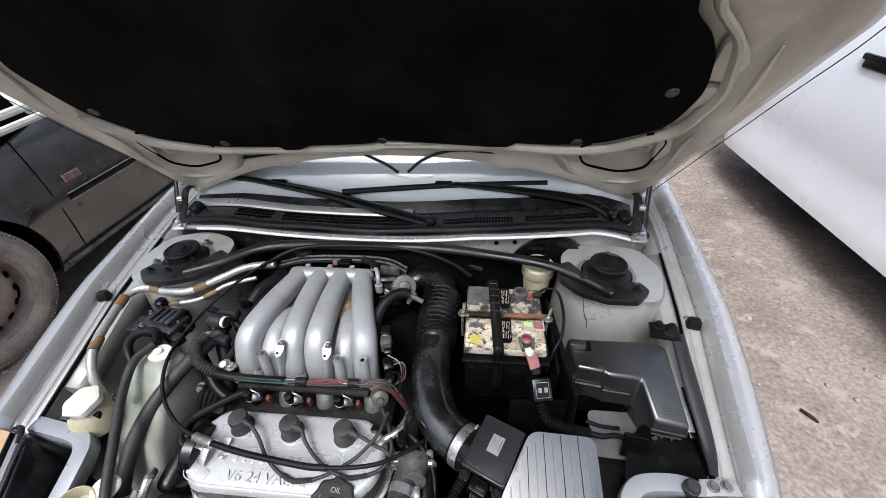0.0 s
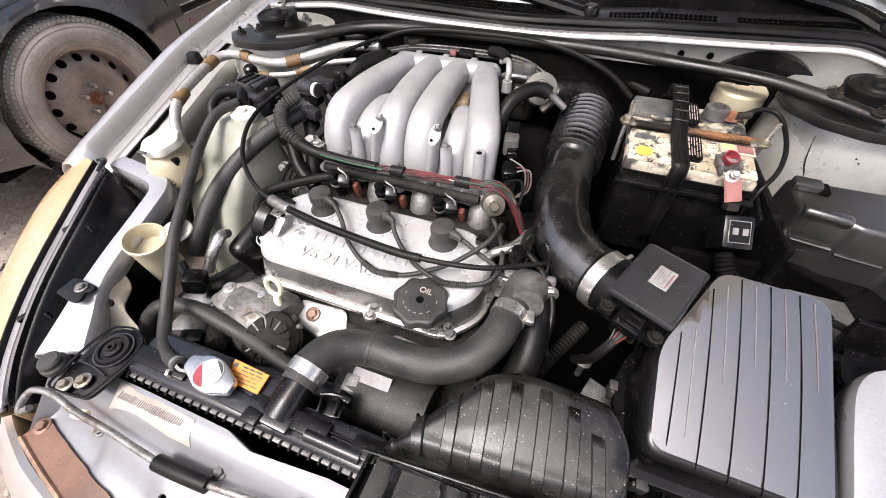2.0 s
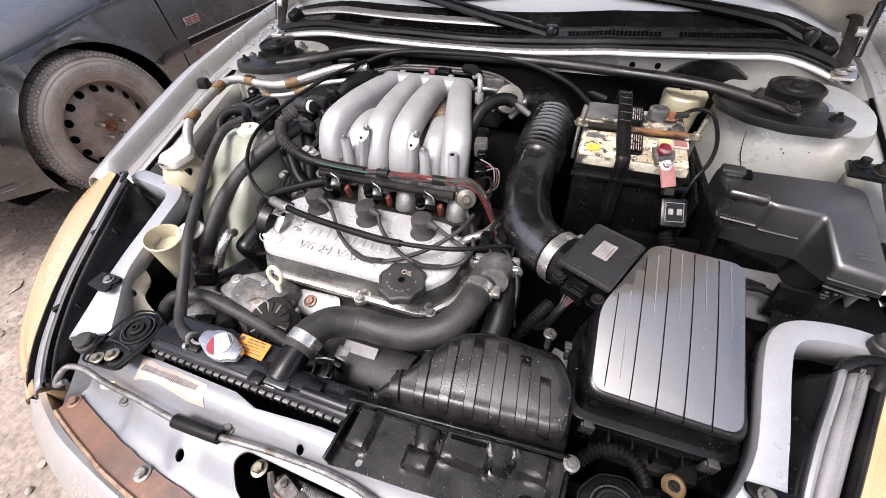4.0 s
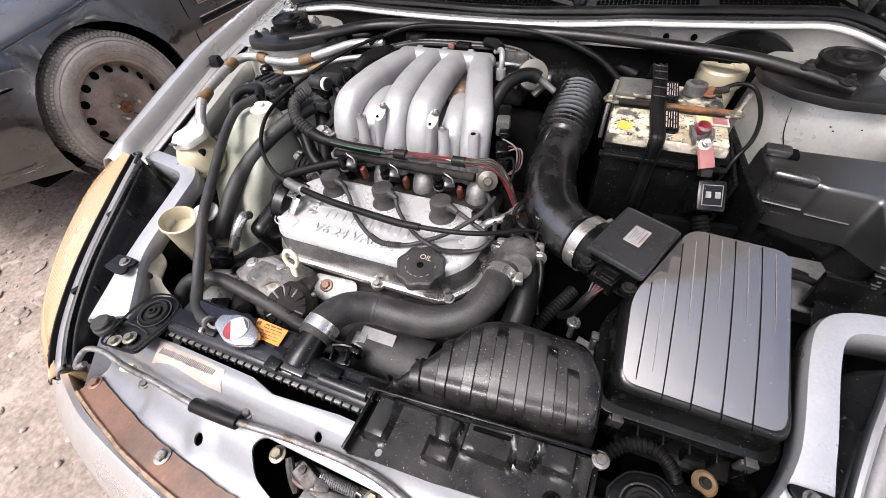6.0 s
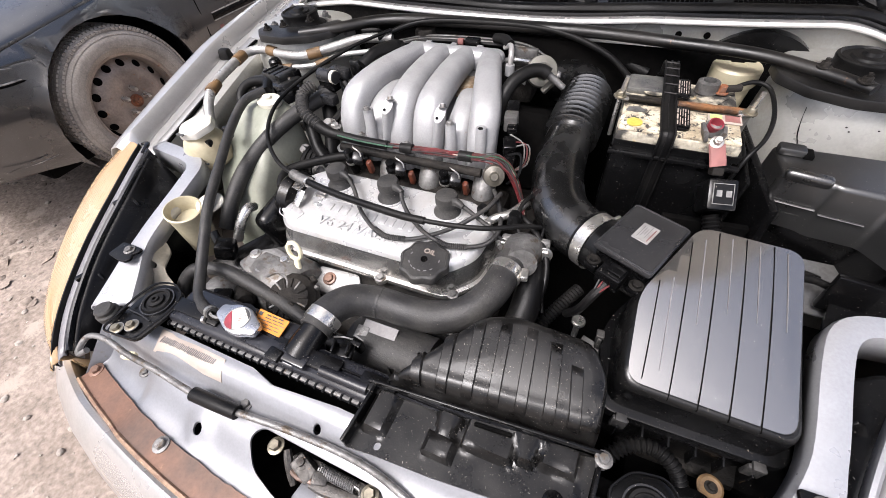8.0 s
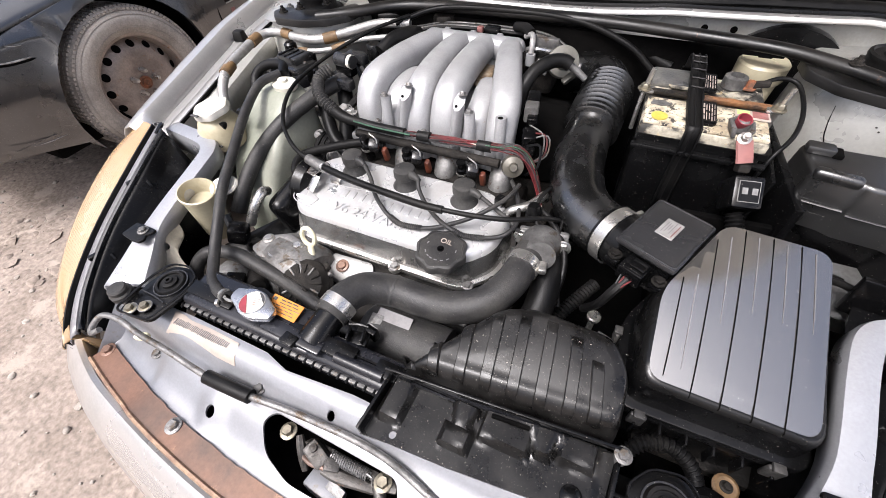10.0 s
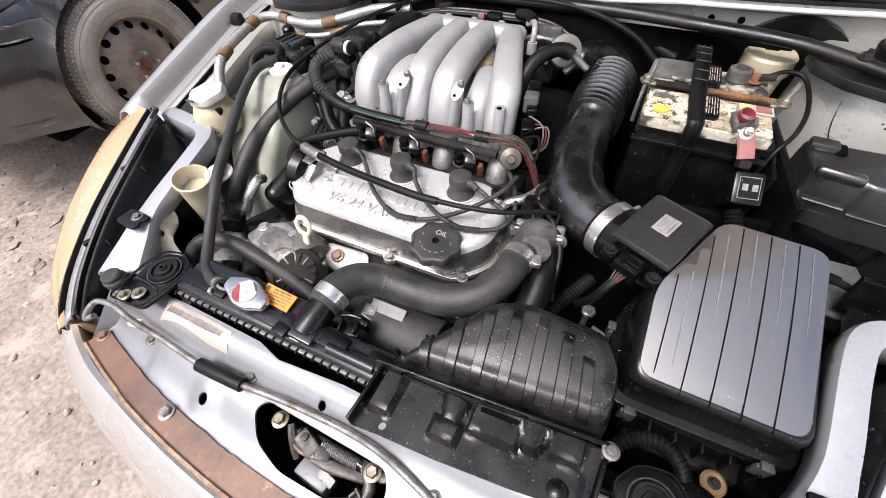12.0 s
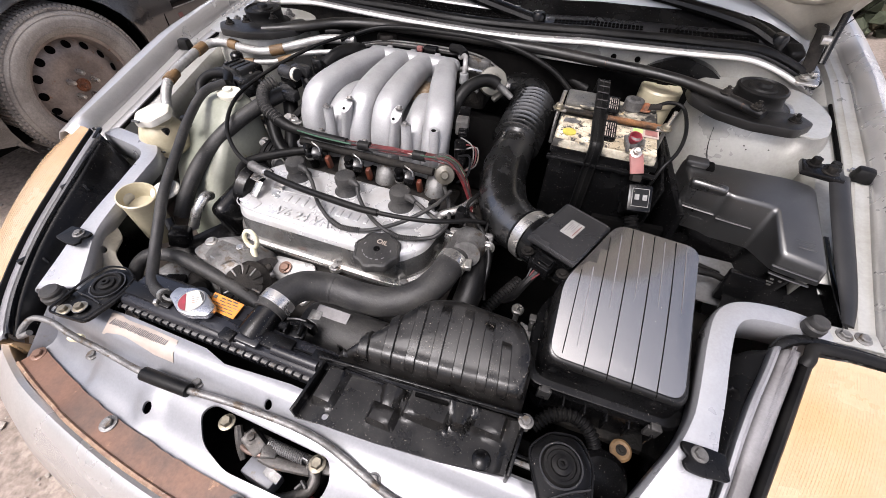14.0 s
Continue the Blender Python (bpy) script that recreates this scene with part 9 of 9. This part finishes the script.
def steel_wheel(at, parent, rim=WHEEL, out=1):
    turn = (0, 90 * out, 0)
    tyre = lathe([(0.222, -0.10), (0.24, -0.112), (0.28, -0.114), (0.315, -0.100), (0.330, -0.08), (0.333, -0.03), (0.333, 0.03), (0.330, 0.08), (0.318, 0.097), (0.316, 0.094), (0.312, 0.100), (0.300, 0.107), (0.298, 0.1045), (0.294, 0.109), (0.275, 0.113), (0.255, 0.111), (0.252, 0.108), (0.248, 0.109), (0.232, 0.100), (0.226, 0.095), (0.222, 0.085), (0.222, -0.10)], at, turn, seg=72)
    w = part("wheel", lathe([(0.030, 0.052), (0.070, 0.050), (0.100, 0.062), (0.132, 0.066), (0.160, 0.060), (0.188, 0.040), (0.198, 0.032), (0.204, 0.048), (0.210, 0.080), (0.222, 0.088), (0.229, 0.088), (0.230, 0.080), (0.222, 0.076), (0.216, -0.09), (0.03, -0.09)], at, turn, seg=64), rim, parent, "rusty bare steel wheel")
    part("tyre", tyre, TYRE, w, "dusty worn tyre")
    bm = bmesh.new()
    for i in range(110):
        a = 2 * math.pi * i / 110
        for k in (-0.088, -0.062, -0.036, -0.010, 0.016, 0.042, 0.068, 0.090):
            m = pose(*at) @ pose(0, 0, 0, *turn) @ Matrix.Rotation(a, 4, "Z") @ Matrix.Translation((0.332 if abs(k) < 0.08 else 0.322, 0, k))
            merge(bm, moved(box((0.010, 0.0125, 0.021), bev=0), m))
    part("tread", bm, TYRE, w, kind="stuff")
    for i in range(15):
        a = 2 * math.pi * i / 15
        m = pose(*at) @ pose(0, 0, 0, *turn) @ Matrix.Rotation(a, 4, "Z") @ Matrix.Translation((0.176, 0, 0.0505)) @ Matrix.Rotation(radians(35), 4, "Y")
        # Near-black disc on the wheel paints the darkness of a vent hole.
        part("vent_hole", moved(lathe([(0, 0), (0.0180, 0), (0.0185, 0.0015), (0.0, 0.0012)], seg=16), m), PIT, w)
    m0 = pose(*at) @ pose(0, 0, 0, *turn)
    part("hub", moved(lathe([(0, 0.045), (0.030, 0.045), (0.030, 0.060), (0.026, 0.064), (0.024, 0.060), (0.016, 0.060), (0.013, 0.066), (0.012, 0.086), (0, 0.088)], seg=28), m0), HUBRUST, w, "rusty hub centre")
    for i in range(5):
        a = 2 * math.pi * (i + 0.3) / 5
        part("wheel_nut", moved(lathe([(0, 0.05), (0.0150, 0.05), (0.0145, 0.056), (0.0125, 0.062), (0.0115, 0.084), (0.007, 0.090), (0, 0.091)], (0.058 * math.cos(a), 0.055 * math.sin(a), 0), seg=6), m0), STEEL, w)
    return w


steel_wheel((-2.075, 1.015, 0.332), bc)

# ---- white vehicle on the other side ----
wv = thing("white_vehicle", (2.6, 1.5, 0), "tall white vehicle side with a black door handle", "vehicle")
rows = []
for y in np.linspace(-1.5, 3.25, 20):
    k = max(0.0, y - 2.95) ** 2 * 1.2
    rows.append([(2.10 + k, y, 0.26), (2.055 + k, y, 0.29), (2.045 + k, y, 0.40), (2.075 + k, y, 0.50), (2.06 + k, y, 0.60), (2.055 + k, y, 0.80), (2.085 + k, y, 1.06), (2.14 + k, y, 1.35), (2.30 + k, y, 1.85)])
part("side_panel", skin(rows), VANPAINT, wv, solid=0.004)
part("rear_panel", box((1.5, 0.05, 1.6), (2.92, 3.33, 1.08), bev=0.02), VANPAINT, wv)
part("front_panel", box((1.5, 0.05, 1.6), (2.92, -1.52, 1.08), bev=0.02), VANPAINT, wv)
part("roof", box((1.40, 4.9, 0.05), (2.98, 0.9, 1.87), bev=0.02), VANPAINT, wv)
part("far_side", box((0.05, 4.85, 1.6), (3.68, 0.9, 1.06), bev=0.02), VANPAINT, wv)
part("floor", box((1.4, 4.6, 0.1), (2.85, 0.9, 0.32), bev=0.02), PIT, wv)
part("door_handle", merge(box((0.035, 0.20, 0.05), (2.075, 2.12, 1.02), bev=0.012, seg=3), box((0.02, 0.24, 0.03), (2.068, 2.12, 1.045), bev=0.008)), PLASTIC, wv, "black pull handle")
for yy in (-0.9, 0.4):
    t = part("tyre", lathe([(0.19, -0.09), (0.25, -0.10), (0.305, -0.09), (0.315, 0), (0.305, 0.09), (0.25, 0.10), (0.19, 0.09)], (2.35, yy, 0.315), (0, -90, 0), seg=48), RUBBER, wv)

twig = thing("twig", (1.558, 0.937, 0.0), "short dark stick lying on the dirt", "stick")
part("stick", tube([(1.538, 0.964, 0.006), (1.556, 0.939, 0.008), (1.576, 0.912, 0.006)], [0.006, 0.008, 0.005], 8, 4), GRIME, twig)

# ---- distance ----
fence = thing("yard_wall", (0, 14, 0), "low pale block wall far behind the cars", "wall", kind="structure")
part("wall", box((40, 0.3, 1.6), (0, 16, 0.8), bev=0.02), WALL, fence)
bush = bmesh.new()
rng = random.Random(11)
for _ in range(500):
    one = bmesh.new()
    bmesh.ops.create_icosphere(one, subdivisions=1, radius=rng.uniform(0.04, 0.12))
    for v in one.verts:
        v.co *= rng.uniform(0.6, 1.3)
    merge(bush, moved(one, pose(rng.uniform(1.0, 4.0), rng.uniform(4.6, 5.6), abs(rng.gauss(0.0, 0.25)))))
part("scrub", bush, HEDGE, label="low dark scrub behind the parked cars", category="scrub", kind="stuff", smooth=20)
